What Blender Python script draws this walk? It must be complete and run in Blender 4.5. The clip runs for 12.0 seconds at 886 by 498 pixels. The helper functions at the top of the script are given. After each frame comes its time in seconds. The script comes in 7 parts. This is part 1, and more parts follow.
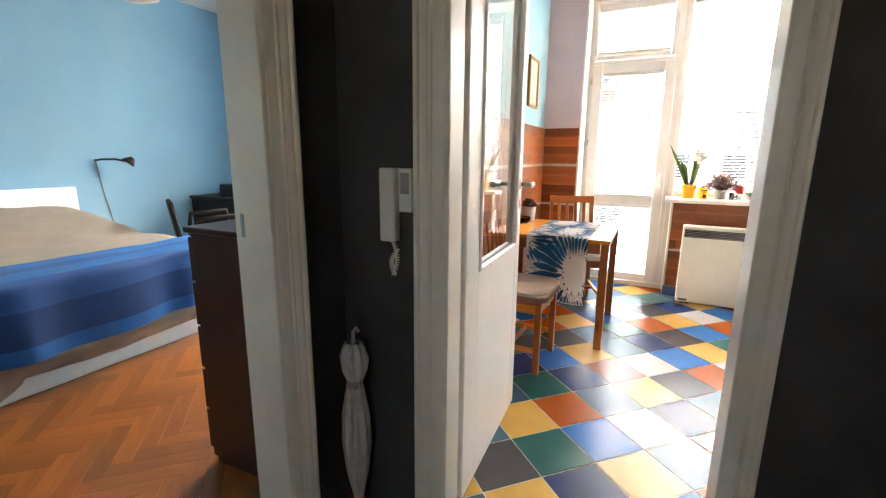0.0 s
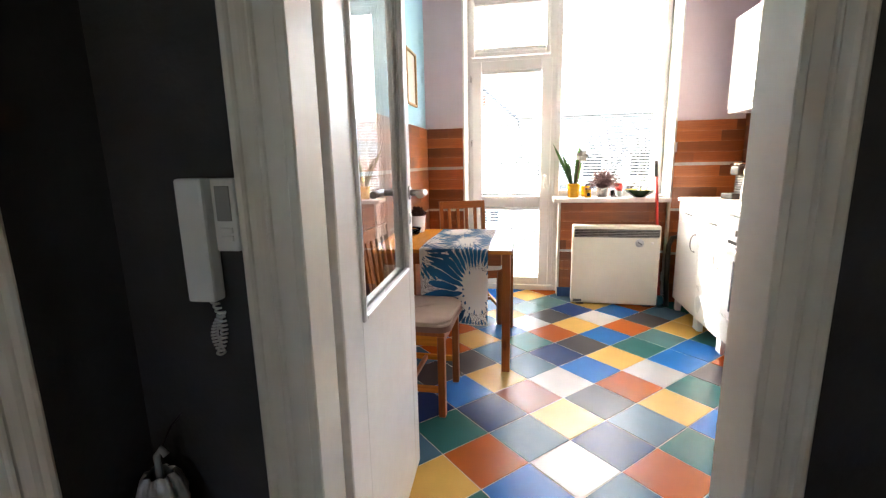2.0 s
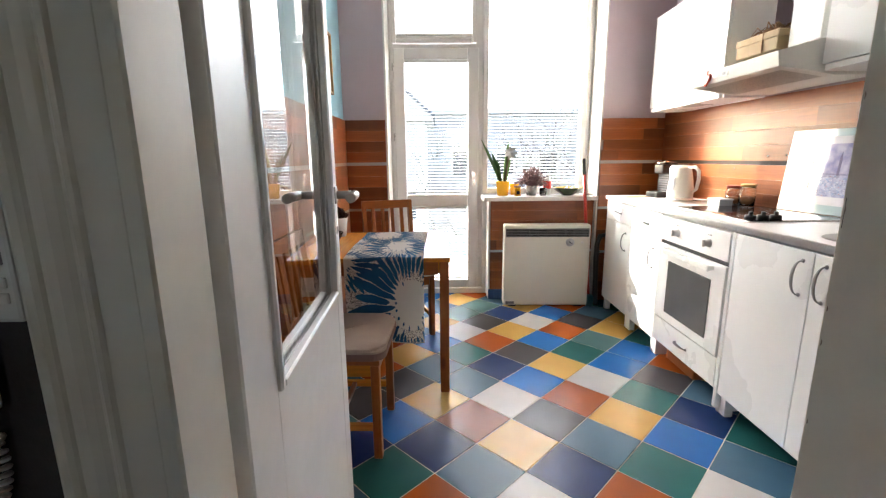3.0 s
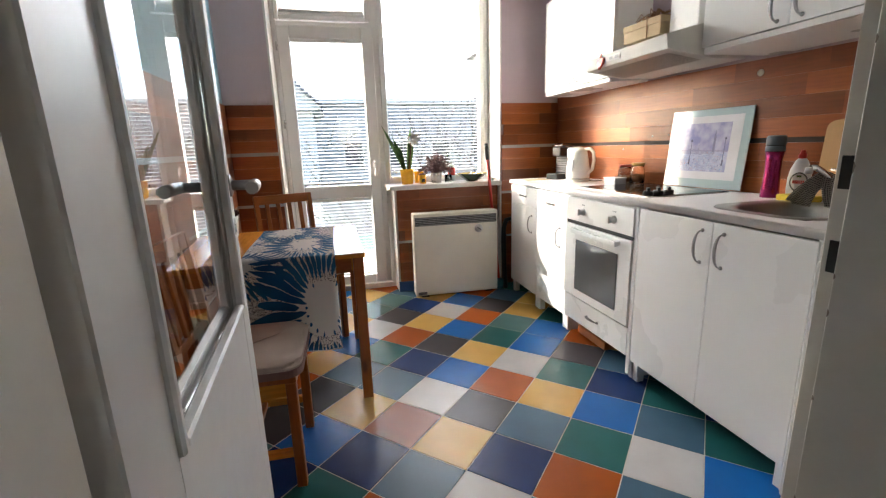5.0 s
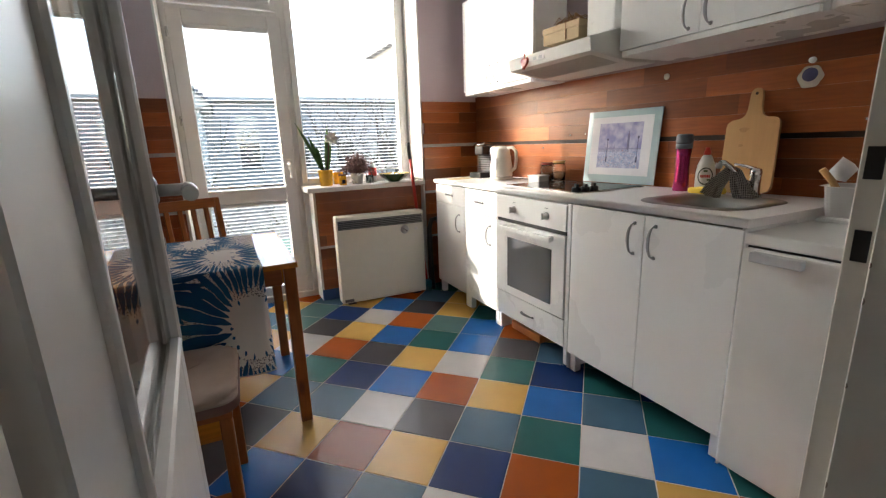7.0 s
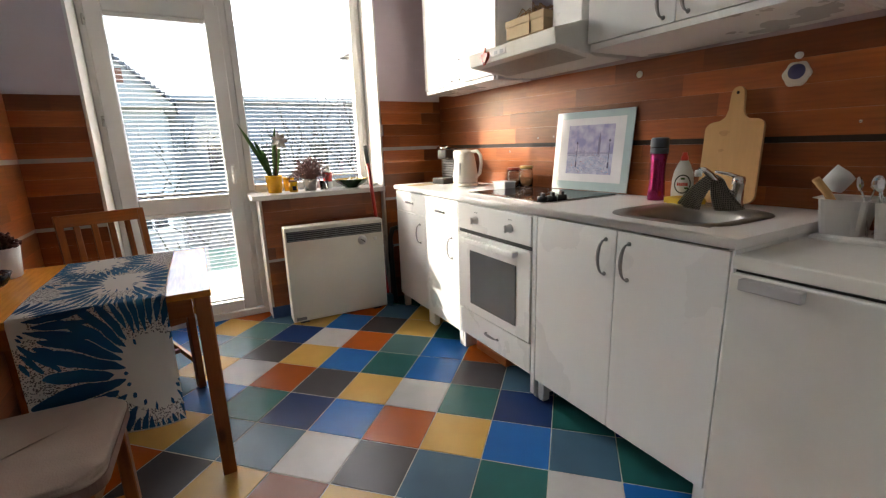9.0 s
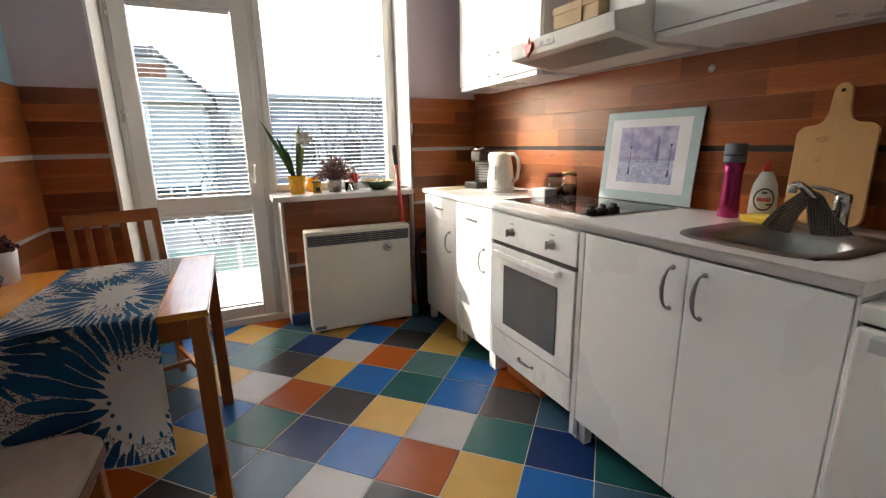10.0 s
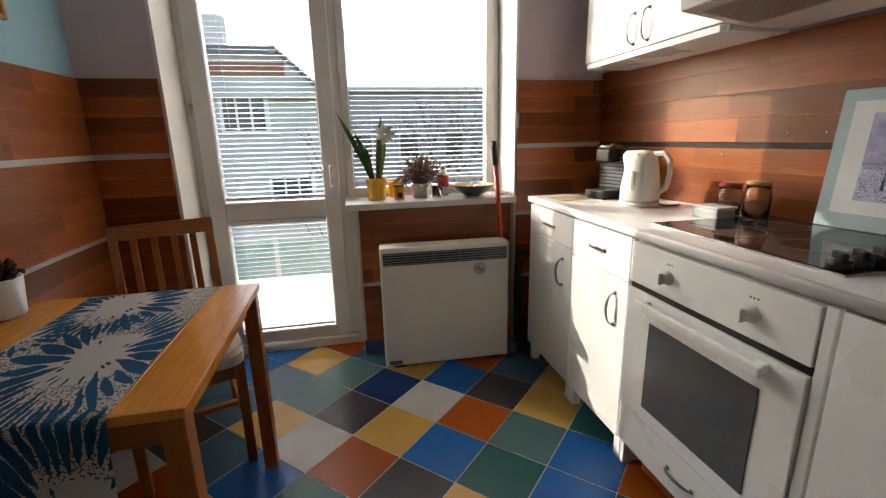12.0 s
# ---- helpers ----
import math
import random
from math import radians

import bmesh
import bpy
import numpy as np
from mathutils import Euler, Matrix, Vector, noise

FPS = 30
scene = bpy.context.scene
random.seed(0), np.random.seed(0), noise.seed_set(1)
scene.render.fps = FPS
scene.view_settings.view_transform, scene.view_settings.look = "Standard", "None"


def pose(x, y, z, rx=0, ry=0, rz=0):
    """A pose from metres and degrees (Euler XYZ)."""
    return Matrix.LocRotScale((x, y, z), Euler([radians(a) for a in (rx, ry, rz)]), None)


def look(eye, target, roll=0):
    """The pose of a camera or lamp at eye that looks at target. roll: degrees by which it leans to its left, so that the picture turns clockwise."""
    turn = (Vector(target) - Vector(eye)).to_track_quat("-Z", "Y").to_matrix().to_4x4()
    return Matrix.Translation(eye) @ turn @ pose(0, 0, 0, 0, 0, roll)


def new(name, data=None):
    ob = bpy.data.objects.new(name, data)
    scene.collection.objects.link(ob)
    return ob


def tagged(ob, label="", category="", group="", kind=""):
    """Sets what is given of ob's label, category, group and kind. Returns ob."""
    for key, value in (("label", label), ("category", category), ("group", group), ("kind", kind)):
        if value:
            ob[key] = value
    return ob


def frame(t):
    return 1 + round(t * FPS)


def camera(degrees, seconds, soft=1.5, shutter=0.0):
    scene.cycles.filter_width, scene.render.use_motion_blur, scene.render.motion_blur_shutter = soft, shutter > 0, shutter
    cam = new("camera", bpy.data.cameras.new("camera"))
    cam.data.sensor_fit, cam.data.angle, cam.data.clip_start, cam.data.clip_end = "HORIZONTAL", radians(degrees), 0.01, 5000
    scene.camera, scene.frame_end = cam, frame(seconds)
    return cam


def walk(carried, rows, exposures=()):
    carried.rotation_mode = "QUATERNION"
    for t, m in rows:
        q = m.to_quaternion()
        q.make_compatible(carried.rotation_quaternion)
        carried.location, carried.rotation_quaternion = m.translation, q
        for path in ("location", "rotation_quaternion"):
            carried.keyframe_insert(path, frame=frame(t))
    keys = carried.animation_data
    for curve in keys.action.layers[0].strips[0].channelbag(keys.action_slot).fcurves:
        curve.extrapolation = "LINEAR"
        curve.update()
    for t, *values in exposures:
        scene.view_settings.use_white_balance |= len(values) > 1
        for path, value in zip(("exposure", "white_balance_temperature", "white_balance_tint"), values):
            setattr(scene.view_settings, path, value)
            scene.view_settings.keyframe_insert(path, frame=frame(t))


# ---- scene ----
cam = camera(90.3, 12.0, 1.25)
PATH = [
    (0, (0.691, 0.531, 1.205), (-0.147, 2.3, 0.794), 0.5),
    (0.5, (0.657, 0.633, 1.201), (0.025, 2.49, 0.812), -0.2),
    (1, (0.618, 0.748, 1.194), (0.114, 2.645, 0.809), -0.5),
    (1.5, (0.578, 0.851, 1.196), (0.166, 2.77, 0.812), -0.8),
    (2, (0.548, 0.964, 1.19), (0.189, 2.893, 0.803), -1.2),
    (2.5, (0.484, 1.143, 1.184), (0.316, 3.096, 0.786), -0.8),
    (3, (0.434, 1.262, 1.186), (0.451, 3.22, 0.777), -0.5),
    (5, (0.368, 1.411, 1.158), (0.836, 3.302, 0.702), -1.8),
    (5.5, (0.341, 1.467, 1.146), (0.945, 3.316, 0.683), -1.5),
    (6, (0.299, 1.503, 1.133), (1.021, 3.31, 0.673), -1.2),
    (6.5, (0.279, 1.517, 1.142), (1.064, 3.297, 0.679), -1.5),
    (7, (0.262, 1.544, 1.153), (1.118, 3.29, 0.686), -1.9),
    (8.8, (0.448, 1.691, 1.135), (1.431, 3.371, 0.675), -1.7),
    (9, (0.49, 1.72, 1.159), (1.43, 3.422, 0.696), -1.8),
    (9.5, (0.567, 1.787, 1.17), (1.409, 3.541, 0.709), -1.3),
    (10, (0.603, 1.933, 1.174), (1.422, 3.697, 0.707), -0.9),
    (10.5, (0.649, 2.102, 1.166), (1.415, 3.891, 0.703), -0.6),
    (11, (0.694, 2.215, 1.173), (1.436, 4.011, 0.7), -0.4),
    (11.5, (0.766, 2.375, 1.181), (1.401, 4.21, 0.699), -0.8),
    (12, (0.816, 2.513, 1.191), (1.215, 4.411, 0.699), -1.3),
]
EXPOSURES = [(t, stops, kelvin, 10) for t, stops, kelvin in (
    (0.0, 4.25, 7100), (1.0, 4.1, 7000), (2.0, 4.0, 6700), (2.5, 3.88, 6550), (3.0, 3.38, 6500), (5.0, 2.88, 6500), (5.5, 2.68, 6500), (7.0, 2.55, 6600),
    (9.0, 2.45, 6700), (10.0, 2.41, 6750), (11.0, 2.29, 6750), (11.5, 2.18, 6750), (12.0, 1.88, 6850))]
walk(cam, [(t, look(eye, target, roll)) for t, eye, target, roll in PATH], EXPOSURES)

# ---- light ----
SUN_WAY = Vector((1.0, -0.88, -0.60)).normalized()
world = bpy.data.worlds.new("daylight")
scene.world = world
world.use_nodes = True
sky = world.node_tree.nodes.new("ShaderNodeTexSky")
sky.sky_type, sky.sun_disc = "NISHITA", False
sky.sun_elevation = math.asin(-SUN_WAY.z)
sky.sun_rotation = math.atan2(-SUN_WAY.x, -SUN_WAY.y)
sky.air_density, sky.dust_density = 1.0, 1.0
back = world.node_tree.nodes["Background"]
back.inputs["Strength"].default_value = 0.15
world.node_tree.links.new(sky.outputs["Color"], back.inputs["Color"])
sun_data = bpy.data.lights.new("sun", "SUN")
sun_data.energy, sun_data.angle, sun_data.color = 2.05, radians(0.5), (1.0, 0.94, 0.84)
sun = new("sun", sun_data)
sun.matrix_world = look((-8, 14, 9), Vector((-8, 14, 9)) + SUN_WAY)

# area lamps boost the sky at the windows; the hall one is an added fill
for name, at, sx, sy, watt, tone in (("sky_light_kitchen", pose(-0.8, 8.6, 4.80, -68), 7.6, 4.0, 185.0, (1.0, 0.95, 0.92)),
                                     ("sky_light_bedroom", pose(-2.05, 5.20, 1.60, -90), 1.3, 1.2, 4.0, (1.0, 0.88, 0.74)),
                                     ("fill_light_hall", pose(0.85, -1.47, 1.50, 90), 0.5, 0.7, 0.20, (1.0, 0.72, 0.48))):
    area = bpy.data.lights.new(name, "AREA")
    area.shape, area.size, area.size_y, area.energy, area.color = "RECTANGLE", sx, sy, watt, tone
    new(name, area).matrix_world = at


# ---- materials ----
def material(name, colour, rough=0.5, metal=0.0, second=None, scale=6.0, stretch=(1, 1, 1), bump=0.0, bump_scale=60.0,
             spots=0.0, vary=0.0, gloss=0.5, contrast=0.5):
    """A surface: two tones mixed by soft noise, a finer noise for grain and relief, uneven roughness."""
    m = bpy.data.materials.new(name)
    m.use_nodes = True
    nt = m.node_tree
    n, l = nt.nodes, nt.links
    p = n["Principled BSDF"]
    p.inputs["Metallic"].default_value = metal
    p.inputs["Specular IOR Level"].default_value = gloss
    co = n.new("ShaderNodeTexCoord")
    mp = n.new("ShaderNodeMapping")
    mp.inputs["Scale"].default_value = stretch
    l.new(co.outputs["Object"], mp.inputs["Vector"])
    big = n.new("ShaderNodeTexNoise")
    big.inputs["Scale"].default_value, big.inputs["Detail"].default_value = scale, 5
    fine = n.new("ShaderNodeTexNoise")
    fine.inputs["Scale"].default_value, fine.inputs["Detail"].default_value = bump_scale, 4
    l.new(mp.outputs["Vector"], big.inputs["Vector"])
    l.new(mp.outputs["Vector"], fine.inputs["Vector"])
    ramp = n.new("ShaderNodeValToRGB")
    second = second or tuple(c * 0.88 for c in colour)
    ramp.color_ramp.elements[0].position, ramp.color_ramp.elements[1].position = 0.5 - contrast / 3, 0.5 + contrast / 3
    ramp.color_ramp.elements[0].color, ramp.color_ramp.elements[1].color = (*second, 1), (*colour, 1)
    l.new(big.outputs["Fac"], ramp.inputs["Fac"])
    out = ramp.outputs["Color"]
    if spots:
        mix = n.new("ShaderNodeMix")
        mix.data_type, mix.blend_type = "RGBA", "MULTIPLY"
        r2 = n.new("ShaderNodeValToRGB")
        r2.color_ramp.elements[0].position, r2.color_ramp.elements[1].position = 0.36, 0.6
        r2.color_ramp.elements[0].color = (1 - spots, 1 - spots, 1 - spots, 1)
        l.new(fine.outputs["Fac"], r2.inputs["Fac"])
        mix.inputs["Factor"].default_value = 1.0
        l.new(out, mix.inputs["A"])
        l.new(r2.outputs["Color"], mix.inputs["B"])
        out = mix.outputs["Result"]
    if vary:
        info = n.new("ShaderNodeObjectInfo")
        hsv = n.new("ShaderNodeHueSaturation")
        span = n.new("ShaderNodeMapRange")
        span.inputs["To Min"].default_value, span.inputs["To Max"].default_value = 1 - vary, 1 + vary
        l.new(info.outputs["Random"], span.inputs["Value"])
        l.new(span.outputs["Result"], hsv.inputs["Value"])
        l.new(out, hsv.inputs["Color"])
        out = hsv.outputs["Color"]
    l.new(out, p.inputs["Base Color"])
    rr = n.new("ShaderNodeMapRange")
    rr.inputs["To Min"].default_value, rr.inputs["To Max"].default_value = max(rough - 0.04, 0.02), min(rough + 0.04, 1)
    l.new(big.outputs["Fac"], rr.inputs["Value"])
    l.new(rr.outputs["Result"], p.inputs["Roughness"])
    if bump:
        b = n.new("ShaderNodeBump")
        b.inputs["Strength"].default_value, b.inputs["Distance"].default_value = bump, 0.004
        l.new(fine.outputs["Fac"], b.inputs["Height"])
        l.new(b.outputs["Normal"], p.inputs["Normal"])
    return m


def wood(name, light, dark, axis=0, rough=0.4, vary=0.0, grain=1.0, knots=False, scale=9.0, spots=0.18, gloss=0.4):
    """Wood with long grain along one axis, and darker bands and pores."""
    m = material(name, light, rough, second=dark, scale=scale * grain, bump=0.12, bump_scale=90 * grain, spots=spots, vary=vary, gloss=gloss,
                 stretch=tuple(0.09 if a == axis else 1.0 for a in range(3)), contrast=0.75)
    if knots:
        nt = m.node_tree
        n, l = nt.nodes, nt.links
        p = n["Principled BSDF"]
        vor = n.new("ShaderNodeTexVoronoi")
        vor.inputs["Scale"].default_value = 4.5
        mp = n.new("ShaderNodeMapping")
        mp.inputs["Scale"].default_value = tuple(0.55 if a == axis else 1.6 for a in range(3))
        co = n.new("ShaderNodeTexCoord")
        l.new(co.outputs["Object"], mp.inputs["Vector"])
        l.new(mp.outputs["Vector"], vor.inputs["Vector"])
        r = n.new("ShaderNodeValToRGB")
        r.color_ramp.elements[0].position, r.color_ramp.elements[1].position = 0.045, 0.11
        r.color_ramp.elements[0].color, r.color_ramp.elements[1].color = (0.3, 0.16, 0.08, 1), (1, 1, 1, 1)
        l.new(vor.outputs["Distance"], r.inputs["Fac"])
        mix = n.new("ShaderNodeMix")
        mix.data_type, mix.blend_type = "RGBA", "MULTIPLY"
        mix.inputs["Factor"].default_value = 0.75
        old = p.inputs["Base Color"].links[0].from_socket
        l.new(old, mix.inputs["A"])
        l.new(r.outputs["Color"], mix.inputs["B"])
        l.new(mix.outputs["Result"], p.inputs["Base Color"])
    return m


def glass(name, tint=(1, 1, 1), rough=0.0, ior=1.45):
    m = bpy.data.materials.new(name)
    m.use_nodes = True
    p = m.node_tree.nodes["Principled BSDF"]
    p.inputs["Base Color"].default_value = (*tint, 1)
    p.inputs["Transmission Weight"].default_value = 1.0
    p.inputs["Roughness"].default_value, p.inputs["IOR"].default_value = rough, ior
    return m


M_WHITE = material("white_lacquer", (0.86, 0.86, 0.84), 0.28, second=(0.845, 0.845, 0.825), scale=3, bump=0.02, bump_scale=30)
M_FRIDGE = material("fridge_enamel", (0.80, 0.79, 0.755), 0.35, second=(0.68, 0.67, 0.63), scale=2.5, bump=0.03)
M_PAINT = material("old_white_gloss_paint", (0.76, 0.72, 0.64), 0.35, second=(0.70, 0.66, 0.58), scale=3, bump=0.05, bump_scale=22, spots=0.03)
M_PVC = material("white_plastic_frame", (0.77, 0.75, 0.73), 0.32, second=(0.72, 0.70, 0.68), scale=4, bump=0.02)
M_REVEAL = material("white_plaster", (0.76, 0.74, 0.71), 0.8, second=(0.68, 0.66, 0.63), scale=3, bump=0.2, bump_scale=70)
M_LILAC = material("lilac_wall_paint", (0.60, 0.49, 0.525), 0.8, second=(0.56, 0.455, 0.49), scale=2.2, bump=0.18, bump_scale=80)
M_SKYBLUE = material("light_blue_wall_paint", (0.36, 0.60, 0.72), 0.8, second=(0.32, 0.55, 0.67), scale=2, bump=0.18, bump_scale=80)
M_BEDBLUE = material("blue_bedroom_paint", (0.22, 0.41, 0.56), 0.75, second=(0.19, 0.375, 0.53), scale=1.6, bump=0.15, bump_scale=70)
M_DARK = material("charcoal_wall_paint", (0.044, 0.044, 0.047), 0.62, second=(0.020, 0.020, 0.021), scale=7, bump=0.5, bump_scale=55, contrast=0.8)
M_CEIL = material("white_ceiling_paint", (0.85, 0.84, 0.82), 0.9, second=(0.72, 0.71, 0.69), scale=2, bump=0.15)
M_PANEL = wood("cherry_laminate_board", (0.45, 0.132, 0.030), (0.15, 0.032, 0.008), axis=0, rough=0.32, vary=0.40, scale=7, gloss=0.46)
M_GAP = material("dark_joint", (0.03, 0.016, 0.01), 0.7)
M_STRIP = material("grey_joint_strip", (0.55, 0.55, 0.56), 0.4, second=(0.45, 0.45, 0.46))
# one pine: light on the tabletop and shade below put into the tones
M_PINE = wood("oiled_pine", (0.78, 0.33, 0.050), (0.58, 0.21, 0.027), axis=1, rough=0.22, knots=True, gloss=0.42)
M_PINE_Z = wood("oiled_pine_upright_shaded", (0.38, 0.122, 0.021), (0.27, 0.078, 0.013), axis=2, rough=0.32, knots=True)
M_PINE_X = wood("oiled_pine_cross_shaded", (0.38, 0.122, 0.021), (0.27, 0.078, 0.013), axis=0, rough=0.32)
M_BOARD = wood("beech_board", (0.60, 0.36, 0.155), (0.52, 0.29, 0.11), axis=1, rough=0.5, spots=0.04)
M_PARQUET = wood("oak_parquet", (0.36, 0.128, 0.031), (0.25, 0.075, 0.018), axis=0, rough=0.3, vary=0.28)
M_DRESSER = wood("dark_brown_veneer", (0.085, 0.030, 0.018), (0.055, 0.018, 0.010), axis=2, rough=0.35)
M_TOP = material("pale_worktop_laminate", (0.87, 0.85, 0.83), 0.30, second=(0.82, 0.80, 0.78), scale=3, spots=0.03, bump_scale=160)
M_STEEL = material("brushed_steel", (0.55, 0.54, 0.52), 0.28, metal=1.0, second=(0.47, 0.46, 0.44), scale=20, stretch=(1, 0.1, 1), bump=0.05)
M_SINK = material("satin_sink_steel", (0.40, 0.385, 0.36), 0.36, metal=1.0, second=(0.34, 0.33, 0.31), scale=12)
M_DOOR = material("white_door_paint", (0.80, 0.79, 0.77), 0.32, second=(0.75, 0.74, 0.72), scale=3, spots=0.03, bump_scale=22)
M_GREYSLAT = material("grey_grille_slat", (0.34, 0.34, 0.35), 0.4)
M_DESK = material("black_stained_wood", (0.020, 0.016, 0.015), 0.6, gloss=0.2)
M_CHROME = material("chrome", (0.72, 0.72, 0.72), 0.14, metal=1.0)
M_KNOB = material("grey_knob_plastic", (0.62, 0.62, 0.60), 0.4)
M_SATIN = material("satin_nickel", (0.42, 0.42, 0.41), 0.3, metal=1.0)
M_PEWTER = material("pewter_grey_handle", (0.30, 0.30, 0.30), 0.32, metal=0.8)
M_BLACK = material("black_plastic", (0.012, 0.012, 0.013), 0.35)
M_HOB = material("black_ceramic_glass", (0.006, 0.006, 0.007), 0.06, gloss=0.6)
M_OVEN = material("grey_oven_glass", (0.105, 0.11, 0.115), 0.07, gloss=0.6)
M_MESH = material("grease_filter_mesh", (0.62, 0.59, 0.53), 0.45, metal=0.3, spots=0.45, bump_scale=190)
M_HOOD = material("pale_hood_enamel", (0.72, 0.71, 0.66), 0.35, second=(0.66, 0.65, 0.60), bump=0.02)
M_HEATER = material("cream_heater_enamel", (0.78, 0.75, 0.66), 0.35, second=(0.73, 0.70, 0.61), scale=3, bump=0.02)
M_GRILLE = material("grey_grille", (0.14, 0.14, 0.15), 0.5)
M_GROUT = material("pale_grout", (0.60, 0.57, 0.50), 0.85, second=(0.48, 0.45, 0.39), scale=14, bump=0.2)
M_GLASS = glass("window_glass")
M_LEAFGLASS = glass("door_glass", (0.97, 0.985, 0.98))
M_JAR = glass("jar_glass", (0.96, 0.98, 0.97))
M_CUSHION = material("beige_cushion_cloth", (0.46, 0.36, 0.30), 0.9, second=(0.40, 0.31, 0.26), scale=9, bump=0.5, bump_scale=240)
M_PIPING = material("brown_cushion_side", (0.22, 0.13, 0.11), 0.9, bump=0.4, bump_scale=240)
M_CREAM = material("cream_cloth", (0.66, 0.60, 0.52), 0.9, second=(0.58, 0.52, 0.44), bump=0.4, bump_scale=200)
M_YELLOW = material("yellow_glazed_pot", (0.80, 0.42, 0.015), 0.22, second=(0.72, 0.36, 0.012), scale=8)
M_GREEN = material("leaf_green", (0.075, 0.16, 0.028), 0.45, second=(0.045, 0.10, 0.018), scale=12)
M_STEM = material("flower_stem_green", (0.13, 0.22, 0.05), 0.5)
M_PETAL = material("white_petal", (0.78, 0.77, 0.72), 0.6, second=(0.7, 0.68, 0.6))
M_DRIED = material("dried_heather", (0.24, 0.14, 0.13), 0.9, second=(0.14, 0.075, 0.07), scale=40)
M_BOWL = material("green_glazed_bowl", (0.03, 0.075, 0.03), 0.2, second=(0.02, 0.05, 0.02), scale=20)
M_RED = material("red_plastic", (0.55, 0.03, 0.02), 0.35)
M_TEALP = material("teal_broom_plastic", (0.03, 0.16, 0.20), 0.4)
M_MAGENTA = material("magenta_flask_metal", (0.36, 0.03, 0.14), 0.25, metal=0.75, second=(0.30, 0.02, 0.11))
M_FLASKTOP = material("grey_flask_cap", (0.10, 0.12, 0.14), 0.45)
M_SOAP = material("milky_dish_soap", (0.72, 0.74, 0.72), 0.35)
M_LABEL = material("white_label", (0.80, 0.80, 0.80), 0.5)
M_SPONGE = material("yellow_sponge", (0.72, 0.50, 0.06), 0.95, bump=0.8, bump_scale=200)
M_KETTLE = material("ivory_kettle_plastic", (0.78, 0.76, 0.68), 0.28, second=(0.74, 0.72, 0.64))
M_COFFEE = material("coffee_powder", (0.20, 0.085, 0.03), 0.95, bump=0.6)
M_MIRROR = material("pale_glass_picture_border", (0.40, 0.50, 0.52), 0.06, second=(0.38, 0.48, 0.50), gloss=0.8)
M_MAT = material("white_picture_mat", (0.70, 0.70, 0.71), 0.03, gloss=0.5)
M_CARDBOX = material("cream_gift_box", (0.62, 0.47, 0.28), 0.7, second=(0.54, 0.40, 0.23))
M_RAFFIA = material("brown_raffia", (0.30, 0.17, 0.08), 0.9)
M_HEART = material("red_heart_glaze", (0.60, 0.06, 0.02), 0.25)
M_PHONE = material("white_intercom_plastic", (0.70, 0.69, 0.67), 0.4, second=(0.66, 0.65, 0.63))
M_PHONE_GREY = material("grey_intercom_grille", (0.30, 0.29, 0.28), 0.5)
M_UMB = material("pale_grey_umbrella_cloth", (0.55, 0.54, 0.54), 0.6, second=(0.42, 0.41, 0.42), scale=30, bump=0.4, bump_scale=60)
M_SHEET = material("beige_bedcover", (0.72, 0.62, 0.52), 0.92, second=(0.66, 0.56, 0.465), scale=9, bump=0.5, bump_scale=90)
M_THROW1 = material("bright_blue_throw", (0.014, 0.15, 0.46), 0.55, second=(0.011, 0.12, 0.39), scale=10, bump=0.3, bump_scale=180)
M_THROW2 = material("periwinkle_throw_stripe", (0.024, 0.095, 0.33), 0.55, second=(0.019, 0.082, 0.28), scale=10, bump=0.3, bump_scale=180)
M_THROW3 = material("navy_throw_stripe", (0.016, 0.062, 0.21), 0.75, second=(0.013, 0.052, 0.18), scale=10, bump=0.3, bump_scale=180)
M_BRICK = material("red_brick_cladding", (0.32, 0.14, 0.085), 0.9, second=(0.24, 0.10, 0.06), scale=2)
M_RENDER = material("grey_house_render", (0.50, 0.49, 0.47), 0.9, second=(0.44, 0.43, 0.41), scale=0.8, bump=0.1)
M_ROOF = material("dark_roof_tile", (0.16, 0.16, 0.17), 0.8, second=(0.12, 0.12, 0.13), scale=2)
M_FARPANE = material("dark_far_window", (0.05, 0.06, 0.07), 0.1)
M_HEDGE = material("winter_hedge", (0.20, 0.20, 0.17), 0.95, second=(0.10, 0.10, 0.08), scale=6)
M_BARK = material("bare_bark", (0.09, 0.078, 0.066), 0.95, second=(0.06, 0.05, 0.045), scale=9)
M_SNOW = material("pale_balcony_deck", (0.46, 0.45, 0.44), 0.8, second=(0.36, 0.355, 0.35), scale=3)
M_RAIL = material("pale_green_balcony_panel", (0.20, 0.33, 0.28), 0.6, second=(0.17, 0.29, 0.25), scale=2)
M_GROUND = material("winter_lawn", (0.10, 0.11, 0.06), 0.95, second=(0.07, 0.075, 0.042), scale=0.6)
M_LAMP = material("white_glass_lampshade", (0.80, 0.78, 0.74), 0.35)
M_SLAT = material("white_blind_slat", (0.78, 0.78, 0.77), 0.45)
M_TILEBASE = material("blue_skirting_tile", (0.035, 0.085, 0.24), 0.3, vary=0.2)
# orange of the sunlit floor patch under the oven
M_SUNPATCH = material("sunlit_orange_patch", (0.42, 0.12, 0.02), 0.4)

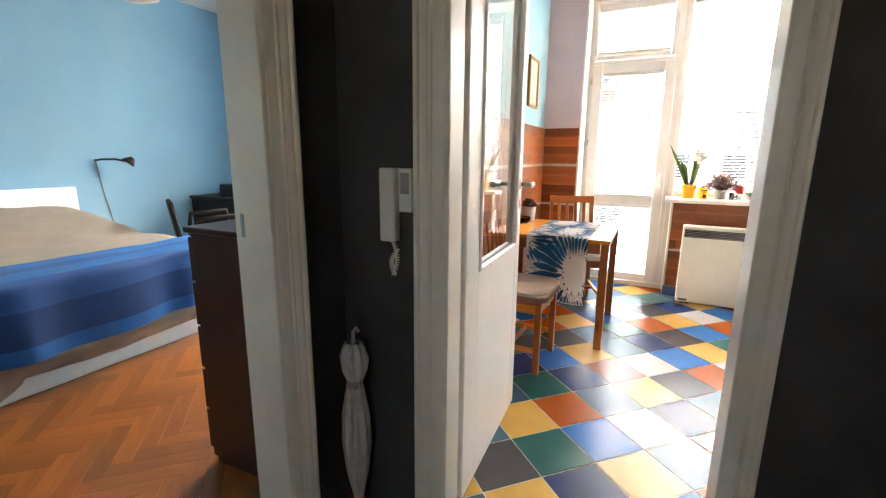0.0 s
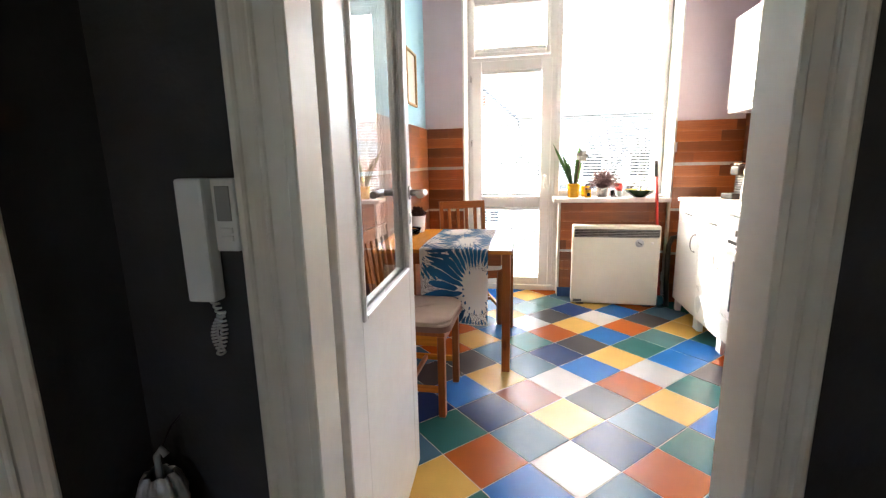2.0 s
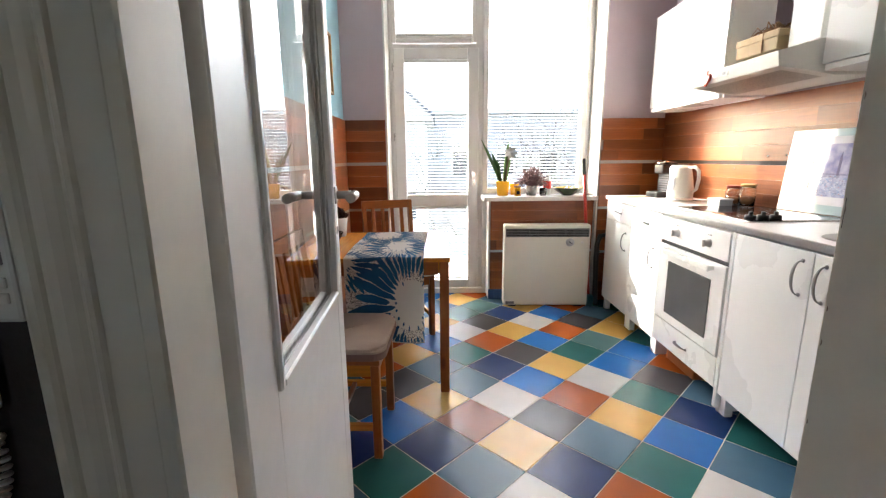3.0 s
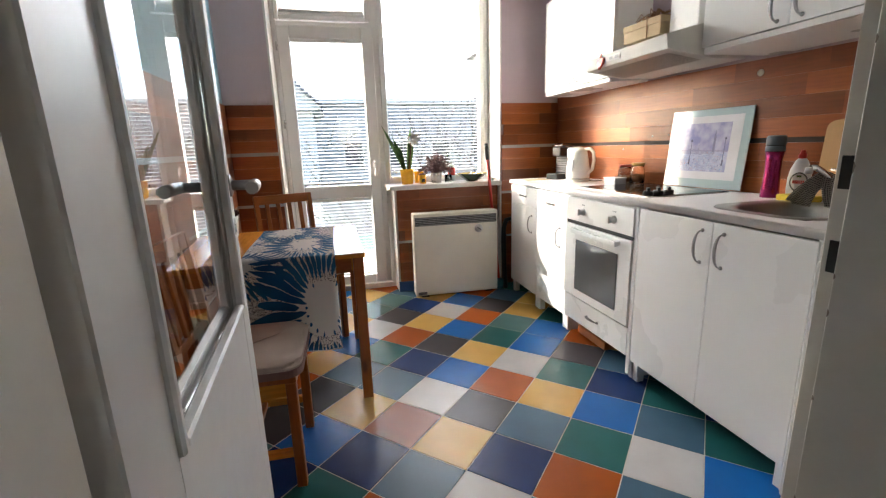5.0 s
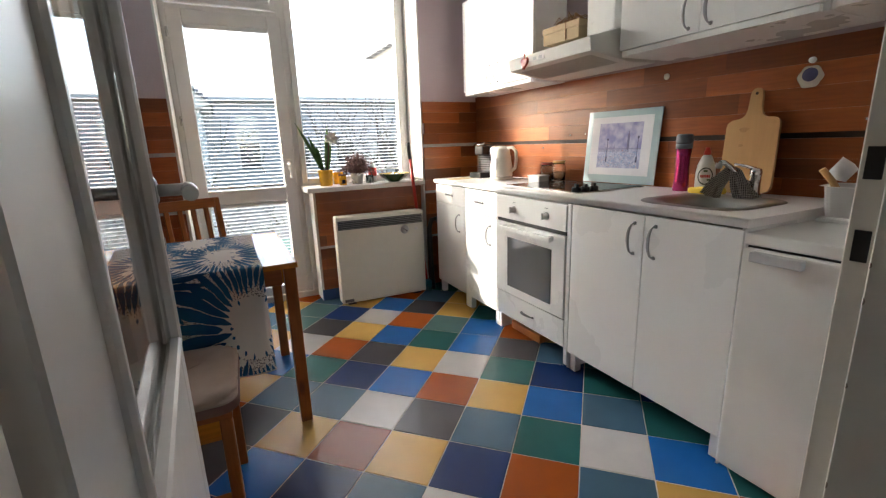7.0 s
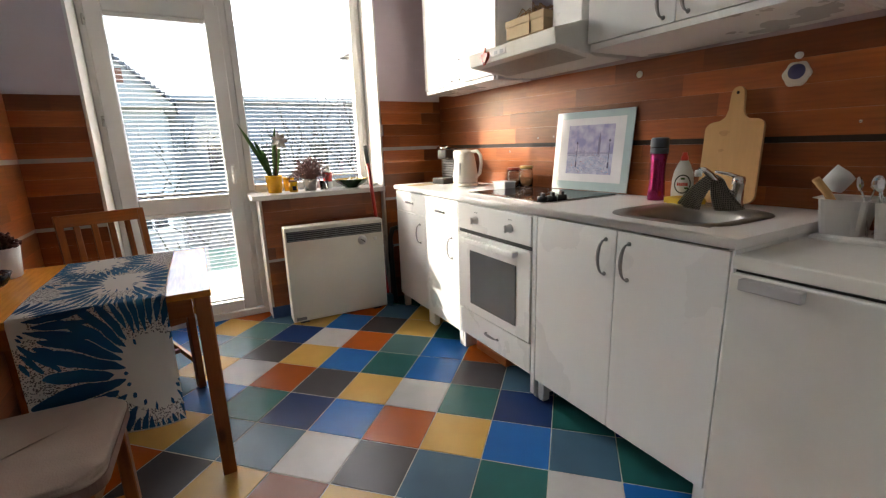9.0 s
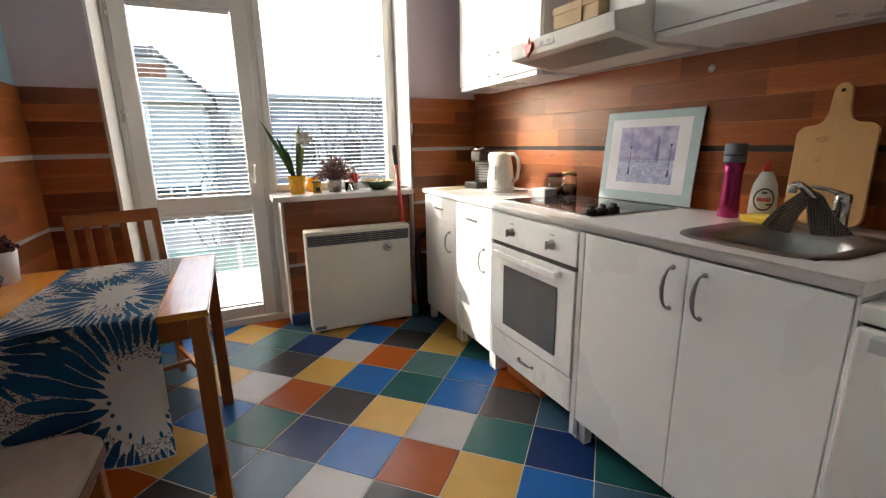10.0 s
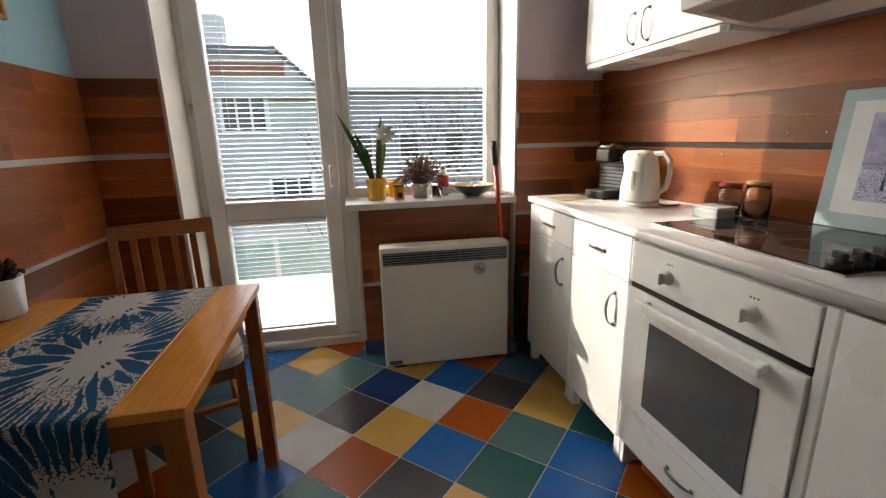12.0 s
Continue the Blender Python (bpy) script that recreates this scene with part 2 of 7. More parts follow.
TILES = {
    "W": ("white_floor_tile", (0.548, 0.533, 0.525)), "Y": ("yellow_floor_tile", (0.60, 0.37, 0.095)),
    "R": ("terracotta_floor_tile", (0.397, 0.087, 0.010)), "P": ("brick_pink_floor_tile", (0.350, 0.126, 0.068)),
    "B": ("blue_floor_tile", (0.014, 0.136, 0.447)), "N": ("navy_floor_tile", (0.010, 0.034, 0.135)),
    "S": ("steel_blue_floor_tile", (0.067, 0.142, 0.214)), "K": ("dark_grey_floor_tile", (0.069, 0.065, 0.071)),
    "T": ("teal_floor_tile", (0.022, 0.125, 0.118)), "G": ("grey_green_floor_tile", (0.090, 0.183, 0.183)),
}
M_TILE = {k: material(n, c, 0.27, second=tuple(v * 0.84 for v in c), scale=7, vary=0.09, gloss=0.20, bump=0.03, bump_scale=14, contrast=0.9)
          for k, (n, c) in TILES.items()}


for m in M_TILE.values():
    shade = m.node_tree.nodes["Principled BSDF"]
    m.node_tree.links.remove(shade.inputs["Roughness"].links[0])
    shade.inputs["Roughness"].default_value = 0.27


# ---- mesh helpers ----
def box(bm, x0, x1, y0, y1, z0, z1, bevel=0.0, segs=1, m=None):
    r = bmesh.ops.create_cube(bm, size=1.0)
    vs = r["verts"]
    bmesh.ops.scale(bm, vec=(x1 - x0, y1 - y0, z1 - z0), verts=vs)
    bmesh.ops.translate(bm, vec=((x0 + x1) / 2, (y0 + y1) / 2, (z0 + z1) / 2), verts=vs)
    if m is not None:
        bmesh.ops.transform(bm, matrix=m, verts=vs)
    if bevel:
        es = list({e for v in vs for e in v.link_edges})
        bmesh.ops.bevel(bm, geom=es, offset=bevel, segments=segs, affect="EDGES", profile=0.6)
    return bm


def prism(bm, pts, z0, z1):
    """An upright prism over a plan outline, anticlockwise."""
    lo = [bm.verts.new((x, y, z0)) for x, y in pts]
    hi = [bm.verts.new((x, y, z1)) for x, y in pts]
    k = len(pts)
    bm.faces.new(hi)
    bm.faces.new(lo[::-1])
    for i in range(k):
        bm.faces.new((lo[i], lo[(i + 1) % k], hi[(i + 1) % k], hi[i]))
    return bm


def turned(bm, prof, segs=24, m=None, closed=False):
    """A body of revolution round z from (radius, height) pairs."""
    rings = []
    for r, z in prof:
        if r < 1e-5:
            rings.append([bm.verts.new((0, 0, z))])
        else:
            rings.append([bm.verts.new((r * math.cos(2 * math.pi * i / segs), r * math.sin(2 * math.pi * i / segs), z)) for i in range(segs)])
    for a, b in zip(rings, rings[1:]):
        for i in range(segs):
            j = (i + 1) % segs
            f = [a[i % len(a)], a[j % len(a)], b[j % len(b)], b[i % len(b)]]
            f = [v for k, v in enumerate(f) if v not in f[:k]]
            if len(f) > 2:
                bm.faces.new(f)
    vs = [v for r in rings for v in r]
    if m is not None:
        bmesh.ops.transform(bm, matrix=m, verts=vs)
    for v in vs:
        for f in v.link_faces:
            f.smooth = True
    return bm


def tube(bm, pts, r, segs=8, taper=None):
    """A round rod along a line of points."""
    pts = [Vector(p) for p in pts]
    rings = []
    side = None
    for i, p in enumerate(pts):
        d = (pts[min(i + 1, len(pts) - 1)] - pts[max(i - 1, 0)]).normalized()
        if side is None:
            side = d.orthogonal().normalized()
        else:
            side = (side - d * side.dot(d)).normalized()
        up = d.cross(side)
        rad = r if taper is None else r + (taper - r) * i / (len(pts) - 1)
        rings.append([bm.verts.new(p + rad * (math.cos(2 * math.pi * k / segs) * side + math.sin(2 * math.pi * k / segs) * up)) for k in range(segs)])
    for a, b in zip(rings, rings[1:]):
        for k in range(segs):
            f = bm.faces.new((a[k], a[(k + 1) % segs], b[(k + 1) % segs], b[k]))
            f.smooth = True
    bm.faces.new(rings[0][::-1])
    bm.faces.new(rings[-1])
    return bm


def B():
    return bmesh.new()


def mesh_of(name, bm):
    bmesh.ops.recalc_face_normals(bm, faces=bm.faces)
    me = bpy.data.meshes.new(name)
    bm.to_mesh(me)
    bm.free()
    return me


def part(name, bm, mat, parent=None, label=""):
    ob = new(name, mesh_of(name, bm))
    ob.data.materials.append(mat)
    if parent is not None:
        ob.parent = parent
    if label:
        ob["label"] = label
    return ob


def thing(name, label, category, at=None, group="", kind=""):
    """An empty at the thing's base, which parents its parts."""
    ob = new(name)
    ob.empty_display_size = 0.1
    if at is not None:
        ob.matrix_basis = at
    return tagged(ob, label, category, group, kind)


def whole(name, bm, mat, label, category, at=None, group="", kind=""):
    ob = part(name, bm, mat)
    if at is not None:
        ob.matrix_basis = at
    return tagged(ob, label, category, group, kind)


def structure(name, bm, mat, label=""):
    return tagged(part(name, bm, mat), label or name.replace("_", " "), "setting", "", "structure")


def wall_box(name, mat, holes, x0, x1, y0, y1, z0, z1, along="x", label=""):
    """A straight wall with rectangular openings (a0, a1, z0, z1) along its run."""
    bm = B()
    lo, hi = (x0, x1) if along == "x" else (y0, y1)
    cuts = sorted({lo, hi, *(h[0] for h in holes), *(h[1] for h in holes)})
    for a, b in zip(cuts, cuts[1:]):
        spans = [(z0, z1)]
        for h in holes:
            if h[0] <= a + 1e-6 and h[1] >= b - 1e-6:
                nxt = []
                for s, e in spans:
                    if h[2] > s:
                        nxt.append((s, min(e, h[2])))
                    if h[3] < e:
                        nxt.append((max(s, h[3]), e))
                spans = [q for q in nxt if q[1] - q[0] > 1e-6]
        for s, e in spans:
            if along == "x":
                box(bm, a, b, y0, y1, s, e)
            else:
                box(bm, x0, x1, a, b, s, e)
    bmesh.ops.remove_doubles(bm, verts=bm.verts, dist=1e-5)
    return structure(name, bm, mat, label)


# ---- the rooms ----
CEIL = 2.86
LEFT, NORTH = -0.295, 4.80              # kitchen side wall and facade wall, inner faces
SOUTH0, SOUTH1 = 1.655, 1.785           # wall between hall and kitchen
JAMB_L, JAMB_R = 0.165, 0.905           # kitchen doorway
DOOR_TOP = 2.06
WIN_L, WIN_R, WIN_TOP = 0.030, 1.712, 2.60
HALL_W, BED_E = -0.20, -0.32            # wall between hall and bedroom, its two faces
BED_N, BED_S = 1.370, 0.56              # bedroom doorway


def wall_x(y):
    """The worktop wall runs a little askew."""
    return 2.21 + 0.095 * (NORTH - y)


# floors and ceilings
structure("floor", box(B(), HALL_W - 0.12, 3.0, -1.3, 5.3, -0.2, -0.0016), M_GROUT, "pale grouted floor bed under the coloured tiles")
structure("floor_bedroom", box(B(), -4.45, LEFT - 0.12, -0.6, 4.9, -0.2, -0.010), M_GAP, "dark bed under the parquet of the bedroom")
structure("ceiling", box(B(), -4.5, 3.0, -1.3, 5.3, CEIL, CEIL + 0.15), M_CEIL, "plain white painted ceiling")

# kitchen walls
wall_box("wall_north", M_LILAC, [(WIN_L, WIN_R, -0.2, WIN_TOP)], LEFT - 0.14, 3.0, NORTH, 5.16, -0.2, CEIL, "x", "lilac painted facade wall with a balcony door and a window")
bm = prism(B(), [(wall_x(1.5), 1.5), (3.0, 1.5), (3.0, NORTH), (wall_x(NORTH), NORTH)], -0.2, CEIL)
structure("wall_east", bm, M_LILAC, "lilac painted wall behind the worktop")
wall_box("wall_west", M_SKYBLUE, [], LEFT - 0.12, LEFT, SOUTH1 - 0.05, NORTH, -0.2, CEIL, "y", "light blue painted side wall of the kitchen")
wall_box("wall_south", M_DARK, [(JAMB_L - 0.032, JAMB_R + 0.028, -0.2, DOOR_TOP)], HALL_W - 0.06, 3.0, SOUTH0, SOUTH1 - 0.012, -0.2, CEIL, "x", "charcoal painted hall wall with the kitchen doorway")
# unseen face with an assumed white, chosen to reflect light onto the units
wall_box("wall_south_lining", M_REVEAL, [(JAMB_L - 0.032, JAMB_R + 0.028, -0.2, DOOR_TOP)], LEFT, 3.0, SOUTH1 - 0.012, SOUTH1, -0.2, CEIL, "x", "unseen kitchen face of the doorway wall, white to bounce light")
# hall walls
wall_box("wall_hall_west", M_DARK, [(BED_S, BED_N, -0.2, DOOR_TOP)], HALL_W - 0.06, HALL_W, -1.3, SOUTH0, -0.2, CEIL, "y", "charcoal painted hall wall with the bedroom doorway")
wall_box("wall_bedroom_east", M_BEDBLUE, [(BED_S, BED_N, -0.2, DOOR_TOP)], BED_E, HALL_W - 0.06, -1.3, SOUTH1 - 0.05, -0.2, CEIL, "y", "blue painted bedroom side of the hall wall")
wall_box("wall_hall_east", M_DARK, [], 1.75, 1.9, -1.3, SOUTH0, -0.2, CEIL, "y", "charcoal painted hall wall")
# its opening is made up, to let light into the hall
wall_box("wall_hall_south", M_REVEAL, [(0.60, 1.10, 1.15, 1.85)], HALL_W - 0.12, 1.9, -1.45, -1.3, -0.2, CEIL, "x", "unseen white hall end wall with an opening added for light")
# bedroom walls
structure("wall_bedroom_west", box(B(), -4.45, -4.25, -0.6, 4.95, -0.2, CEIL), M_BEDBLUE, "blue painted bedroom wall behind the bed")
wall_box("wall_bedroom_north", M_BEDBLUE, [(-2.75, -1.35, 0.95, 2.25)], -4.45, LEFT - 0.14, NORTH, 5.16, -0.2, CEIL, "x", "blue painted bedroom facade wall with a window")
structure("wall_bedroom_south", box(B(), -4.45, BED_E, -0.72, -0.6, -0.2, CEIL), M_BEDBLUE)
structure("wall_bedroom_lining", box(B(), LEFT - 0.135, LEFT - 0.12, SOUTH1 - 0.05, NORTH, -0.2, CEIL), M_BEDBLUE)

# window reveal lining and parapet
PAR_L, PAR_Y, SILL_Z = 0.842, 4.86, 0.868
structure("reveal_left", box(B(), WIN_L - 0.002, WIN_L + 0.012, NORTH - 0.003, 5.07, 0.0, WIN_TOP), M_REVEAL)
structure("reveal_right", box(B(), WIN_R - 0.012, WIN_R + 0.002, NORTH - 0.003, 5.07, 0.0, WIN_TOP), M_REVEAL)
structure("reveal_top", box(B(), WIN_L + 0.012, WIN_R - 0.012, NORTH - 0.003, 5.07, WIN_TOP - 0.012, WIN_TOP + 0.002), M_REVEAL)
bm = box(B(), PAR_L, WIN_R - 0.012, PAR_Y, 5.16, -0.2, SILL_Z - 0.035)
box(bm, 0.806, PAR_L, 5.02, 5.158, 0.046, SILL_Z - 0.036)
structure("parapet", bm, M_REVEAL, "white plastered parapet below the window")
structure("threshold", box(B(), WIN_L, PAR_L, 5.02, 5.16, -0.2, 0.045, 0.004), M_REVEAL, "low white step of the balcony door")
bm = B()
box(bm, PAR_L - 0.048, WIN_R - 0.013, NORTH - 0.012, 5.07, SILL_Z - 0.034, SILL_Z, 0.006, 2)
box(bm, WIN_R - 0.03, WIN_R + 0.05, NORTH - 0.012, NORTH - 0.003, SILL_Z - 0.034, SILL_Z, 0.003)
structure("window_sill", bm, M_PVC, "white window sill above the heater")


# ---- windows ----
def frame_bars(bm, x0, x1, z0, z1, w, y0, y1, bev=0.006):
    """Four bars round an opening whose clear size is x0..x1, z0..z1."""
    box(bm, x0 - w, x0, y0, y1, z0 - w, z1 + w, bev)
    box(bm, x1, x1 + w, y0, y1, z0 - w, z1 + w, bev)
    box(bm, x0, x1, y0 + 0.001, y1 - 0.001, z0 - w, z0, bev)
    box(bm, x0, x1, y0 + 0.001, y1 - 0.001, z1, z1 + w, bev)
    return bm


def pane(parent, x0, x1, z0, z1, y):
    p = part("pane", box(B(), x0 - 0.004, x1 + 0.004, y, y + 0.006, z0 - 0.004, z1 + 0.004), M_GLASS, parent)
    p.visible_shadow = False
    return p


def blind(label, x0, x1, z0, z1, y, tilt, pitch=0.0255, depth=0.0235):
    """A slatted blind in front of a pane: head rail, slats, bottom rail, cords."""
    b = thing("slatted_blind", label, "blind", pose((x0 + x1) / 2, y, z1), "blinds on the panes")
    w = (x1 - x0) / 2
    part("head_rail", box(B(), -w, w, -0.013, 0.013, -0.022, 0.0, 0.002), M_PVC, b)
    part("bottom_rail", box(B(), -w, w, -0.011, 0.011, z0 - z1, z0 - z1 + 0.012, 0.002), M_PVC, b)
    bm = B()
    rows = [[bm.verts.new((s * w, d * depth / 2, -0.0016 * (1 - d * d) * -1)) for d in (-1, -0.4, 0.4, 1)] for s in (-1, 1)]
    for i in range(3):
        bm.faces.new((rows[0][i], rows[1][i], rows[1][i + 1], rows[0][i + 1]))
    me = mesh_of("slat", bm)
    me.materials.append(M_SLAT)
    n = int((z1 - z0 - 0.046) / pitch) + 1
    for i in range(n):
        s = new("slat", me)
        s.parent = b
        s.matrix_basis = pose(0, 0, -0.034 - i * pitch, tilt + 2.0 * math.sin(i * 1.7), 0, 0.12 * math.sin(i * 2.3))
    for fx in (-0.72, 0.72):
        part("cord", tube(B(), [(fx * w, -0.0125, -0.02), (fx * w, -0.0125, z0 - z1 + 0.01)], 0.0013, 5), M_STRIP, b)
    return b


win = thing("window_1", "white plastic balcony door and window with slatted blinds", "window", kind="structure")
bm = B()
box(bm, WIN_L + 0.012, 0.082, 5.065, 5.135, 0.045, WIN_TOP - 0.012, 0.005)
box(bm, 0.750, 0.812, 5.065, 5.135, 0.045, WIN_TOP - 0.012, 0.005)
box(bm, 1.662, WIN_R - 0.012, 5.065, 5.135, SILL_Z, WIN_TOP - 0.012, 0.005)
box(bm, 0.082, 0.750, 5.066, 5.134, 2.045, 2.075, 0.005)
box(bm, 0.082, 0.750, 5.066, 5.134, 2.55, WIN_TOP - 0.012, 0.005)
box(bm, 0.812, 1.662, 5.066, 5.134, 2.55, WIN_TOP - 0.012, 0.005)
box(bm, 0.812, 1.662, 5.066, 5.134, SILL_Z + 0.001, SILL_Z + 0.012, 0.004)
part("window_frame", bm, M_PVC, win)
bm = frame_bars(B(), 0.165, 0.683, 0.115, 1.957, 0.088, 5.05, 5.12)
box(bm, 0.082, 0.750, 5.0505, 5.1195, 2.040, 2.073, 0.004)
box(bm, 0.165, 0.683, 5.051, 5.119, 0.772, 0.872, 0.006)
leaf = part("balcony_door_leaf", bm, M_PVC, win)
pane(leaf, 0.165, 0.683, 0.115, 0.772, 5.085)
pane(leaf, 0.165, 0.683, 0.872, 1.957, 5.085)
tr = part("transom_sash", frame_bars(B(), 0.105, 0.715, 2.118, 2.508, 0.036, 5.052, 5.12), M_PVC, win)
pane(tr, 0.105, 0.715, 2.118, 2.508, 5.085)
sash = part("window_sash", frame_bars(B(), 0.852, 1.622, 0.925, 2.500, 0.046, 5.052, 5.12), M_PVC, win)
pane(sash, 0.852, 1.622, 0.925, 2.500, 5.085)
bm = box(B(), 0.715, 0.74, 5.036, 5.052, 1.0, 1.07, 0.004)
tube(bm, [(0.728, 5.04, 1.05), (0.728, 5.008, 1.05), (0.728, 5.004, 1.035), (0.728, 5.004, 0.94)], 0.009, 10)
part("window_handle", bm, M_PVC, leaf)
bm = B()
for z in (0.5, 1.35, 1.9):
    tube(bm, [(0.072, 5.046, z - 0.03), (0.072, 5.046, z + 0.03)], 0.008, 8)
part("hinge", bm, M_STEEL, leaf)
blind("white slatted blind on the upper pane of the balcony door", 0.168, 0.680, 0.885, 1.955, 5.066, 12)
blind("white slatted blind on the lower pane of the balcony door", 0.168, 0.680, 0.125, 0.770, 5.066, -22)
blind("white slatted blind half covering the transom pane", 0.106, 0.714, 2.119, 2.507, 5.066, -44, depth=0.030)
blind("large white slatted blind on the kitchen window", 0.856, 1.618, 0.955, 2.498, 5.066, 12)

# bedroom window, only its light is seen
w2 = thing("window_2", "white framed bedroom window", "window", kind="structure")
f2 = part("window_frame", frame_bars(B(), -2.69, -1.41, 1.01, 2.19, 0.059, 5.05, 5.12), M_PVC, w2)
pane(f2, -2.69, -1.41, 1.01, 2.19, 5.085)
# unseen hall window, added as the opening for the fill lamp
w3 = thing("fill_window_hall", "unseen white framed window added to light the hall", "window", kind="structure")
f3 = part("window_frame", frame_bars(B(), 0.63, 1.07, 1.18, 1.82, 0.029, -1.40, -1.34), M_PVC, w3)
pane(f3, 0.63, 1.07, 1.18, 1.82, -1.37)


# ---- door frames ----
CASING = [(0.0, 0.002), (0.0, 0.010), (0.03, 0.013), (0.40, 0.014), (0.43, 0.018), (0.47, 0.020), (0.50, 0.018), (0.53, 0.0175), (0.58, 0.021), (0.66, 0.025), (0.74, 0.0265),
          (0.78, 0.0265), (0.80, 0.030), (0.84, 0.0335), (0.92, 0.034), (0.98, 0.031), (1.0, 0.026), (1.0, 0.002)]


def casing(bm, side, x, y, z1, w):
    """Moulded upright architrave: inner edge at x, running w to the given side, its face at y."""
    prof = CASING
    lo, hi = [], []
    for a, d in prof:
        lo.append(bm.verts.new((x + side * w * a, y - d, 0.0)))
        hi.append(bm.verts.new((x + side * w * a, y - d, z1 + w * a)))
    for i in range(len(prof)):
        k = (i + 1) % len(prof)
        bm.faces.new((lo[i], lo[k], hi[k], hi[i]))
    bm.faces.new(lo)
    bm.faces.new(hi[::-1])
    bmesh.ops.recalc_face_normals(bm, faces=bm.faces)
    return bm


def casing_top(bm, x0, x1, y, z1, w0, w1):
    """The head of the architrave, mitred into uprights of the widths w0 and w1."""
    e0 = [bm.verts.new((x0 - w0 * a, y - d, z1 + w0 * a)) for a, d in CASING]
    e1 = [bm.verts.new((x1 + w1 * a, y - d, z1 + w1 * a)) for a, d in CASING]
    for i in range(len(CASING)):
        k = (i + 1) % len(CASING)
        bm.faces.new((e0[i], e0[k], e1[k], e1[i]))
    bm.faces.new(e0)
    bm.faces.new(e1[::-1])
    bmesh.ops.recalc_face_normals(bm, faces=bm.faces)
    return bm


dk = thing("door_1", "white painted kitchen door frame with chipped gloss paint", "door frame", kind="structure")
bm = casing(B(), -1, JAMB_L, SOUTH0, DOOR_TOP, 0.088)
part("casing", bm, M_PAINT, dk)
part("casing", casing(B(), 1, JAMB_R, SOUTH0, DOOR_TOP, 0.062), M_PAINT, dk)
part("casing_head", casing_top(B(), JAMB_L, JAMB_R, SOUTH0, DOOR_TOP, 0.088, 0.062), M_PAINT, dk)
bm = B()
box(bm, JAMB_L - 0.031, JAMB_L + 0.016, SOUTH0 - 0.012, SOUTH1 - 0.045, 0.0, DOOR_TOP, 0.003)
box(bm, JAMB_L - 0.031, JAMB_L - 0.024, SOUTH1 - 0.045, SOUTH1 + 0.003, 0.0, DOOR_TOP, 0.002)
part("jamb", bm, M_PAINT, dk)
bm = B()
box(bm, JAMB_R - 0.010, JAMB_R + 0.029, SOUTH0 - 0.012, SOUTH1 - 0.027, 0.0, DOOR_TOP, 0.002)
box(bm, JAMB_R + 0.020, JAMB_R + 0.031, SOUTH1 - 0.0275, SOUTH1 + 0.009, 0.0, DOOR_TOP, 0.002)
jr = part("jamb", bm, M_PAINT, dk)
part("lock_strike", box(B(), JAMB_R + 0.0185, JAMB_R + 0.0205, SOUTH1 - 0.014, SOUTH1 + 0.003, 1.097, 1.134, 0.0005), M_BLACK, jr, "dark worn strike opening")
part("lock_strike", box(B(), JAMB_R + 0.0185, JAMB_R + 0.0205, SOUTH1 - 0.015, SOUTH1 + 0.001, 1.000, 1.038, 0.0005), M_BLACK, jr, "dark worn strike opening")
M_CHIP = material("bare_chipped_paint", (0.34, 0.29, 0.23), 0.8, second=(0.24, 0.19, 0.15), scale=60)
rng_chip = random.Random(17)
for i in range(14):
    zc, hz = 0.45 + i * 0.097 + rng_chip.uniform(-0.04, 0.04), rng_chip.uniform(0.002, 0.006)
    bm = B()
    ring = [bm.verts.new((JAMB_R - 0.0104, SOUTH1 - 0.0285 - 0.0016 * (1 + 0.5 * rng_chip.random()) * max(0.0, -math.cos(a)), zc + hz * math.sin(a) * (1 + 0.3 * rng_chip.random())))
            for a in np.linspace(math.pi / 2, 3 * math.pi / 2, 8)]
    bm.faces.new(ring)
    part("paint_chip", bm, M_CHIP, jr)
bm = B()
box(bm, JAMB_L, JAMB_R, SOUTH0 - 0.011, SOUTH1 - 0.045, DOOR_TOP - 0.016, DOOR_TOP + 0.003, 0.003)
part("jamb_head", bm, M_PAINT, dk)
part("threshold_bar", box(B(), JAMB_L + 0.017, JAMB_R - 0.017, SOUTH0 + 0.03, SOUTH0 + 0.07, -0.004, 0.006, 0.002), M_SATIN, dk)

# kitchen door leaf, standing open
LEAF_W, LEAF_T = 0.72, 0.04
lf = thing("door_2", "white painted kitchen door with a glazed upper part, standing open", "door", pose(0.178, SOUTH1 + 0.004, 0.0, 0, 0, 92.4), kind="structure")
# local: x along the leaf from the hinge, y to the far face, face seen from the room at y = 0
bm = B()
PX0, PX1, PZ0, PZ1 = 0.125, 0.645, 0.815, 1.93
box(bm, 0.0, PX0, 0.0, LEAF_T, 0.008, 2.03, 0.003)
box(bm, PX1, LEAF_W, 0.0, LEAF_T, 0.008, 2.03, 0.003)
box(bm, PX0, PX1, 0.0005, LEAF_T - 0.0005, 0.008, PZ0, 0.0)
box(bm, PX0, PX1, 0.0005, LEAF_T - 0.0005, PZ1, 2.03, 0.0)
part("leaf_frame", bm, M_DOOR, lf)
bm = B()
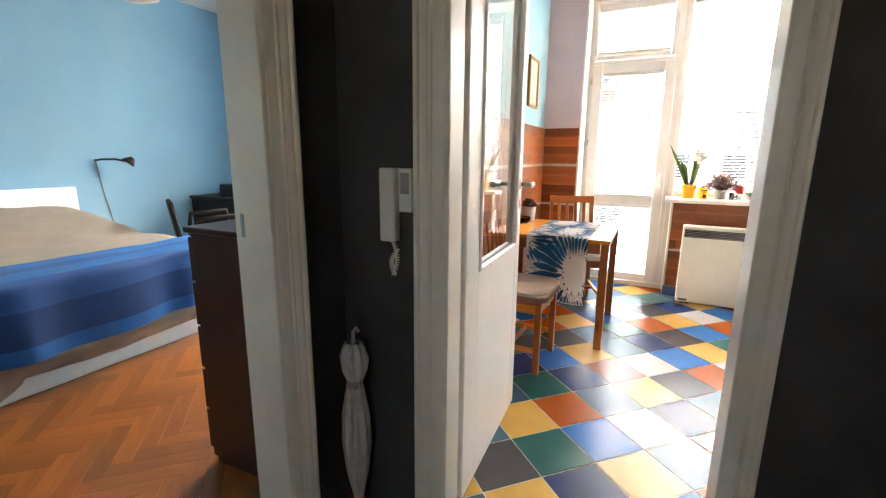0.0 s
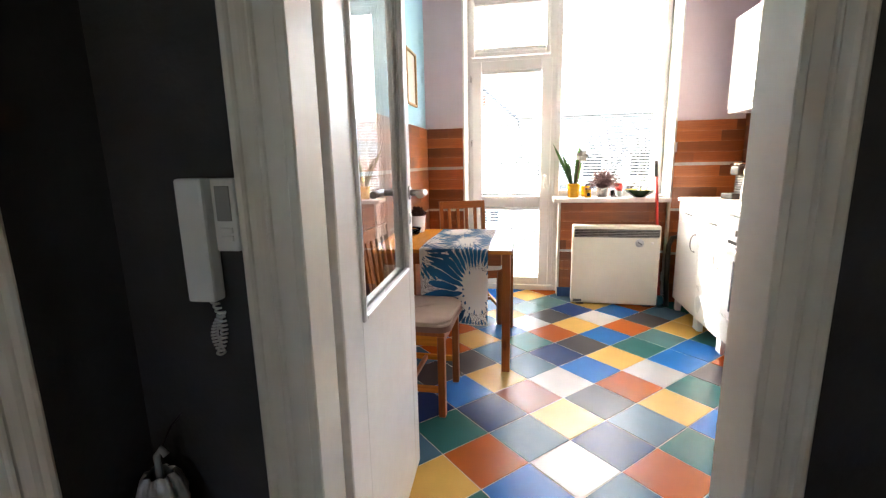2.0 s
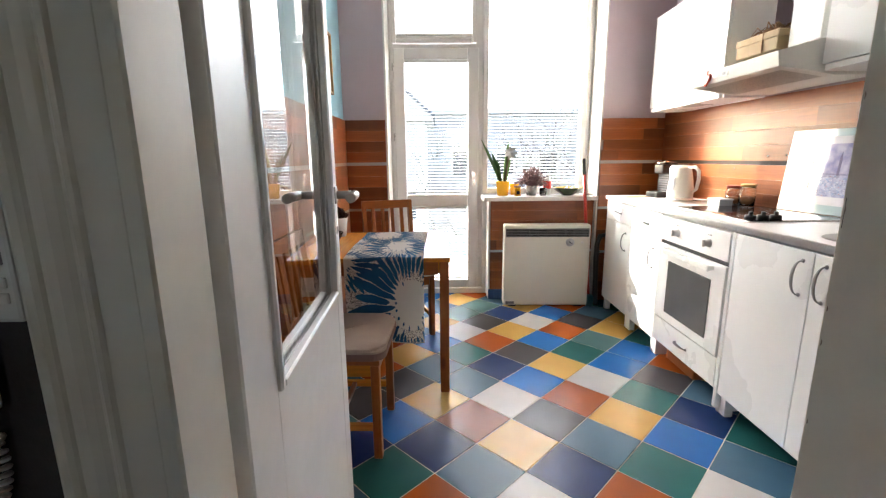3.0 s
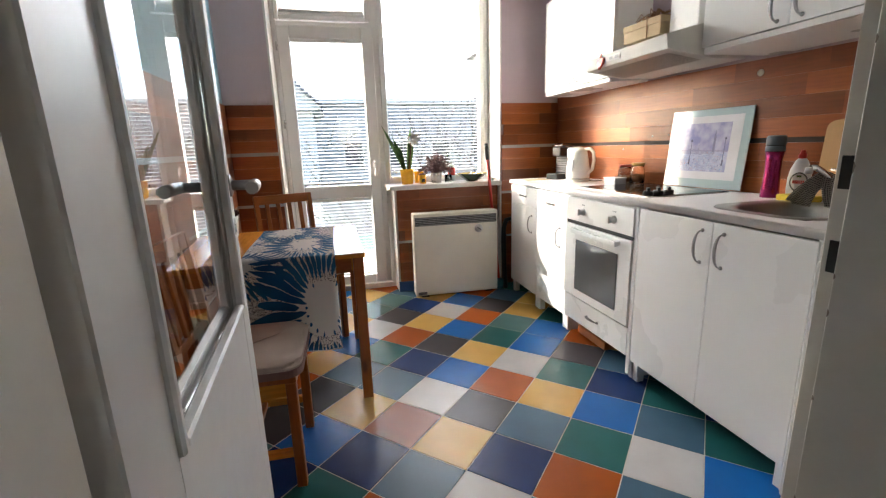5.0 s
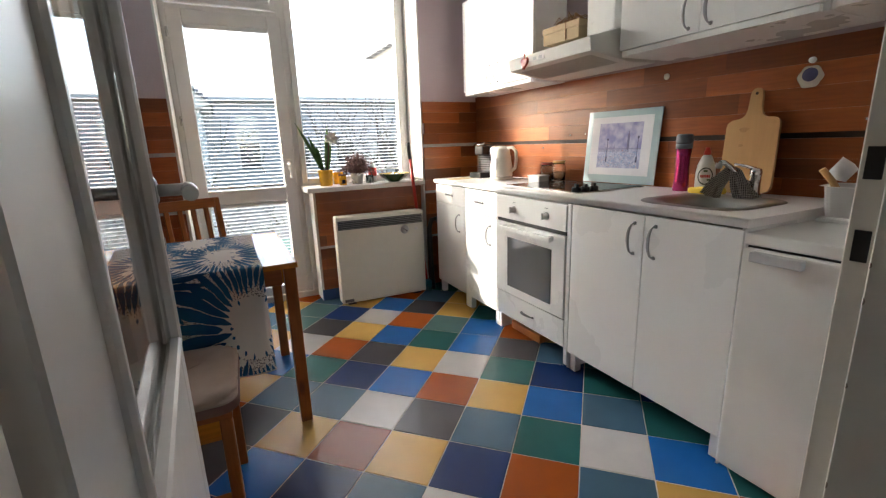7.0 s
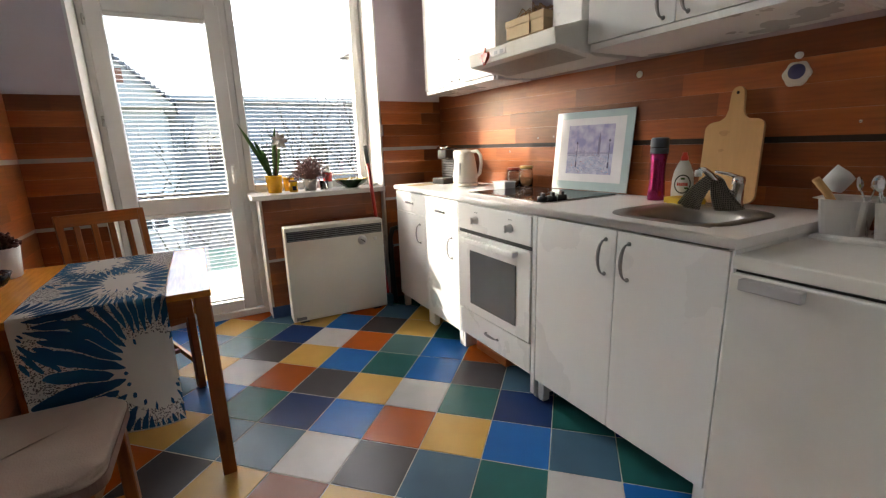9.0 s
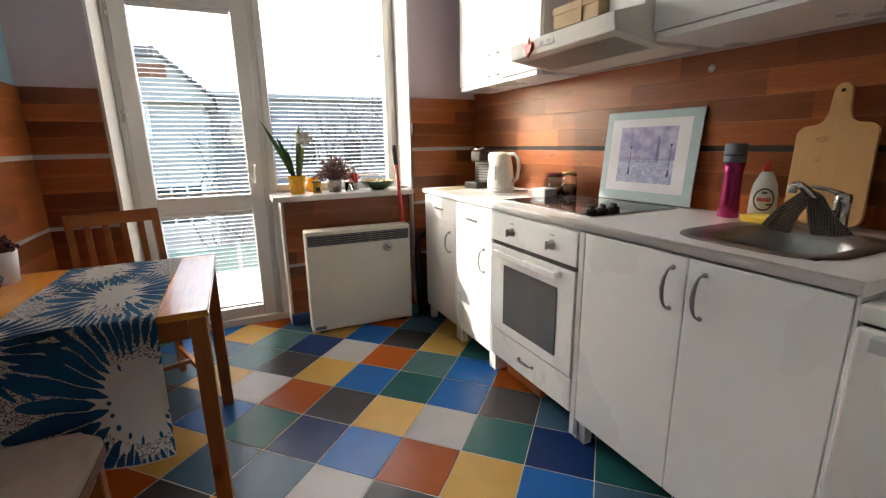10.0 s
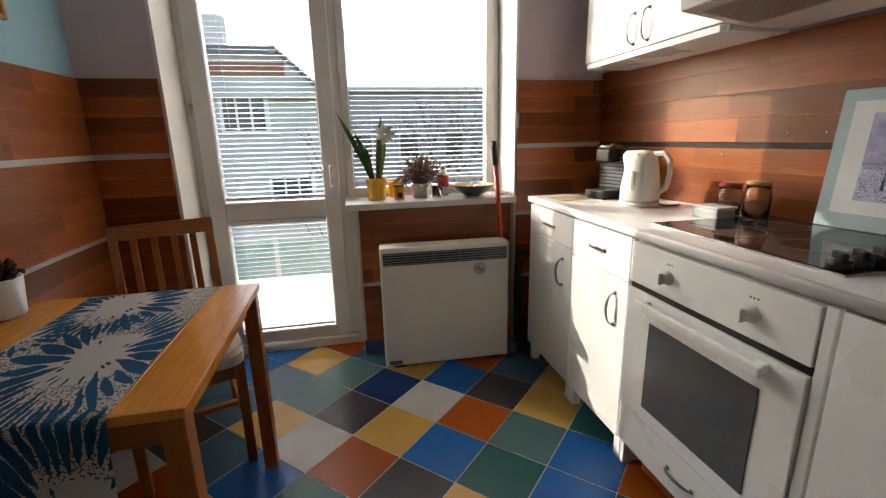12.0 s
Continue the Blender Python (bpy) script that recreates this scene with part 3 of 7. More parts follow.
for d0, d1 in ((-0.008, 0.012), (LEAF_T - 0.012, LEAF_T + 0.008)):
    box(bm, PX0, PX0 + 0.016, d0, d1, PZ0, PZ1, 0.004)
    box(bm, PX1 - 0.016, PX1, d0, d1, PZ0, PZ1, 0.004)
    box(bm, PX0 + 0.016, PX1 - 0.016, d0, d1, PZ0, PZ0 + 0.016, 0.004)
    box(bm, PX0 + 0.016, PX1 - 0.016, d0, d1, PZ1 - 0.016, PZ1, 0.004)
part("glazing_bead", bm, M_DOOR, lf)
gp = part("pane", box(B(), PX0 + 0.004, PX1 - 0.004, 0.017, 0.021, PZ0 + 0.004, PZ1 - 0.004), M_LEAFGLASS, lf, "clear door glass that mirrors the window")
gp.visible_shadow = False
for s, d in ((-1, 0.0), (1, LEAF_T)):
    bm = turned(B(), [(0.0, 0.0), (0.024, 0.0), (0.024, 0.007), (0.018, 0.010), (0.0, 0.010)], 20, pose(0.672, d, 1.088, 90 if s < 0 else -90))
    tube(bm, [(0.672, d + s * 0.008, 1.088), (0.672, d + s * 0.052, 1.088)], 0.011, 12)
    tube(bm, [(0.680, d + s * 0.056, 1.088), (0.62, d + s * 0.060, 1.088), (0.575, d + s * 0.060, 1.087)], 0.0125, 12)
    part("door_handle", bm, M_SATIN, lf, "satin steel lever handle")
    bm = turned(B(), [(0.0, 0.0), (0.019, 0.0), (0.019, 0.005), (0.0, 0.006)], 18, pose(0.672, d, 0.998, 90 if s < 0 else -90))
    box(bm, 0.6695, 0.6745, d - 0.0075, d + 0.0075, 0.985, 1.004)
    part("keyhole_plate", bm, M_SATIN, lf)
for hz in (0.28, 1.02, 1.76):
    bm = tube(B(), [(-0.006, LEAF_T + 0.004, hz - 0.05), (-0.006, LEAF_T + 0.004, hz + 0.05)], 0.007, 10)
    part("hinge", bm, M_SATIN, lf)
part("lock_plate", box(B(), LEAF_W - 0.0005, LEAF_W + 0.0015, 0.010, 0.030, 0.93, 1.13), M_SATIN, lf)

# bedroom door frame, in the hall's side wall
db = thing("door_3", "white painted bedroom door frame", "door frame", pose(HALL_W, 0, 0, 0, 0, 90), kind="structure")
# local: x along the wall (world y), face towards local -y (world +x)
part("casing", casing(B(), 1, BED_N, 0.0, DOOR_TOP, 0.088), M_PAINT, db)
part("casing", casing(B(), -1, BED_S, 0.0, DOOR_TOP, 0.088), M_PAINT, db)
part("casing_head", casing_top(B(), BED_S, BED_N, 0.0, DOOR_TOP, 0.088, 0.088), M_PAINT, db)
bm = box(B(), BED_N - 0.016, BED_N + 0.003, -0.012, 0.065, 0.0, DOOR_TOP, 0.003)
box(bm, BED_N - 0.004, BED_N + 0.003, 0.065, 0.135, 0.0, DOOR_TOP, 0.003)
jb = part("jamb", bm, M_PAINT, db)
part("jamb", box(B(), BED_S - 0.003, BED_S + 0.016, -0.012, 0.135, 0.0, DOOR_TOP, 0.003), M_PAINT, db)
part("lock_strike", box(B(), BED_N - 0.008, BED_N - 0.003, 0.100, 0.110, 0.985, 1.05, 0.001), M_SATIN, jb)
part("bed_side_casing", box(B(), BED_N - 0.001, BED_N + 0.085, 0.122, 0.140, 0.0, DOOR_TOP + 0.08, 0.004), M_PAINT, db)


# ---- kitchen units ----
UNIT_X, TOP_Z, TOP_T = 1.735, 0.889, 0.028
def bow_handle(parent, x, y, z, upright=True, size=0.105, name="handle"):
    """A leaf-shaped pewter bow, wide in its middle and pointed at its ends, standing proud of a front that faces -x."""
    bm, rings = B(), []
    for i in range(17):
        a = math.pi * i / 16
        lift, half = math.sin(a), 0.0030 + 0.0052 * math.sin(a) ** 1.5
        c = (x - 0.003 - 0.024 * lift ** 0.8, 0.010 * lift, -math.cos(a) * size / 2)
        d = Vector((-0.024 * math.cos(a), 0.0, math.sin(a) * size / 2)).normalized()
        out = Vector((d.z, 0.0, -d.x))
        rings.append([bm.verts.new(Vector(c) + half * math.cos(q) * Vector((0, 1, 0)) + 0.0030 * math.sin(q) * out) for q in np.linspace(0, 2 * math.pi, 9)[:-1]])
    for p, q in zip(rings, rings[1:]):
        for k in range(8):
            bm.faces.new((p[k], p[(k + 1) % 8], q[(k + 1) % 8], q[k])).smooth = True
    bm.faces.new(rings[0][::-1])
    bm.faces.new(rings[-1])
    for s in (-1, 1):
        turned(bm, [(0.0, 0.0), (0.008, 0.0), (0.007, 0.004), (0.0, 0.005)], 10, pose(x, 0, s * size / 2, 0, -90, 0))
    h = part(name, bm, M_PEWTER, parent, "bowed pewter handle")
    h.matrix_basis = pose(0, y, z, 0 if upright else 90)
    return h


def base_unit(label, y0, y1, fronts, end_leg=False):
    """A free-standing base unit on side panels that reach the floor. fronts: (y0, y1, z0, z1, handle) with handle (y, z, upright)."""
    u = thing("base_cabinet", label, "cabinet", pose(0, 0, 0), "white base units")
    zb = 0.105
    part("side_panel", box(B(), UNIT_X + 0.002, wall_x(y0) - 0.03, y0 + 0.0005, y0 + 0.018, zb, TOP_Z - TOP_T, 0.001), M_WHITE, u)
    part("side_panel", box(B(), UNIT_X + 0.002, wall_x(y1) - 0.03, y1 - 0.018, y1 - 0.0005, zb, TOP_Z - TOP_T, 0.001), M_WHITE, u)
    part("bottom_panel", box(B(), UNIT_X + 0.02, wall_x(y1) - 0.03, y0 + 0.018, y1 - 0.018, zb, zb + 0.018), M_WHITE, u)
    part("back_panel", box(B(), wall_x(y1) - 0.05, wall_x(y1) - 0.031, y0 + 0.018, y1 - 0.018, zb + 0.018, TOP_Z - TOP_T), M_WHITE, u)
    for yy in (y0 + 0.02, y1 - 0.02):
        for xx in (UNIT_X + 0.022, wall_x(y1) - 0.08):
            part("leg", box(B(), xx - 0.02, xx + 0.02, yy - 0.0195, yy + 0.0195, 0.0, zb + 0.002, 0.003), M_WHITE, u)
    for fy0, fy1, fz0, fz1, hd in fronts:
        name = "drawer_front" if fz1 - fz0 < 0.25 else "door"
        f = part(name, box(B(), UNIT_X - 0.018, UNIT_X, fy0 + 0.0015, fy1 - 0.0015, fz0 + 0.0015, fz1 - 0.0015, 0.0025, 2), M_WHITE, u)
        if hd:
            bow_handle(f, UNIT_X - 0.018, *hd)
    return u


base_unit("narrow white base cabinet with one drawer and one door", 4.157, 4.60,
          [(4.157, 4.60, 0.72, 0.855, (4.375, 0.785, False, 0.085)), (4.157, 4.60, 0.10, 0.72, (4.235, 0.60, True, 0.12))])
base_unit("sunlit white base cabinet with one drawer and one door", 3.765, 4.157,
          [(3.765, 4.157, 0.70, 0.855, (3.96, 0.775, False, 0.085)), (3.765, 4.157, 0.10, 0.70, (3.835, 0.58, True, 0.12))])
base_unit("white two-door base cabinet under the sink", 2.345, 3.118,
          [(2.715, 3.118, 0.10, 0.855, (2.760, 0.755, True, 0.125)), (2.345, 2.715, 0.10, 0.855, (2.664, 0.755, True, 0.125))])
part_end = whole("end_panel", box(B(), UNIT_X - 0.016, wall_x(2.36) - 0.02, 2.336, 2.3445, 0.0, TOP_Z - TOP_T, 0.002), M_WHITE,
                 "white end panel that carries the worktop", "panel")

# oven unit
ov = thing("built_in_oven", "white built-in oven with a grey glass door and a drawer below", "oven")
OY0, OY1 = 3.124, 3.76
bm = B()
box(bm, UNIT_X + 0.002, wall_x(OY0) - 0.03, OY0 + 0.0005, OY0 + 0.018, 0.0, TOP_Z - TOP_T, 0.001)
box(bm, UNIT_X + 0.002, wall_x(OY1) - 0.03, OY1 - 0.018, OY1 - 0.0005, 0.0, TOP_Z - TOP_T, 0.001)
box(bm, UNIT_X + 0.012, wall_x(OY1) - 0.05, OY0 + 0.018, OY1 - 0.018, 0.115, TOP_Z - TOP_T - 0.002)
part("body", bm, M_WHITE, ov)
part("side_strip", box(B(), UNIT_X - 0.016, UNIT_X + 0.002, OY0 + 0.001, OY0 + 0.026, 0.02, 0.855, 0.002), M_WHITE, ov)
part("control_panel", box(B(), UNIT_X - 0.020, UNIT_X + 0.011, OY0 + 0.03, OY1 - 0.004, 0.715, 0.848, 0.003, 2), M_WHITE, ov)
part("vent_slot", box(B(), UNIT_X - 0.012, UNIT_X + 0.0115, OY0 + 0.03, OY1 - 0.004, 0.694, 0.714), M_BLACK, ov)
od = part("oven_door", box(B(), UNIT_X - 0.024, UNIT_X + 0.0115, OY0 + 0.03, OY1 - 0.004, 0.265, 0.693, 0.004, 2), M_WHITE, ov)
part("oven_glass", box(B(), UNIT_X - 0.0275, UNIT_X - 0.0235, OY0 + 0.125, OY1 - 0.125, 0.315, 0.610, 0.001), M_OVEN, od, "grey oven door glass")
bm = box(B(), UNIT_X - 0.066, UNIT_X - 0.048, OY0 + 0.10, OY1 - 0.085, 0.655, 0.682, 0.005, 2)
for yy in (OY0 + 0.125, OY1 - 0.11):
    box(bm, UNIT_X - 0.05, UNIT_X - 0.022, yy - 0.013, yy + 0.013, 0.657, 0.680, 0.003)
part("oven_handle", bm, M_WHITE, od)
dr = part("oven_drawer", box(B(), UNIT_X - 0.018, UNIT_X + 0.0115, OY0 + 0.028, OY1 - 0.004, 0.112, 0.258, 0.003, 2), M_WHITE, ov)
bow_handle(dr, UNIT_X - 0.018, 3.45, 0.185, False, 0.10)
for yy in (3.58, 3.30):
    k = part("knob", turned(B(), [(0.0, 0.0), (0.021, 0.0), (0.020, 0.006), (0.016, 0.008), (0.015, 0.024), (0.0, 0.025)], 20, pose(UNIT_X - 0.020, yy, 0.775, 0, -90, 0)), M_KNOB, ov, "grey oven knob")
    part("grip", box(B(), UNIT_X - 0.055, UNIT_X - 0.040, yy - 0.003, yy + 0.003, 0.758, 0.792, 0.002), M_KNOB, k)
bm = B()
for i, yy in enumerate((3.58, 3.30)):
    for j in range(3):
        box(bm, UNIT_X - 0.0206, UNIT_X - 0.0199, yy - 0.012 + j * 0.010, yy - 0.007 + j * 0.010, 0.812, 0.817)
part("printed_mark", bm, M_GRILLE, ov)
# added block: the sun patch on the floor here is put into its colour
whole("floor_box", box(B(), UNIT_X + 0.05, UNIT_X + 0.40, 3.42, 3.70, 0.0, 0.05, 0.004), M_SUNPATCH, "orange-brown block standing in for the sunlit floor under the oven", "board")

# worktop with a hole for the sink basin
SK = (1.825, 2.19, 2.47, 2.80)
bm = B()
WF, WY0, WY1 = 1.715, 2.335, 4.632
XS, YS = [WF + 0.016, SK[0], SK[1], None], [WY0, SK[2], SK[3], WY1]
corner = {}
for a in range(4):
    for b in range(4):
        for c, z in enumerate((TOP_Z - TOP_T, TOP_Z)):
            corner[a, b, c] = bm.verts.new((XS[a] or wall_x(YS[b]), YS[b], z))
for a in range(3):
    for b in range(3):
        if (a, b) != (1, 1):
            bm.faces.new([corner[p, q, 1] for p, q in ((a, b), (a + 1, b), (a + 1, b + 1), (a, b + 1))])
            bm.faces.new([corner[p, q, 0] for p, q in ((a, b), (a, b + 1), (a + 1, b + 1), (a + 1, b))])
for p, q in [((a, 0), (a + 1, 0)) for a in range(3)] + [((a + 1, 3), (a, 3)) for a in range(3)] + [((3, b), (3, b + 1)) for b in range(3)] + \
        [((1, 1), (1, 2)), ((1, 2), (2, 2)), ((2, 2), (2, 1)), ((2, 1), (1, 1))]:
    bm.faces.new([corner[(*p, 0)], corner[(*q, 0)], corner[(*q, 1)], corner[(*p, 1)]])
for b in range(3):
    bm.faces.new([corner[0, p, c] for p, c in ((b, 0), (b + 1, 0), (b + 1, 1), (b, 1))])
wt = thing("worktop", "pale speckled laminate worktop with a rounded front edge", "worktop")
bmesh.ops.recalc_face_normals(bm, faces=bm.faces)
part("slab", bm, M_TOP, wt)
bm = B()
nose = [(WF + 0.0157, TOP_Z)] + [(WF + 0.007 - 0.0083 * math.sin(a), TOP_Z - 0.0083 + 0.0083 * math.cos(a)) for a in np.linspace(0, math.pi / 2, 7)] + \
       [(WF - 0.0013, TOP_Z - TOP_T + 0.004), (WF + 0.0005, TOP_Z - TOP_T + 0.001), (WF + 0.003, TOP_Z - TOP_T), (WF + 0.009, TOP_Z - TOP_T), (WF + 0.0157, TOP_Z - TOP_T)]
ends = [[bm.verts.new((x, y, z)) for x, z in nose] for y in (WY0, WY1)]
for i in range(12):
    bm.faces.new((ends[0][i], ends[0][i + 1], ends[1][i + 1], ends[1][i])).smooth = True
bm.faces.new((ends[0][0], ends[1][0], ends[1][12], ends[0][12]))
for e in ends:
    bm.faces.new(e)
bmesh.ops.recalc_face_normals(bm, faces=bm.faces)
part("front_edge", bm, M_TOP, wt, "rounded front edge")

# hob
hb = thing("hob", "black ceramic glass hob with three knobs set in the worktop", "hob")
HY0, HY1, HX0, HX1 = 3.195, 3.80, 1.815, 2.275
part("glass_plate", box(B(), HX0, HX1, HY0, HY1, TOP_Z + 0.001, TOP_Z + 0.007, 0.0015), M_HOB, hb)
bm = B()
box(bm, HX0 - 0.005, HX0, HY0 - 0.005, HY1 + 0.005, TOP_Z, TOP_Z + 0.005, 0.001)
box(bm, HX1, HX1 + 0.005, HY0 - 0.005, HY1 + 0.005, TOP_Z, TOP_Z + 0.005, 0.001)
box(bm, HX0, HX1, HY0 - 0.005, HY0, TOP_Z, TOP_Z + 0.005, 0.001)
box(bm, HX0, HX1, HY1, HY1 + 0.005, TOP_Z, TOP_Z + 0.005, 0.001)
part("steel_rim", bm, M_STEEL, hb)
for i in range(3):
    kx = 1.845 + i * 0.058
    k = part("knob", turned(B(), [(0.0, 0.0), (0.024, 0.0), (0.023, 0.020), (0.0, 0.021)], 20, pose(kx, 3.232, TOP_Z + 0.007)), M_BLACK, hb)
    part("grip", box(B(), -0.022, 0.022, -0.007, 0.007, 0.018, 0.036, 0.002, 1, pose(kx, 3.232, TOP_Z + 0.007, 0, 0, 60)), M_BLACK, k)
bm = B()
for cx, cy, r in ((1.95, 3.62, 0.09), (2.14, 3.62, 0.072), (2.17, 3.42, 0.09), (1.99, 3.40, 0.072)):
    a = np.linspace(0, 2 * math.pi, 41)
    i_, o_ = [], []
    for t_ in a[:-1]:
        i_.append(bm.verts.new((cx + r * math.cos(t_), cy + r * math.sin(t_), TOP_Z + 0.0074)))
        o_.append(bm.verts.new((cx + (r + 0.002) * math.cos(t_), cy + (r + 0.002) * math.sin(t_), TOP_Z + 0.0074)))
    for q in range(40):
        bm.faces.new((i_[q], o_[q], o_[(q + 1) % 40], i_[(q + 1) % 40]))
part("zone_ring", bm, M_GRILLE, hb)

# upper cabinets and hood
UX = 1.999
def upper_unit(label, y0, y1, splits, z0=1.512, z1=2.13, handles=()):
    u = thing("wall_cabinet", label, "cabinet", group="white wall units")
    part("side_panel", box(B(), UX, wall_x(y1) - 0.002, y0 + 0.0005, y0 + 0.018, z0, z1, 0.001), M_WHITE, u)
    part("side_panel", box(B(), UX, wall_x(y1) - 0.002, y1 - 0.018, y1 - 0.0005, z0, z1, 0.001), M_WHITE, u)
    part("bottom_panel", box(B(), UX - 0.018, wall_x(y1) - 0.002, y0 + 0.0185, y1 - 0.0185, z0, z0 + 0.022, 0.001), M_WHITE, u)
    part("top_panel", box(B(), UX, wall_x(y1) - 0.002, y0 + 0.018, y1 - 0.018, z1 - 0.018, z1), M_WHITE, u)
    part("back_panel", box(B(), wall_x(y1) - 0.02, wall_x(y1) - 0.003, y0 + 0.018, y1 - 0.018, z0 + 0.018, z1 - 0.018), M_WHITE, u)
    cuts = [y0, *splits, y1]
    for a, b in zip(cuts, cuts[1:]):
        d = part("door", box(B(), UX - 0.018, UX - 0.001, a + 0.0015, b - 0.0015, z0 + 0.0265, z1 - 0.002, 0.0025, 2), M_WHITE, u)
        for hy in handles:
            if a < hy < b:
                bow_handle(d, UX - 0.018, hy, z0 + 0.105, True, 0.115)
    return u


upper_unit("white two-door wall cabinet beside the window", 3.775, 4.605, [4.19], z0=1.490, handles=(4.235, 4.145))
upper_unit("white two-door wall cabinet above the sink", 2.338, 3.135, [2.750], handles=(2.795, 2.705))
upper_unit("white wall cabinet above the fridge", 1.80, 2.334, [], handles=())

hood = thing("cooker_hood", "pale enamelled cooker hood with a mesh grease filter", "cooker hood")
Y0H, Y1H = 3.142, 3.768
prof = [(1.815, 1.535), (1.805, 1.595), (1.83, 1.600), (2.06, 1.660), (2.235, 1.660), (2.235, 1.50), (2.05, 1.50)]
bm = B()
ends = [[bm.verts.new((x, y, z)) for x, z in prof] for y in (Y0H, Y1H)]
for i in range(len(prof)):
    j = (i + 1) % len(prof)
    bm.faces.new((ends[0][i], ends[0][j], ends[1][j], ends[1][i]))
bm.faces.new(ends[0])
bm.faces.new(ends[1][::-1])
bmesh.ops.bevel(bm, geom=list(bm.edges), offset=0.003, segments=1, affect="EDGES")
part("canopy", bm, M_HOOD, hood)
bm = B()
def sl(x):
    return 1.535 - 0.035 * (x - 1.815) / 0.235
vs = [bm.verts.new((x, y, sl(x) - 0.003)) for x, y in ((1.855, Y0H + 0.04), (2.03, Y0H + 0.04), (2.03, Y1H - 0.04), (1.855, Y1H - 0.04))]
bm.faces.new(vs)
bmesh.ops.solidify(bm, geom=list(bm.faces), thickness=0.004)
part("grease_filter", bm, M_MESH, hood, "perforated metal grease filter")
bm = B()
for j in range(2):
    yy = Y1H - 0.235 - j * 0.045
    box(bm, -0.004, 0.004, yy - 0.014, yy + 0.014, -0.008, 0.008, 0.002, 1, pose(1.809, 0, 1.568))
part("switch", bm, M_STRIP, hood, "small grey rocker switches")
bm = box(B(), -0.003, 0.002, Y1H - 0.31, Y1H - 0.175, -0.013, 0.013, 0.001, 1, pose(1.8095, 0, 1.568))
part("switch_plate", bm, M_PVC, hood)
part("duct_cover", box(B(), 2.03, 2.24, 3.22, 3.40, 1.658, 2.13, 0.004), M_WHITE, hood)

# fridge
fr = thing("undercounter_fridge", "small white fridge with a grey grip handle beside the worktop", "fridge")
FY0, FY1 = 1.80, 2.330
part("body", box(B(), 1.745, 2.33, FY0, FY1, 0.02, 0.806, 0.006, 2), M_FRIDGE, fr)
part("door", box(B(), 1.690, 1.742, FY0 + 0.002, FY1 - 0.002, 0.03, 0.806, 0.008, 3), M_FRIDGE, fr)
part("lid", box(B(), 1.700, 2.34, FY0 - 0.002, FY1 + 0.002, 0.814, 0.852, 0.008, 3), M_FRIDGE, fr)
part("door_seal", box(B(), 1.71, 2.32, FY0 + 0.006, FY1 - 0.006, 0.805, 0.815), M_BLACK, fr)
bm = box(B(), 1.662, 1.690, FY0 + 0.356, FY1 - 0.036, 0.772, 0.802, 0.004, 2)
part("handle", bm, M_STRIP, fr, "grey strip handle under the door edge")
for yy in (FY0 + 0.05, FY1 - 0.05):
    for xx in (1.78, 2.28):
        part("foot", turned(B(), [(0.0, 0.0), (0.018, 0.0), (0.018, 0.021), (0.0, 0.021)], 12, pose(xx, yy, 0)), M_BLACK, fr)

# heater
ht = thing("storage_heater", "cream enamelled convector heater with a dark grille under the window", "heater", pose(1.280, 4.692, 0, 0, 0, -2.0))
part("body", box(B(), -0.335, 0.335, -0.055, 0.055, 0.012, 0.662, 0.012, 3), M_HEATER, ht)
part("grille_recess", box(B(), -0.322, 0.322, -0.0575, -0.052, 0.568, 0.634, 0.001), M_BLACK, ht)
for i in range(5):
    part("grille_slat", box(B(), -0.322, 0.322, -0.0615, -0.052, 0.5735 + i * 0.0130, 0.5760 + i * 0.0130, 0.0008), M_GREYSLAT, ht)
for i in range(9):
    part("grille_bar", box(B(), -0.280 + i * 0.07 - 0.0015, -0.280 + i * 0.07 + 0.0015, -0.0605, -0.052, 0.569, 0.633), M_GRILLE, ht)
dial = part("thermostat_dial", turned(B(), [(0.0, 0.0), (0.033, 0.0), (0.032, 0.006), (0.024, 0.010), (0.022, 0.016), (0.0, 0.017)], 28, pose(0.178, -0.0545, 0.525, 90)), M_STRIP, ht, "round grey thermostat dial")
part("dial_cross", box(B(), -0.018, 0.018, -0.074, -0.069, -0.004, 0.004, 0.001, 1, pose(0.178, 0, 0.525, 0, 35)), M_GRILLE, dial)
part("switch", box(B(), 0.262, 0.282, -0.060, -0.054, 0.515, 0.535, 0.002), M_PVC, ht)
part("rating_badge", box(B(), -0.315, -0.248, -0.0575, -0.0545, 0.022, 0.044, 0.001), M_GRILLE, ht, "grey rating badge")
for xx in (-0.26, 0.26):
    part("foot", box(B(), xx - 0.03, xx + 0.03, -0.05, 0.05, 0.0, 0.013), M_BLACK, ht)


# ---- table, cloth, chairs ----
TX0, TX1, TY0, TY1, TZ = -0.285, 0.487, 3.325, 4.080, 0.712
tb = thing("dining_table", "square oiled pine dining table with visible knots", "table")
for i in range(6):
    xa = TX0 + (TX1 - TX0) * i / 6
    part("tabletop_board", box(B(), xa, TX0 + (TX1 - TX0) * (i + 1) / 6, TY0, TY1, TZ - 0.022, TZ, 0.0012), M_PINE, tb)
for yy in (TY0 + 0.035, TY1 - 0.055):
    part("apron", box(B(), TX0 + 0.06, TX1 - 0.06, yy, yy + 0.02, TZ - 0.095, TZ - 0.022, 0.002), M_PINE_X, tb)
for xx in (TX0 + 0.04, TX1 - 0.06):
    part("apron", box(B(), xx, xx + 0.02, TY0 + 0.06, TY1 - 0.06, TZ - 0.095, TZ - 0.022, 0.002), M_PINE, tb)
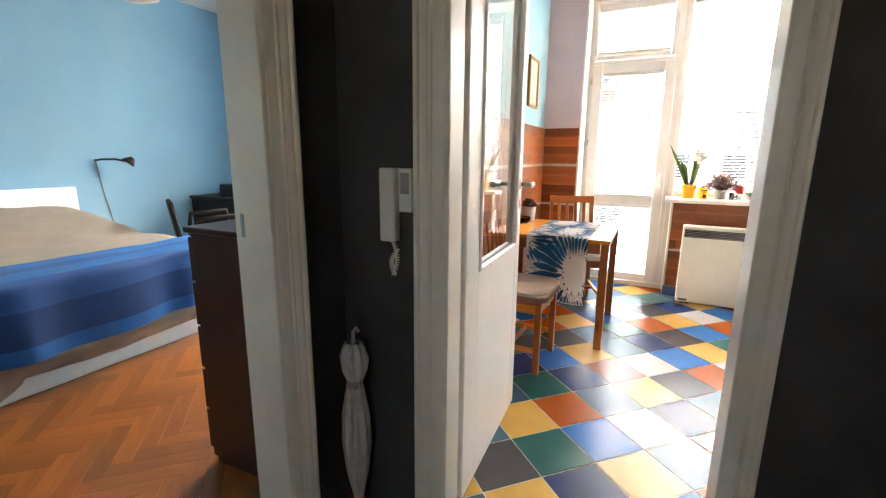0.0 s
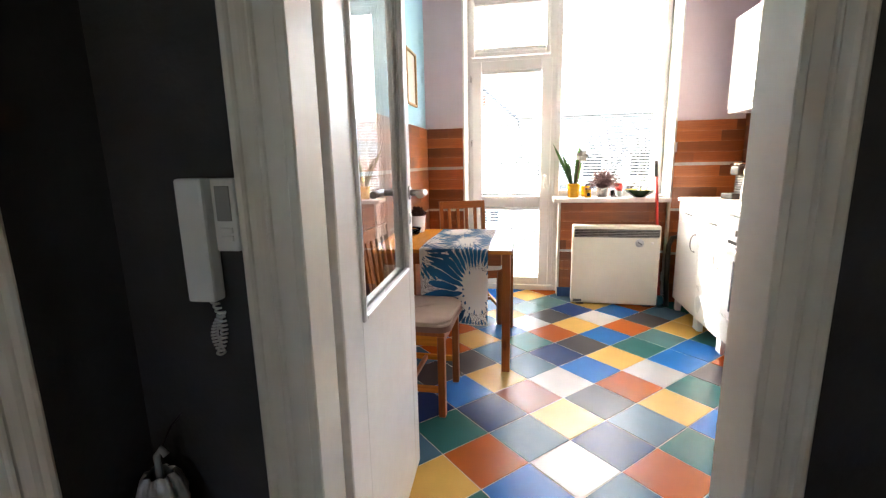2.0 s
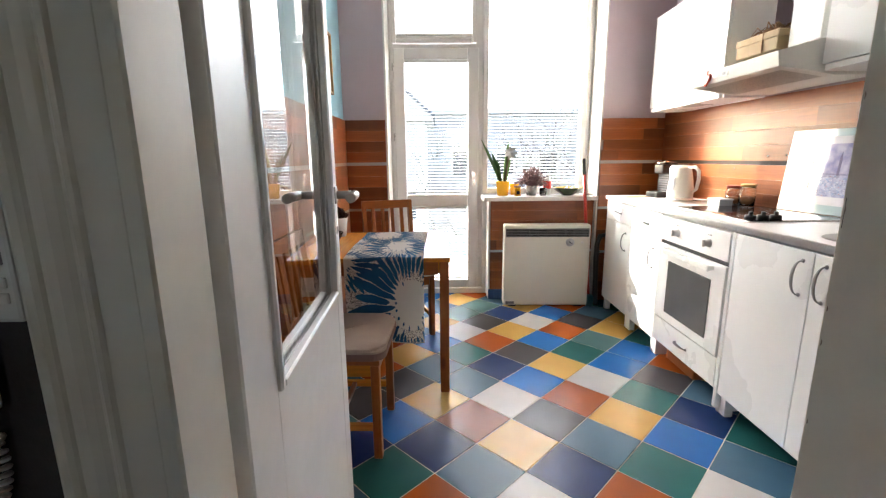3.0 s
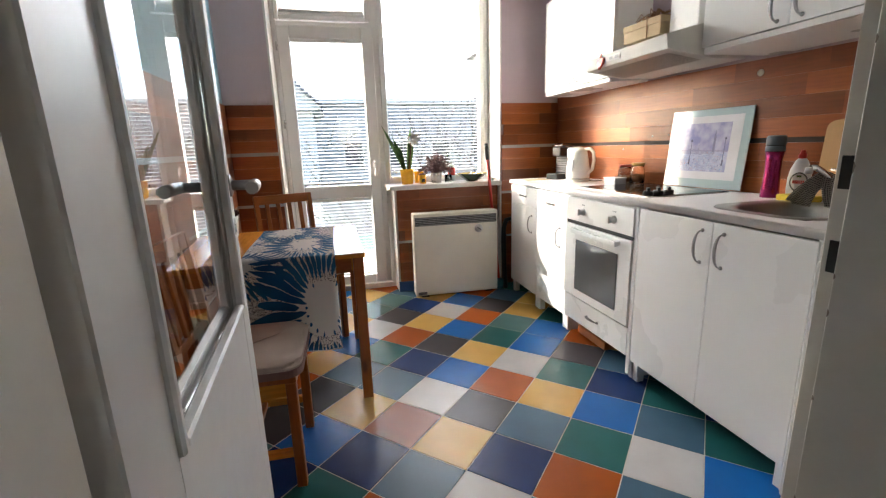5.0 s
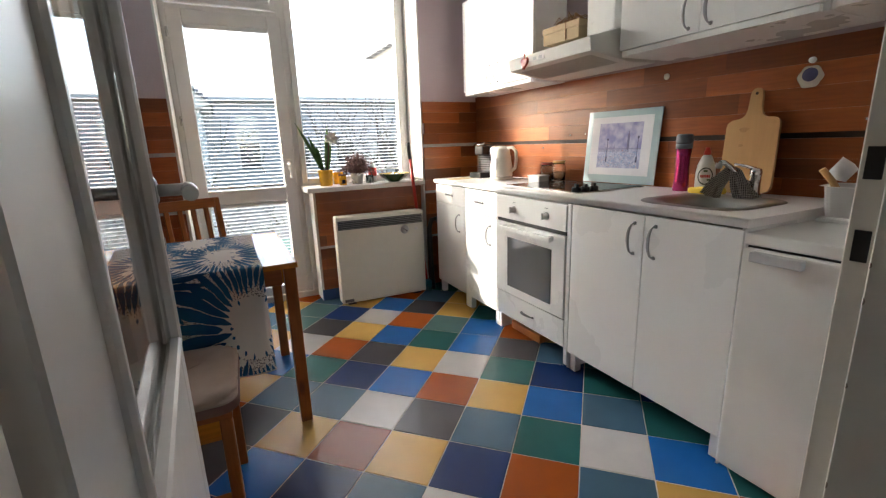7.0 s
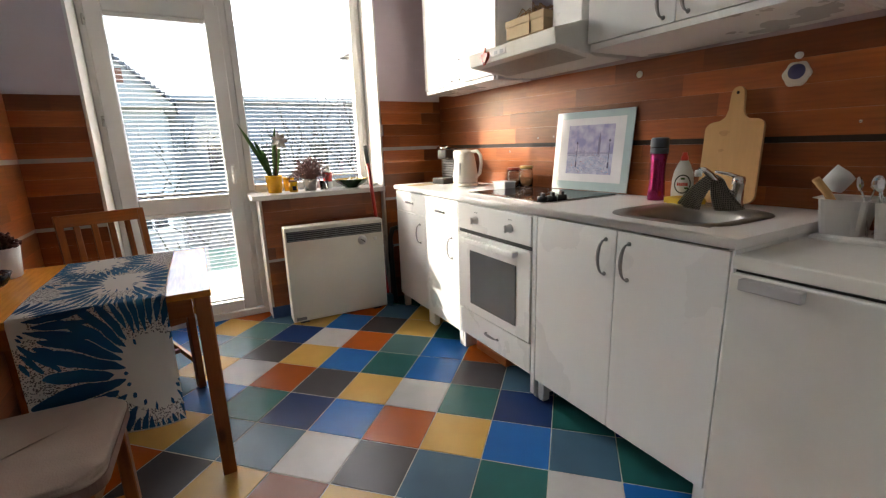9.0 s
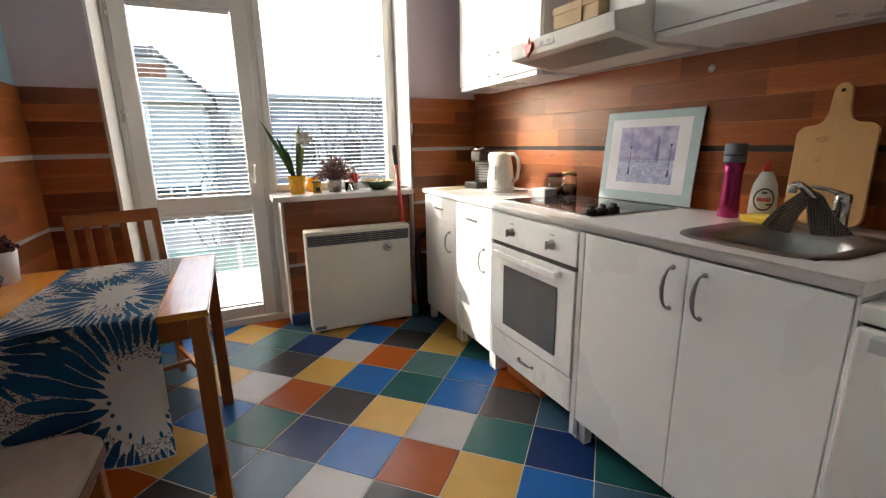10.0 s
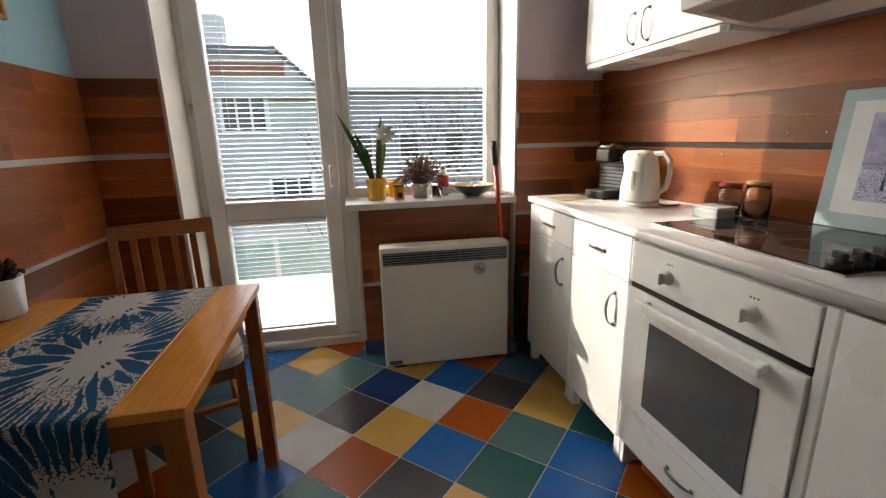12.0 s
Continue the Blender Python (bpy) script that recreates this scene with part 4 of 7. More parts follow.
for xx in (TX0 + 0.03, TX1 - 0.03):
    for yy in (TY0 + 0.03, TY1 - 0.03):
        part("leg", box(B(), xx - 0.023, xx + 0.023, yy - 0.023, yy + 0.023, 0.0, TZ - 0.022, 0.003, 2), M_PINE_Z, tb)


def runner_material():
    """White cotton printed with blue sunbursts: rays of many brush strokes round pale discs."""
    m = bpy.data.materials.new("sunburst_cotton_print")
    m.use_nodes = True
    nt = m.node_tree
    n, l = nt.nodes, nt.links
    p = n["Principled BSDF"]
    p.inputs["Roughness"].default_value = 0.9
    uv = n.new("ShaderNodeUVMap")
    warp = n.new("ShaderNodeTexNoise")
    warp.inputs["Scale"].default_value, warp.inputs["Detail"].default_value = 9.0, 3
    l.new(uv.outputs["UV"], warp.inputs["Vector"])
    wob = n.new("ShaderNodeVectorMath")
    wob.operation = "MULTIPLY_ADD"
    wob.inputs[1].default_value, wob.inputs[2].default_value = (0.030, 0.030, 0), (-0.015, -0.015, 0)
    l.new(warp.outputs["Color"], wob.inputs[0])
    add = n.new("ShaderNodeVectorMath")
    l.new(uv.outputs["UV"], add.inputs[0])
    l.new(wob.outputs["Vector"], add.inputs[1])

    def mth(op, a, b=None, c=None):
        q = n.new("ShaderNodeMath")
        q.operation = op
        for k, v in enumerate((a, b, c)):
            if v is None:
                continue
            if isinstance(v, (int, float)):
                q.inputs[k].default_value = v
            else:
                l.new(v, q.inputs[k])
        return q.outputs[0]

    total = None
    for cx, cy, inner, outer, rays, k, k2 in RUNNER_SUNS:
        sub = n.new("ShaderNodeVectorMath")
        sub.operation = "SUBTRACT"
        l.new(add.outputs["Vector"], sub.inputs[0])
        sub.inputs[1].default_value = (cx, cy, 0)
        sep = n.new("ShaderNodeSeparateXYZ")
        l.new(sub.outputs["Vector"], sep.inputs["Vector"])
        xx = mth("POWER", sep.outputs["X"], 2.0)
        r = mth("SQRT", mth("ADD", xx, mth("POWER", mth("MULTIPLY", sep.outputs["Y"], k), 2.0)))
        r_out = mth("SQRT", mth("ADD", xx, mth("POWER", mth("MULTIPLY", sep.outputs["Y"], k2), 2.0)))
        a = mth("ADD", mth("ARCTAN2", mth("MULTIPLY", sep.outputs["Y"], k), sep.outputs["X"]), math.pi)
        # each ray has its own start and reach
        wn = n.new("ShaderNodeTexWhiteNoise")
        wn.noise_dimensions = "1D"
        l.new(mth("FLOOR", mth("MULTIPLY", a, rays / (2 * math.pi))), wn.inputs["W"])
        rnd = wn.outputs["Value"]
        ray = mth("ABSOLUTE", mth("SINE", mth("MULTIPLY", a, rays / 2.0)))
        begin = mth("ADD", mth("MULTIPLY", mth("SUBTRACT", 1.0, ray), 0.030), mth("MULTIPLY_ADD", rnd, 0.040, inner))
        start = mth("GREATER_THAN", r, begin)
        reach = mth("ADD", mth("DIVIDE", r_out, outer), mth("MULTIPLY", rnd, 0.18))
        fade = n.new("ShaderNodeMapRange")
        fade.inputs["From Min"].default_value, fade.inputs["From Max"].default_value = 0.80, 1.16
        fade.inputs["To Min"].default_value, fade.inputs["To Max"].default_value = 0.13, 1.01
        l.new(reach, fade.inputs["Value"])
        body = mth("GREATER_THAN", ray, fade.outputs["Result"])
        # loose drops inside the ring, a few of the rays have one
        off = mth("SUBTRACT", r, mth("MULTIPLY_ADD", rnd, 0.030, inner - 0.026))
        drop = mth("LESS_THAN", mth("ADD", mth("MULTIPLY", mth("ABSOLUTE", off), 85.0), mth("SUBTRACT", 1.0, ray)), 0.62)
        drop = mth("MULTIPLY", drop, mth("GREATER_THAN", rnd, 0.68))
        one = mth("MAXIMUM", mth("MULTIPLY", start, body), drop)
        total = one if total is None else mth("MAXIMUM", total, one)
    # dotted grey ground between the bursts
    vor = n.new("ShaderNodeTexVoronoi")
    vor.inputs["Scale"].default_value = 190
    l.new(uv.outputs["UV"], vor.inputs["Vector"])
    big = n.new("ShaderNodeTexNoise")
    big.inputs["Scale"].default_value = 3.2
    l.new(uv.outputs["UV"], big.inputs["Vector"])
    dots = mth("MULTIPLY", mth("LESS_THAN", vor.outputs["Distance"], 0.42), mth("GREATER_THAN", big.outputs["Fac"], 0.36))
    far = None
    for cx, cy, inner, outer, rays, k, k2 in RUNNER_SUNS:
        dist = n.new("ShaderNodeVectorMath")
        dist.operation = "DISTANCE"
        l.new(uv.outputs["UV"], dist.inputs[0])
        dist.inputs[1].default_value = (cx, cy, 0)
        g = mth("GREATER_THAN", dist.outputs["Value"], inner / k)
        far = g if far is None else mth("MULTIPLY", far, g)
    dots = mth("MULTIPLY", dots, far)
    mix1 = n.new("ShaderNodeMix")
    mix1.data_type = "RGBA"
    mix1.inputs["A"].default_value, mix1.inputs["B"].default_value = (0.80, 0.78, 0.74, 1), (0.16, 0.15, 0.15, 1)
    l.new(dots, mix1.inputs["Factor"])
    blue = n.new("ShaderNodeValToRGB")
    blue.color_ramp.elements[0].color, blue.color_ramp.elements[1].color = (0.008, 0.075, 0.19, 1), (0.014, 0.16, 0.34, 1)
    blue.color_ramp.elements[0].position, blue.color_ramp.elements[1].position = 0.35, 0.62
    l.new(big.outputs["Fac"], blue.inputs["Fac"])
    mix2 = n.new("ShaderNodeMix")
    mix2.data_type = "RGBA"
    l.new(total, mix2.inputs["Factor"])
    l.new(mix1.outputs["Result"], mix2.inputs["A"])
    l.new(blue.outputs["Color"], mix2.inputs["B"])
    l.new(mix2.outputs["Result"], p.inputs["Base Color"])
    weave = n.new("ShaderNodeTexNoise")
    weave.inputs["Scale"].default_value = 420
    bp = n.new("ShaderNodeBump")
    bp.inputs["Strength"].default_value, bp.inputs["Distance"].default_value = 0.3, 0.002
    l.new(weave.outputs["Fac"], bp.inputs["Height"])
    l.new(bp.outputs["Normal"], p.inputs["Normal"])
    return m


# u across the cloth from its room side, v along it from the hanging hem, in metres
RUNNER_W, RUNNER_DROP = 0.385, 0.415
RUNNER_SUNS = [(0.068, 0.185, 0.074, 0.275, 38, 0.60, 1.04), (0.140, 0.685, 0.048, 0.165, 40, 0.38, 0.64), (0.255, 1.045, 0.058, 0.175, 38, 0.55, 0.78),
               (0.415, 0.400, 0.060, 0.205, 34, 0.8, 1.25), (0.400, 0.860, 0.040, 0.110, 30, 0.7, 0.9)]
bm = B()
uvl = bm.loops.layers.uv.new("UVMap")
NX, lens = 16, [i * 0.02 for i in range(59)]
CX1 = 0.358
grid_v = []
for v in lens:
    row = []
    for i in range(NX + 1):
        u = RUNNER_W * i / NX
        x = CX1 - u
        if v < RUNNER_DROP:
            fall = (RUNNER_DROP - v) / RUNNER_DROP
            y = TY0 - 0.006 - 0.018 * fall * (1 + math.sin(u * 15 + 0.6)) - 0.012 * fall
            z = TZ + 0.003 - (RUNNER_DROP - v)
            x += 0.018 * fall * math.sin(u * 6)
        elif v < RUNNER_DROP + 0.76:
            y = TY0 - 0.006 + (v - RUNNER_DROP)
            z = TZ + 0.0035 + 0.0015 * math.sin(u * 22 + v * 9)
            x += 0.004 * math.sin(v * 7)
        else:
            y = TY1 + 0.008
            z = TZ + 0.003 - (v - RUNNER_DROP - 0.76)
        row.append((bm.verts.new((x, y, z)), (u, v)))
    grid_v.append(row)
for a, b in zip(grid_v, grid_v[1:]):
    for i in range(NX):
        q = (a[i], a[i + 1], b[i + 1], b[i])
        f = bm.faces.new([v for v, _ in q])
        f.smooth = True
        for loop, (_, uvc) in zip(f.loops, q):
            loop[uvl].uv = uvc
HEM = [Vector(v.co) for v, _ in grid_v[0]]
bmesh.ops.solidify(bm, geom=list(bm.faces), thickness=0.002)
rn = thing("table_runner", "white cotton table runner with bold blue sunburst print", "table runner")
part("cloth", bm, runner_material(), rn)
part("hem", tube(B(), HEM, 0.0022, 6), M_CREAM, rn, "stitched white hem")


def soft_rect(x0, x1, y0, y1, r, n=6):
    pts = []
    for cx, cy, a0 in ((x1 - r, y1 - r, 0), (x0 + r, y1 - r, 90), (x0 + r, y0 + r, 180), (x1 - r, y0 + r, 270)):
        for i in range(n + 1):
            a = radians(a0 + 90 * i / n)
            pts.append((cx + r * math.cos(a), cy + r * math.sin(a)))
    return pts


def dining_chair(label, at, cushion, cushion_mat, side_mat):
    """A slatted pine chair; local +y is the way it faces, origin on the floor under the seat's middle."""
    c = thing("dining_chair", label, "chair", at, "chairs at the table")
    W, D, SH, BH = 0.38, 0.37, 0.425, 0.875
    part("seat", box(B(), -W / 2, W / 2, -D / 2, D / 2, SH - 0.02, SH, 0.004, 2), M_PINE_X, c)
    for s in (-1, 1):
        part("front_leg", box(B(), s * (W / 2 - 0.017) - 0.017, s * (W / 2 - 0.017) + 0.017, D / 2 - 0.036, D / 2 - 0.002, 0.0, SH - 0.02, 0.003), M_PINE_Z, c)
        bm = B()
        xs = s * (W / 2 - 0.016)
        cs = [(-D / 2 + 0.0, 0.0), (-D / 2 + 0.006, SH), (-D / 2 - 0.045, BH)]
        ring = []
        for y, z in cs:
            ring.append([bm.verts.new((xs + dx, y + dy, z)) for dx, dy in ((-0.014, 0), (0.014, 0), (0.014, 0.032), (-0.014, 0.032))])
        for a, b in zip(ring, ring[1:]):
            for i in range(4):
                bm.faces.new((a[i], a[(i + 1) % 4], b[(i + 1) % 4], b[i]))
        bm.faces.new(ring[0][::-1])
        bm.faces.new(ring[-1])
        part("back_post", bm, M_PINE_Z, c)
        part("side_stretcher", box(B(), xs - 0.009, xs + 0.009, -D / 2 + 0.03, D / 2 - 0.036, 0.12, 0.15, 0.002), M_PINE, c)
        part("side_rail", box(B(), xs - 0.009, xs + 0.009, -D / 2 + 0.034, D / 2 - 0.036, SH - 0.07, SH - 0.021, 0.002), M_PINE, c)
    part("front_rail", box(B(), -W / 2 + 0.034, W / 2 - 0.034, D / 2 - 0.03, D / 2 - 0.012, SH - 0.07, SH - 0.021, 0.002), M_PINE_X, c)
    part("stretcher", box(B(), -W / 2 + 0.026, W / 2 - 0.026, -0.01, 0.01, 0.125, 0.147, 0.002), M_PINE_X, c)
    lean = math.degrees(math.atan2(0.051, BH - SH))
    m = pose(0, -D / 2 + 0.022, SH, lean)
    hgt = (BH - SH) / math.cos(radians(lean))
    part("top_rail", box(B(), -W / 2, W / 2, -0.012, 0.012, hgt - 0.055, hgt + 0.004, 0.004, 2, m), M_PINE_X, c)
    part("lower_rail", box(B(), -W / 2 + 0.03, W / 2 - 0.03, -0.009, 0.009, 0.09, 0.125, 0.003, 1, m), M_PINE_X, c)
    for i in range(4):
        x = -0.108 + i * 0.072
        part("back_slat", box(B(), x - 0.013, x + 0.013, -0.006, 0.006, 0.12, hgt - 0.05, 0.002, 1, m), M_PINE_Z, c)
    if cushion:
        cu = thing("seat_cushion", "flat " + ("beige cloth seat cushion with a brown edge" if cushion == 1 else "cream cloth seat cushion"), "cushion",
                   at @ pose(0.0, 0.01, SH + 0.0005), "seat cushions")
        bm = prism(B(), soft_rect(-W / 2 - 0.004, W / 2 + 0.004, -D / 2 + 0.03, D / 2 + 0.010, 0.055), 0.026, 0.050)
        bmesh.ops.bevel(bm, geom=[e for e in bm.edges if abs(e.verts[0].co.z - e.verts[1].co.z) < 1e-6 and e.verts[0].co.z > 0.04], offset=0.014, segments=4, affect="EDGES")
        bmesh.ops.triangulate(bm, faces=[f for f in bm.faces if len(f.verts) > 8])
        bmesh.ops.subdivide_edges(bm, edges=[e for e in bm.edges if e.calc_length() > 0.08], cuts=3, use_grid_fill=False)
        for v in bm.verts:
            v.co.z += 0.010 * max(0, 1 - (v.co.x / 0.2) ** 2) * max(0, 1 - (v.co.y / 0.2) ** 2) + 0.003 * math.sin(v.co.x * 22)
        for f in bm.faces:
            f.smooth = True
        part("cover", bm, cushion_mat, cu)
        part("edge", prism(B(), soft_rect(-W / 2 - 0.006, W / 2 + 0.006, -D / 2 + 0.028, D / 2 + 0.012, 0.056), 0.0, 0.027), side_mat, cu)
    return c


dining_chair("oiled pine chair with a beige cushion beside the table", pose(0.022, 3.02, 0, 0, 0, -92), 1, M_CUSHION, M_PIPING)
dining_chair("oiled pine slat-back chair behind the table", pose(0.146, 4.242, 0, 0, 0, 200) @ Matrix.Diagonal((0.98, 1.30, 1.0, 1.0)), 2, M_CREAM, M_CREAM)


# ---- wall boarding ----
def boarding(parent_name, label, origin, turn, length, rows, mat, seed, joints, joint_mat):
    """Laminate boards on a wall: rows of strips, each strip cut into pieces; origin at the floor, local x along the wall, -y out of it."""
    rng = random.Random(seed)
    base = pose(*origin, 0, 0, turn)
    w = thing(parent_name, label, "wall boarding", base, kind="structure")
    for z0, z1 in rows:
        n = max(1, round((z1 - z0) / 0.088))
        h = (z1 - z0) / n
        for k in range(n):
            x = -rng.uniform(0, 0.5)
            while x < length:
                ln = rng.uniform(0.35, 0.72)
                a, b = max(x, 0.0), min(x + ln, length)
                if b - a > 0.02:
                    bm = box(B(), 0, b - a, -0.014, 0, 0, h - 0.0006)
                    o = part("board", bm, mat, w)
                    o.matrix_basis = pose(a, 0, z0 + k * h)
                x += ln
    for z0, z1 in joints:
        part("joint", box(B(), 0, length, -0.008, -0.001, z0, z1), joint_mat, w)
    return w


ROWS4 = [(0.0, 0.405), (0.425, 0.765), (0.785, 1.125), (1.148, 1.468)]
JOINTS = [(0.405, 0.425), (0.765, 0.785), (1.125, 1.148)]
boarding("panelling_east", "cherry laminate boarding behind the worktop", (wall_x(NORTH), NORTH, 0), math.degrees(math.atan2(-1.0, 0.095)), 3.0,
         [(0.80, 1.125), (1.148, 1.504)], M_PANEL, 3, [(1.125, 1.148)], M_GAP)
boarding("panelling_north", "cherry laminate boarding between window and corner", (WIN_R + 0.001, NORTH, 0), 0, wall_x(NORTH) - WIN_R - 0.016, ROWS4, M_PANEL, 5, JOINTS, M_STRIP)
boarding("panelling_north_west", "shaded cherry laminate boarding beside the balcony door", (LEFT + 0.015, NORTH, 0), 0, WIN_L - LEFT - 0.018, ROWS4, M_PANEL, 8, JOINTS, M_STRIP)
boarding("panelling_west", "cherry laminate boarding on the side wall by the table", (LEFT, 1.80, 0), 90, NORTH - 1.80, ROWS4, M_PANEL, 11, JOINTS, M_STRIP)
boarding("panelling_parapet", "cherry laminate boarding below the window sill", (PAR_L + 0.016, PAR_Y, 0), 0, WIN_R - PAR_L - 0.03, [(0.085, 0.405), (0.425, SILL_Z - 0.036)], M_PANEL, 13, [(0.405, 0.425)], M_STRIP)
skirt = thing("baseboard", "blue glazed skirting tiles at the foot of the parapet", "skirting", kind="structure")
for i in range(4):
    a = PAR_L + 0.002 + i * 0.212
    part("tile", box(B(), a, min(a + 0.209, WIN_R - 0.014), PAR_Y - 0.016, PAR_Y - 0.001, 0.0, 0.083, 0.002), M_TILEBASE, skirt)

# ---- floor tiles, laid diagonally ----
GRID = (0.759, 3.444)
STEP = 0.1758
KNOWN = {
    -6: "-2R -1S 0Y", -5: "-5R -4S -3Y -2B -1K 0Y 1T", -4: "-6B -5Y -4G -3N -2W -1R 0G 1B 2R", -3: "-5S -4G -3K -2Y -1B 0T 1B 2K 3S",
    -2: "-4Y -3W -2R -1K 0Y 1W 2T 3N 4T", -1: "-3B -2T -1N 0B 1R 2Y 3B 4S 5T", 0: "-3Y -2S -1S 0W 1K 2S 3T 4W 5B 6T",
    1: "-4B -3R -2K -1Y 0P 1Y 2N 3R 4S 5Y 6R", 2: "-2K -1B 0N 1S 2W 3S 4P 5K", 3: "-1N 0T 1R 2B 3Y 4B", 4: "0S 1Y 2T 3N 4W", 5: "1S 2K 3Y",
}
colour_at = {}
for j, text in KNOWN.items():
    for token in text.split():
        colour_at[(int(token[:-1]), j)] = token[-1]
TILE_MESH = {}
half = STEP * math.sqrt(2) / 2 - 0.0018
for key, mat in M_TILE.items():
    bm = box(B(), -half, half, -half, half, -0.006, 0.0, 0.0014)
    me = mesh_of("floor_tile", bm)
    me.materials.append(mat)
    TILE_MESH[key] = me
fl = bpy.data.objects["floor"]
rng = random.Random(21)
for i in range(-14, 22):
    for j in range(-12, 24):
        cx, cy = GRID[0] + STEP * (i - j), GRID[1] - STEP * (i + j + 1)
        kitchen = LEFT - 0.12 < cx < 2.5 and 1.6 < cy < 5.16
        hall = -0.25 < cx < 1.8 and -1.3 < cy <= 1.6
        if not (kitchen or hall):
            continue
        key = colour_at.get((i, j)) or rng.choice("WYRBNSKTGBSYTR")
        t = new("floor_tile", TILE_MESH[key])
        t.parent = fl
        t.matrix_basis = pose(cx, cy, rng.uniform(-0.0006, 0.0004), rng.uniform(-0.12, 0.12), rng.uniform(-0.12, 0.12), 45 + 90 * rng.randrange(4))


# ---- on and above the worktop ----
def lathe_part(name, prof, mat, parent, at=None, label="", segs=24):
    o = part(name, turned(B(), prof, segs), mat, parent, label)
    if at is not None:
        o.matrix_basis = at
    return o


# sink with tap
sk = thing("sink", "round-cornered stainless steel sink let into the worktop", "sink")
rounded = soft_rect
bm = B()
loops = []
for (x0, x1, y0, y1, r), z in (((1.795, 2.245, 2.44, 2.875, 0.13), TOP_Z + 0.001), ((1.797, 2.243, 2.442, 2.873, 0.13), TOP_Z + 0.004), ((1.84, 2.175, 2.485, 2.785, 0.09), TOP_Z + 0.003),
                               ((1.85, 2.165, 2.495, 2.775, 0.085), TOP_Z - 0.02), ((1.87, 2.145, 2.515, 2.755, 0.07), TOP_Z - 0.14), ((1.98, 2.03, 2.61, 2.66, 0.024), TOP_Z - 0.15)):
    loops.append([bm.verts.new((x, y, z)) for x, y in rounded(x0, x1, y0, y1, r)])
for a, b in zip(loops, loops[1:]):
    for i in range(len(a)):
        f = bm.faces.new((a[i], a[(i + 1) % len(a)], b[(i + 1) % len(a)], b[i]))
        f.smooth = True
bm.faces.new(loops[-1])
part("basin", bm, M_SINK, sk)
lathe_part("drain", [(0.0, 0.0), (0.034, 0.0), (0.036, 0.003), (0.028, 0.004), (0.0, 0.002)], M_CHROME, sk, pose(2.005, 2.635, TOP_Z - 0.149))

tp = thing("mixer_tap", "chrome single-lever mixer tap with a knitted scouring cloth", "tap", pose(2.235, 2.615, TOP_Z + 0.004))
lathe_part("body", [(0.0, 0.0), (0.027, 0.0), (0.026, 0.012), (0.022, 0.02), (0.021, 0.085), (0.0225, 0.088), (0.0225, 0.105), (0.020, 0.116), (0.0, 0.122)], M_CHROME, tp)
part("spout", tube(B(), [(-0.012, 0.005, 0.05), (-0.05, 0.019, 0.068), (-0.085, 0.032, 0.102), (-0.115, 0.042, 0.132), (-0.138, 0.050, 0.146), (-0.154, 0.056, 0.144)], 0.0115, 12), M_CHROME, tp)
part("aerator", turned(B(), [(0.0, 0.0), (0.0125, 0.0), (0.0125, 0.022), (0.0, 0.024)], 16, pose(-0.158, 0.058, 0.124)), M_SATIN, tp)
part("lever", tube(B(), [(0.004, -0.004, 0.112), (-0.018, 0.030, 0.126), (-0.040, 0.067, 0.134)], 0.0085, 10, 0.0055), M_CHROME, tp)

def crumpled(rx, ry, rz, seed, amp=0.25, n=3):
    bm = B()
    bmesh.ops.create_icosphere(bm, subdivisions=n, radius=1.0)
    for v in bm.verts:
        q = 1 + amp * noise.noise(v.co * 2.1 + Vector((seed, 0, 0))) + amp * 0.5 * noise.noise(v.co * 5 + Vector((0, seed, 0)))
        v.co = Vector((v.co.x * rx * q, v.co.y * ry * q, v.co.z * rz * q))
    for f in bm.faces:
        f.smooth = True
    return bm


def knitted():
    m = material("grey_knitted_scourer", (0.36, 0.33, 0.29), 0.6, second=(0.30, 0.27, 0.24), scale=30, bump=0.4, bump_scale=160)
    nt = m.node_tree
    n, l = nt.nodes, nt.links
    p = n["Principled BSDF"]
    co = n.new("ShaderNodeUVMap")
    vor = n.new("ShaderNodeTexVoronoi")
    vor.inputs["Scale"].default_value, vor.inputs["Randomness"].default_value = 150, 0.12
    l.new(co.outputs["UV"], vor.inputs["Vector"])
    r = n.new("ShaderNodeValToRGB")
    r.color_ramp.elements[0].position, r.color_ramp.elements[1].position = 0.30, 0.42
    r.color_ramp.elements[0].color = (0.09, 0.08, 0.07, 1)
    l.new(vor.outputs["Distance"], r.inputs["Fac"])
    mix = n.new("ShaderNodeMix")
    mix.data_type, mix.blend_type = "RGBA", "MULTIPLY"
    mix.inputs["Factor"].default_value = 1.0
    l.new(p.inputs["Base Color"].links[0].from_socket, mix.inputs["A"])
    l.new(r.outputs["Color"], mix.inputs["B"])
    l.new(mix.outputs["Result"], p.inputs["Base Color"])
    return m


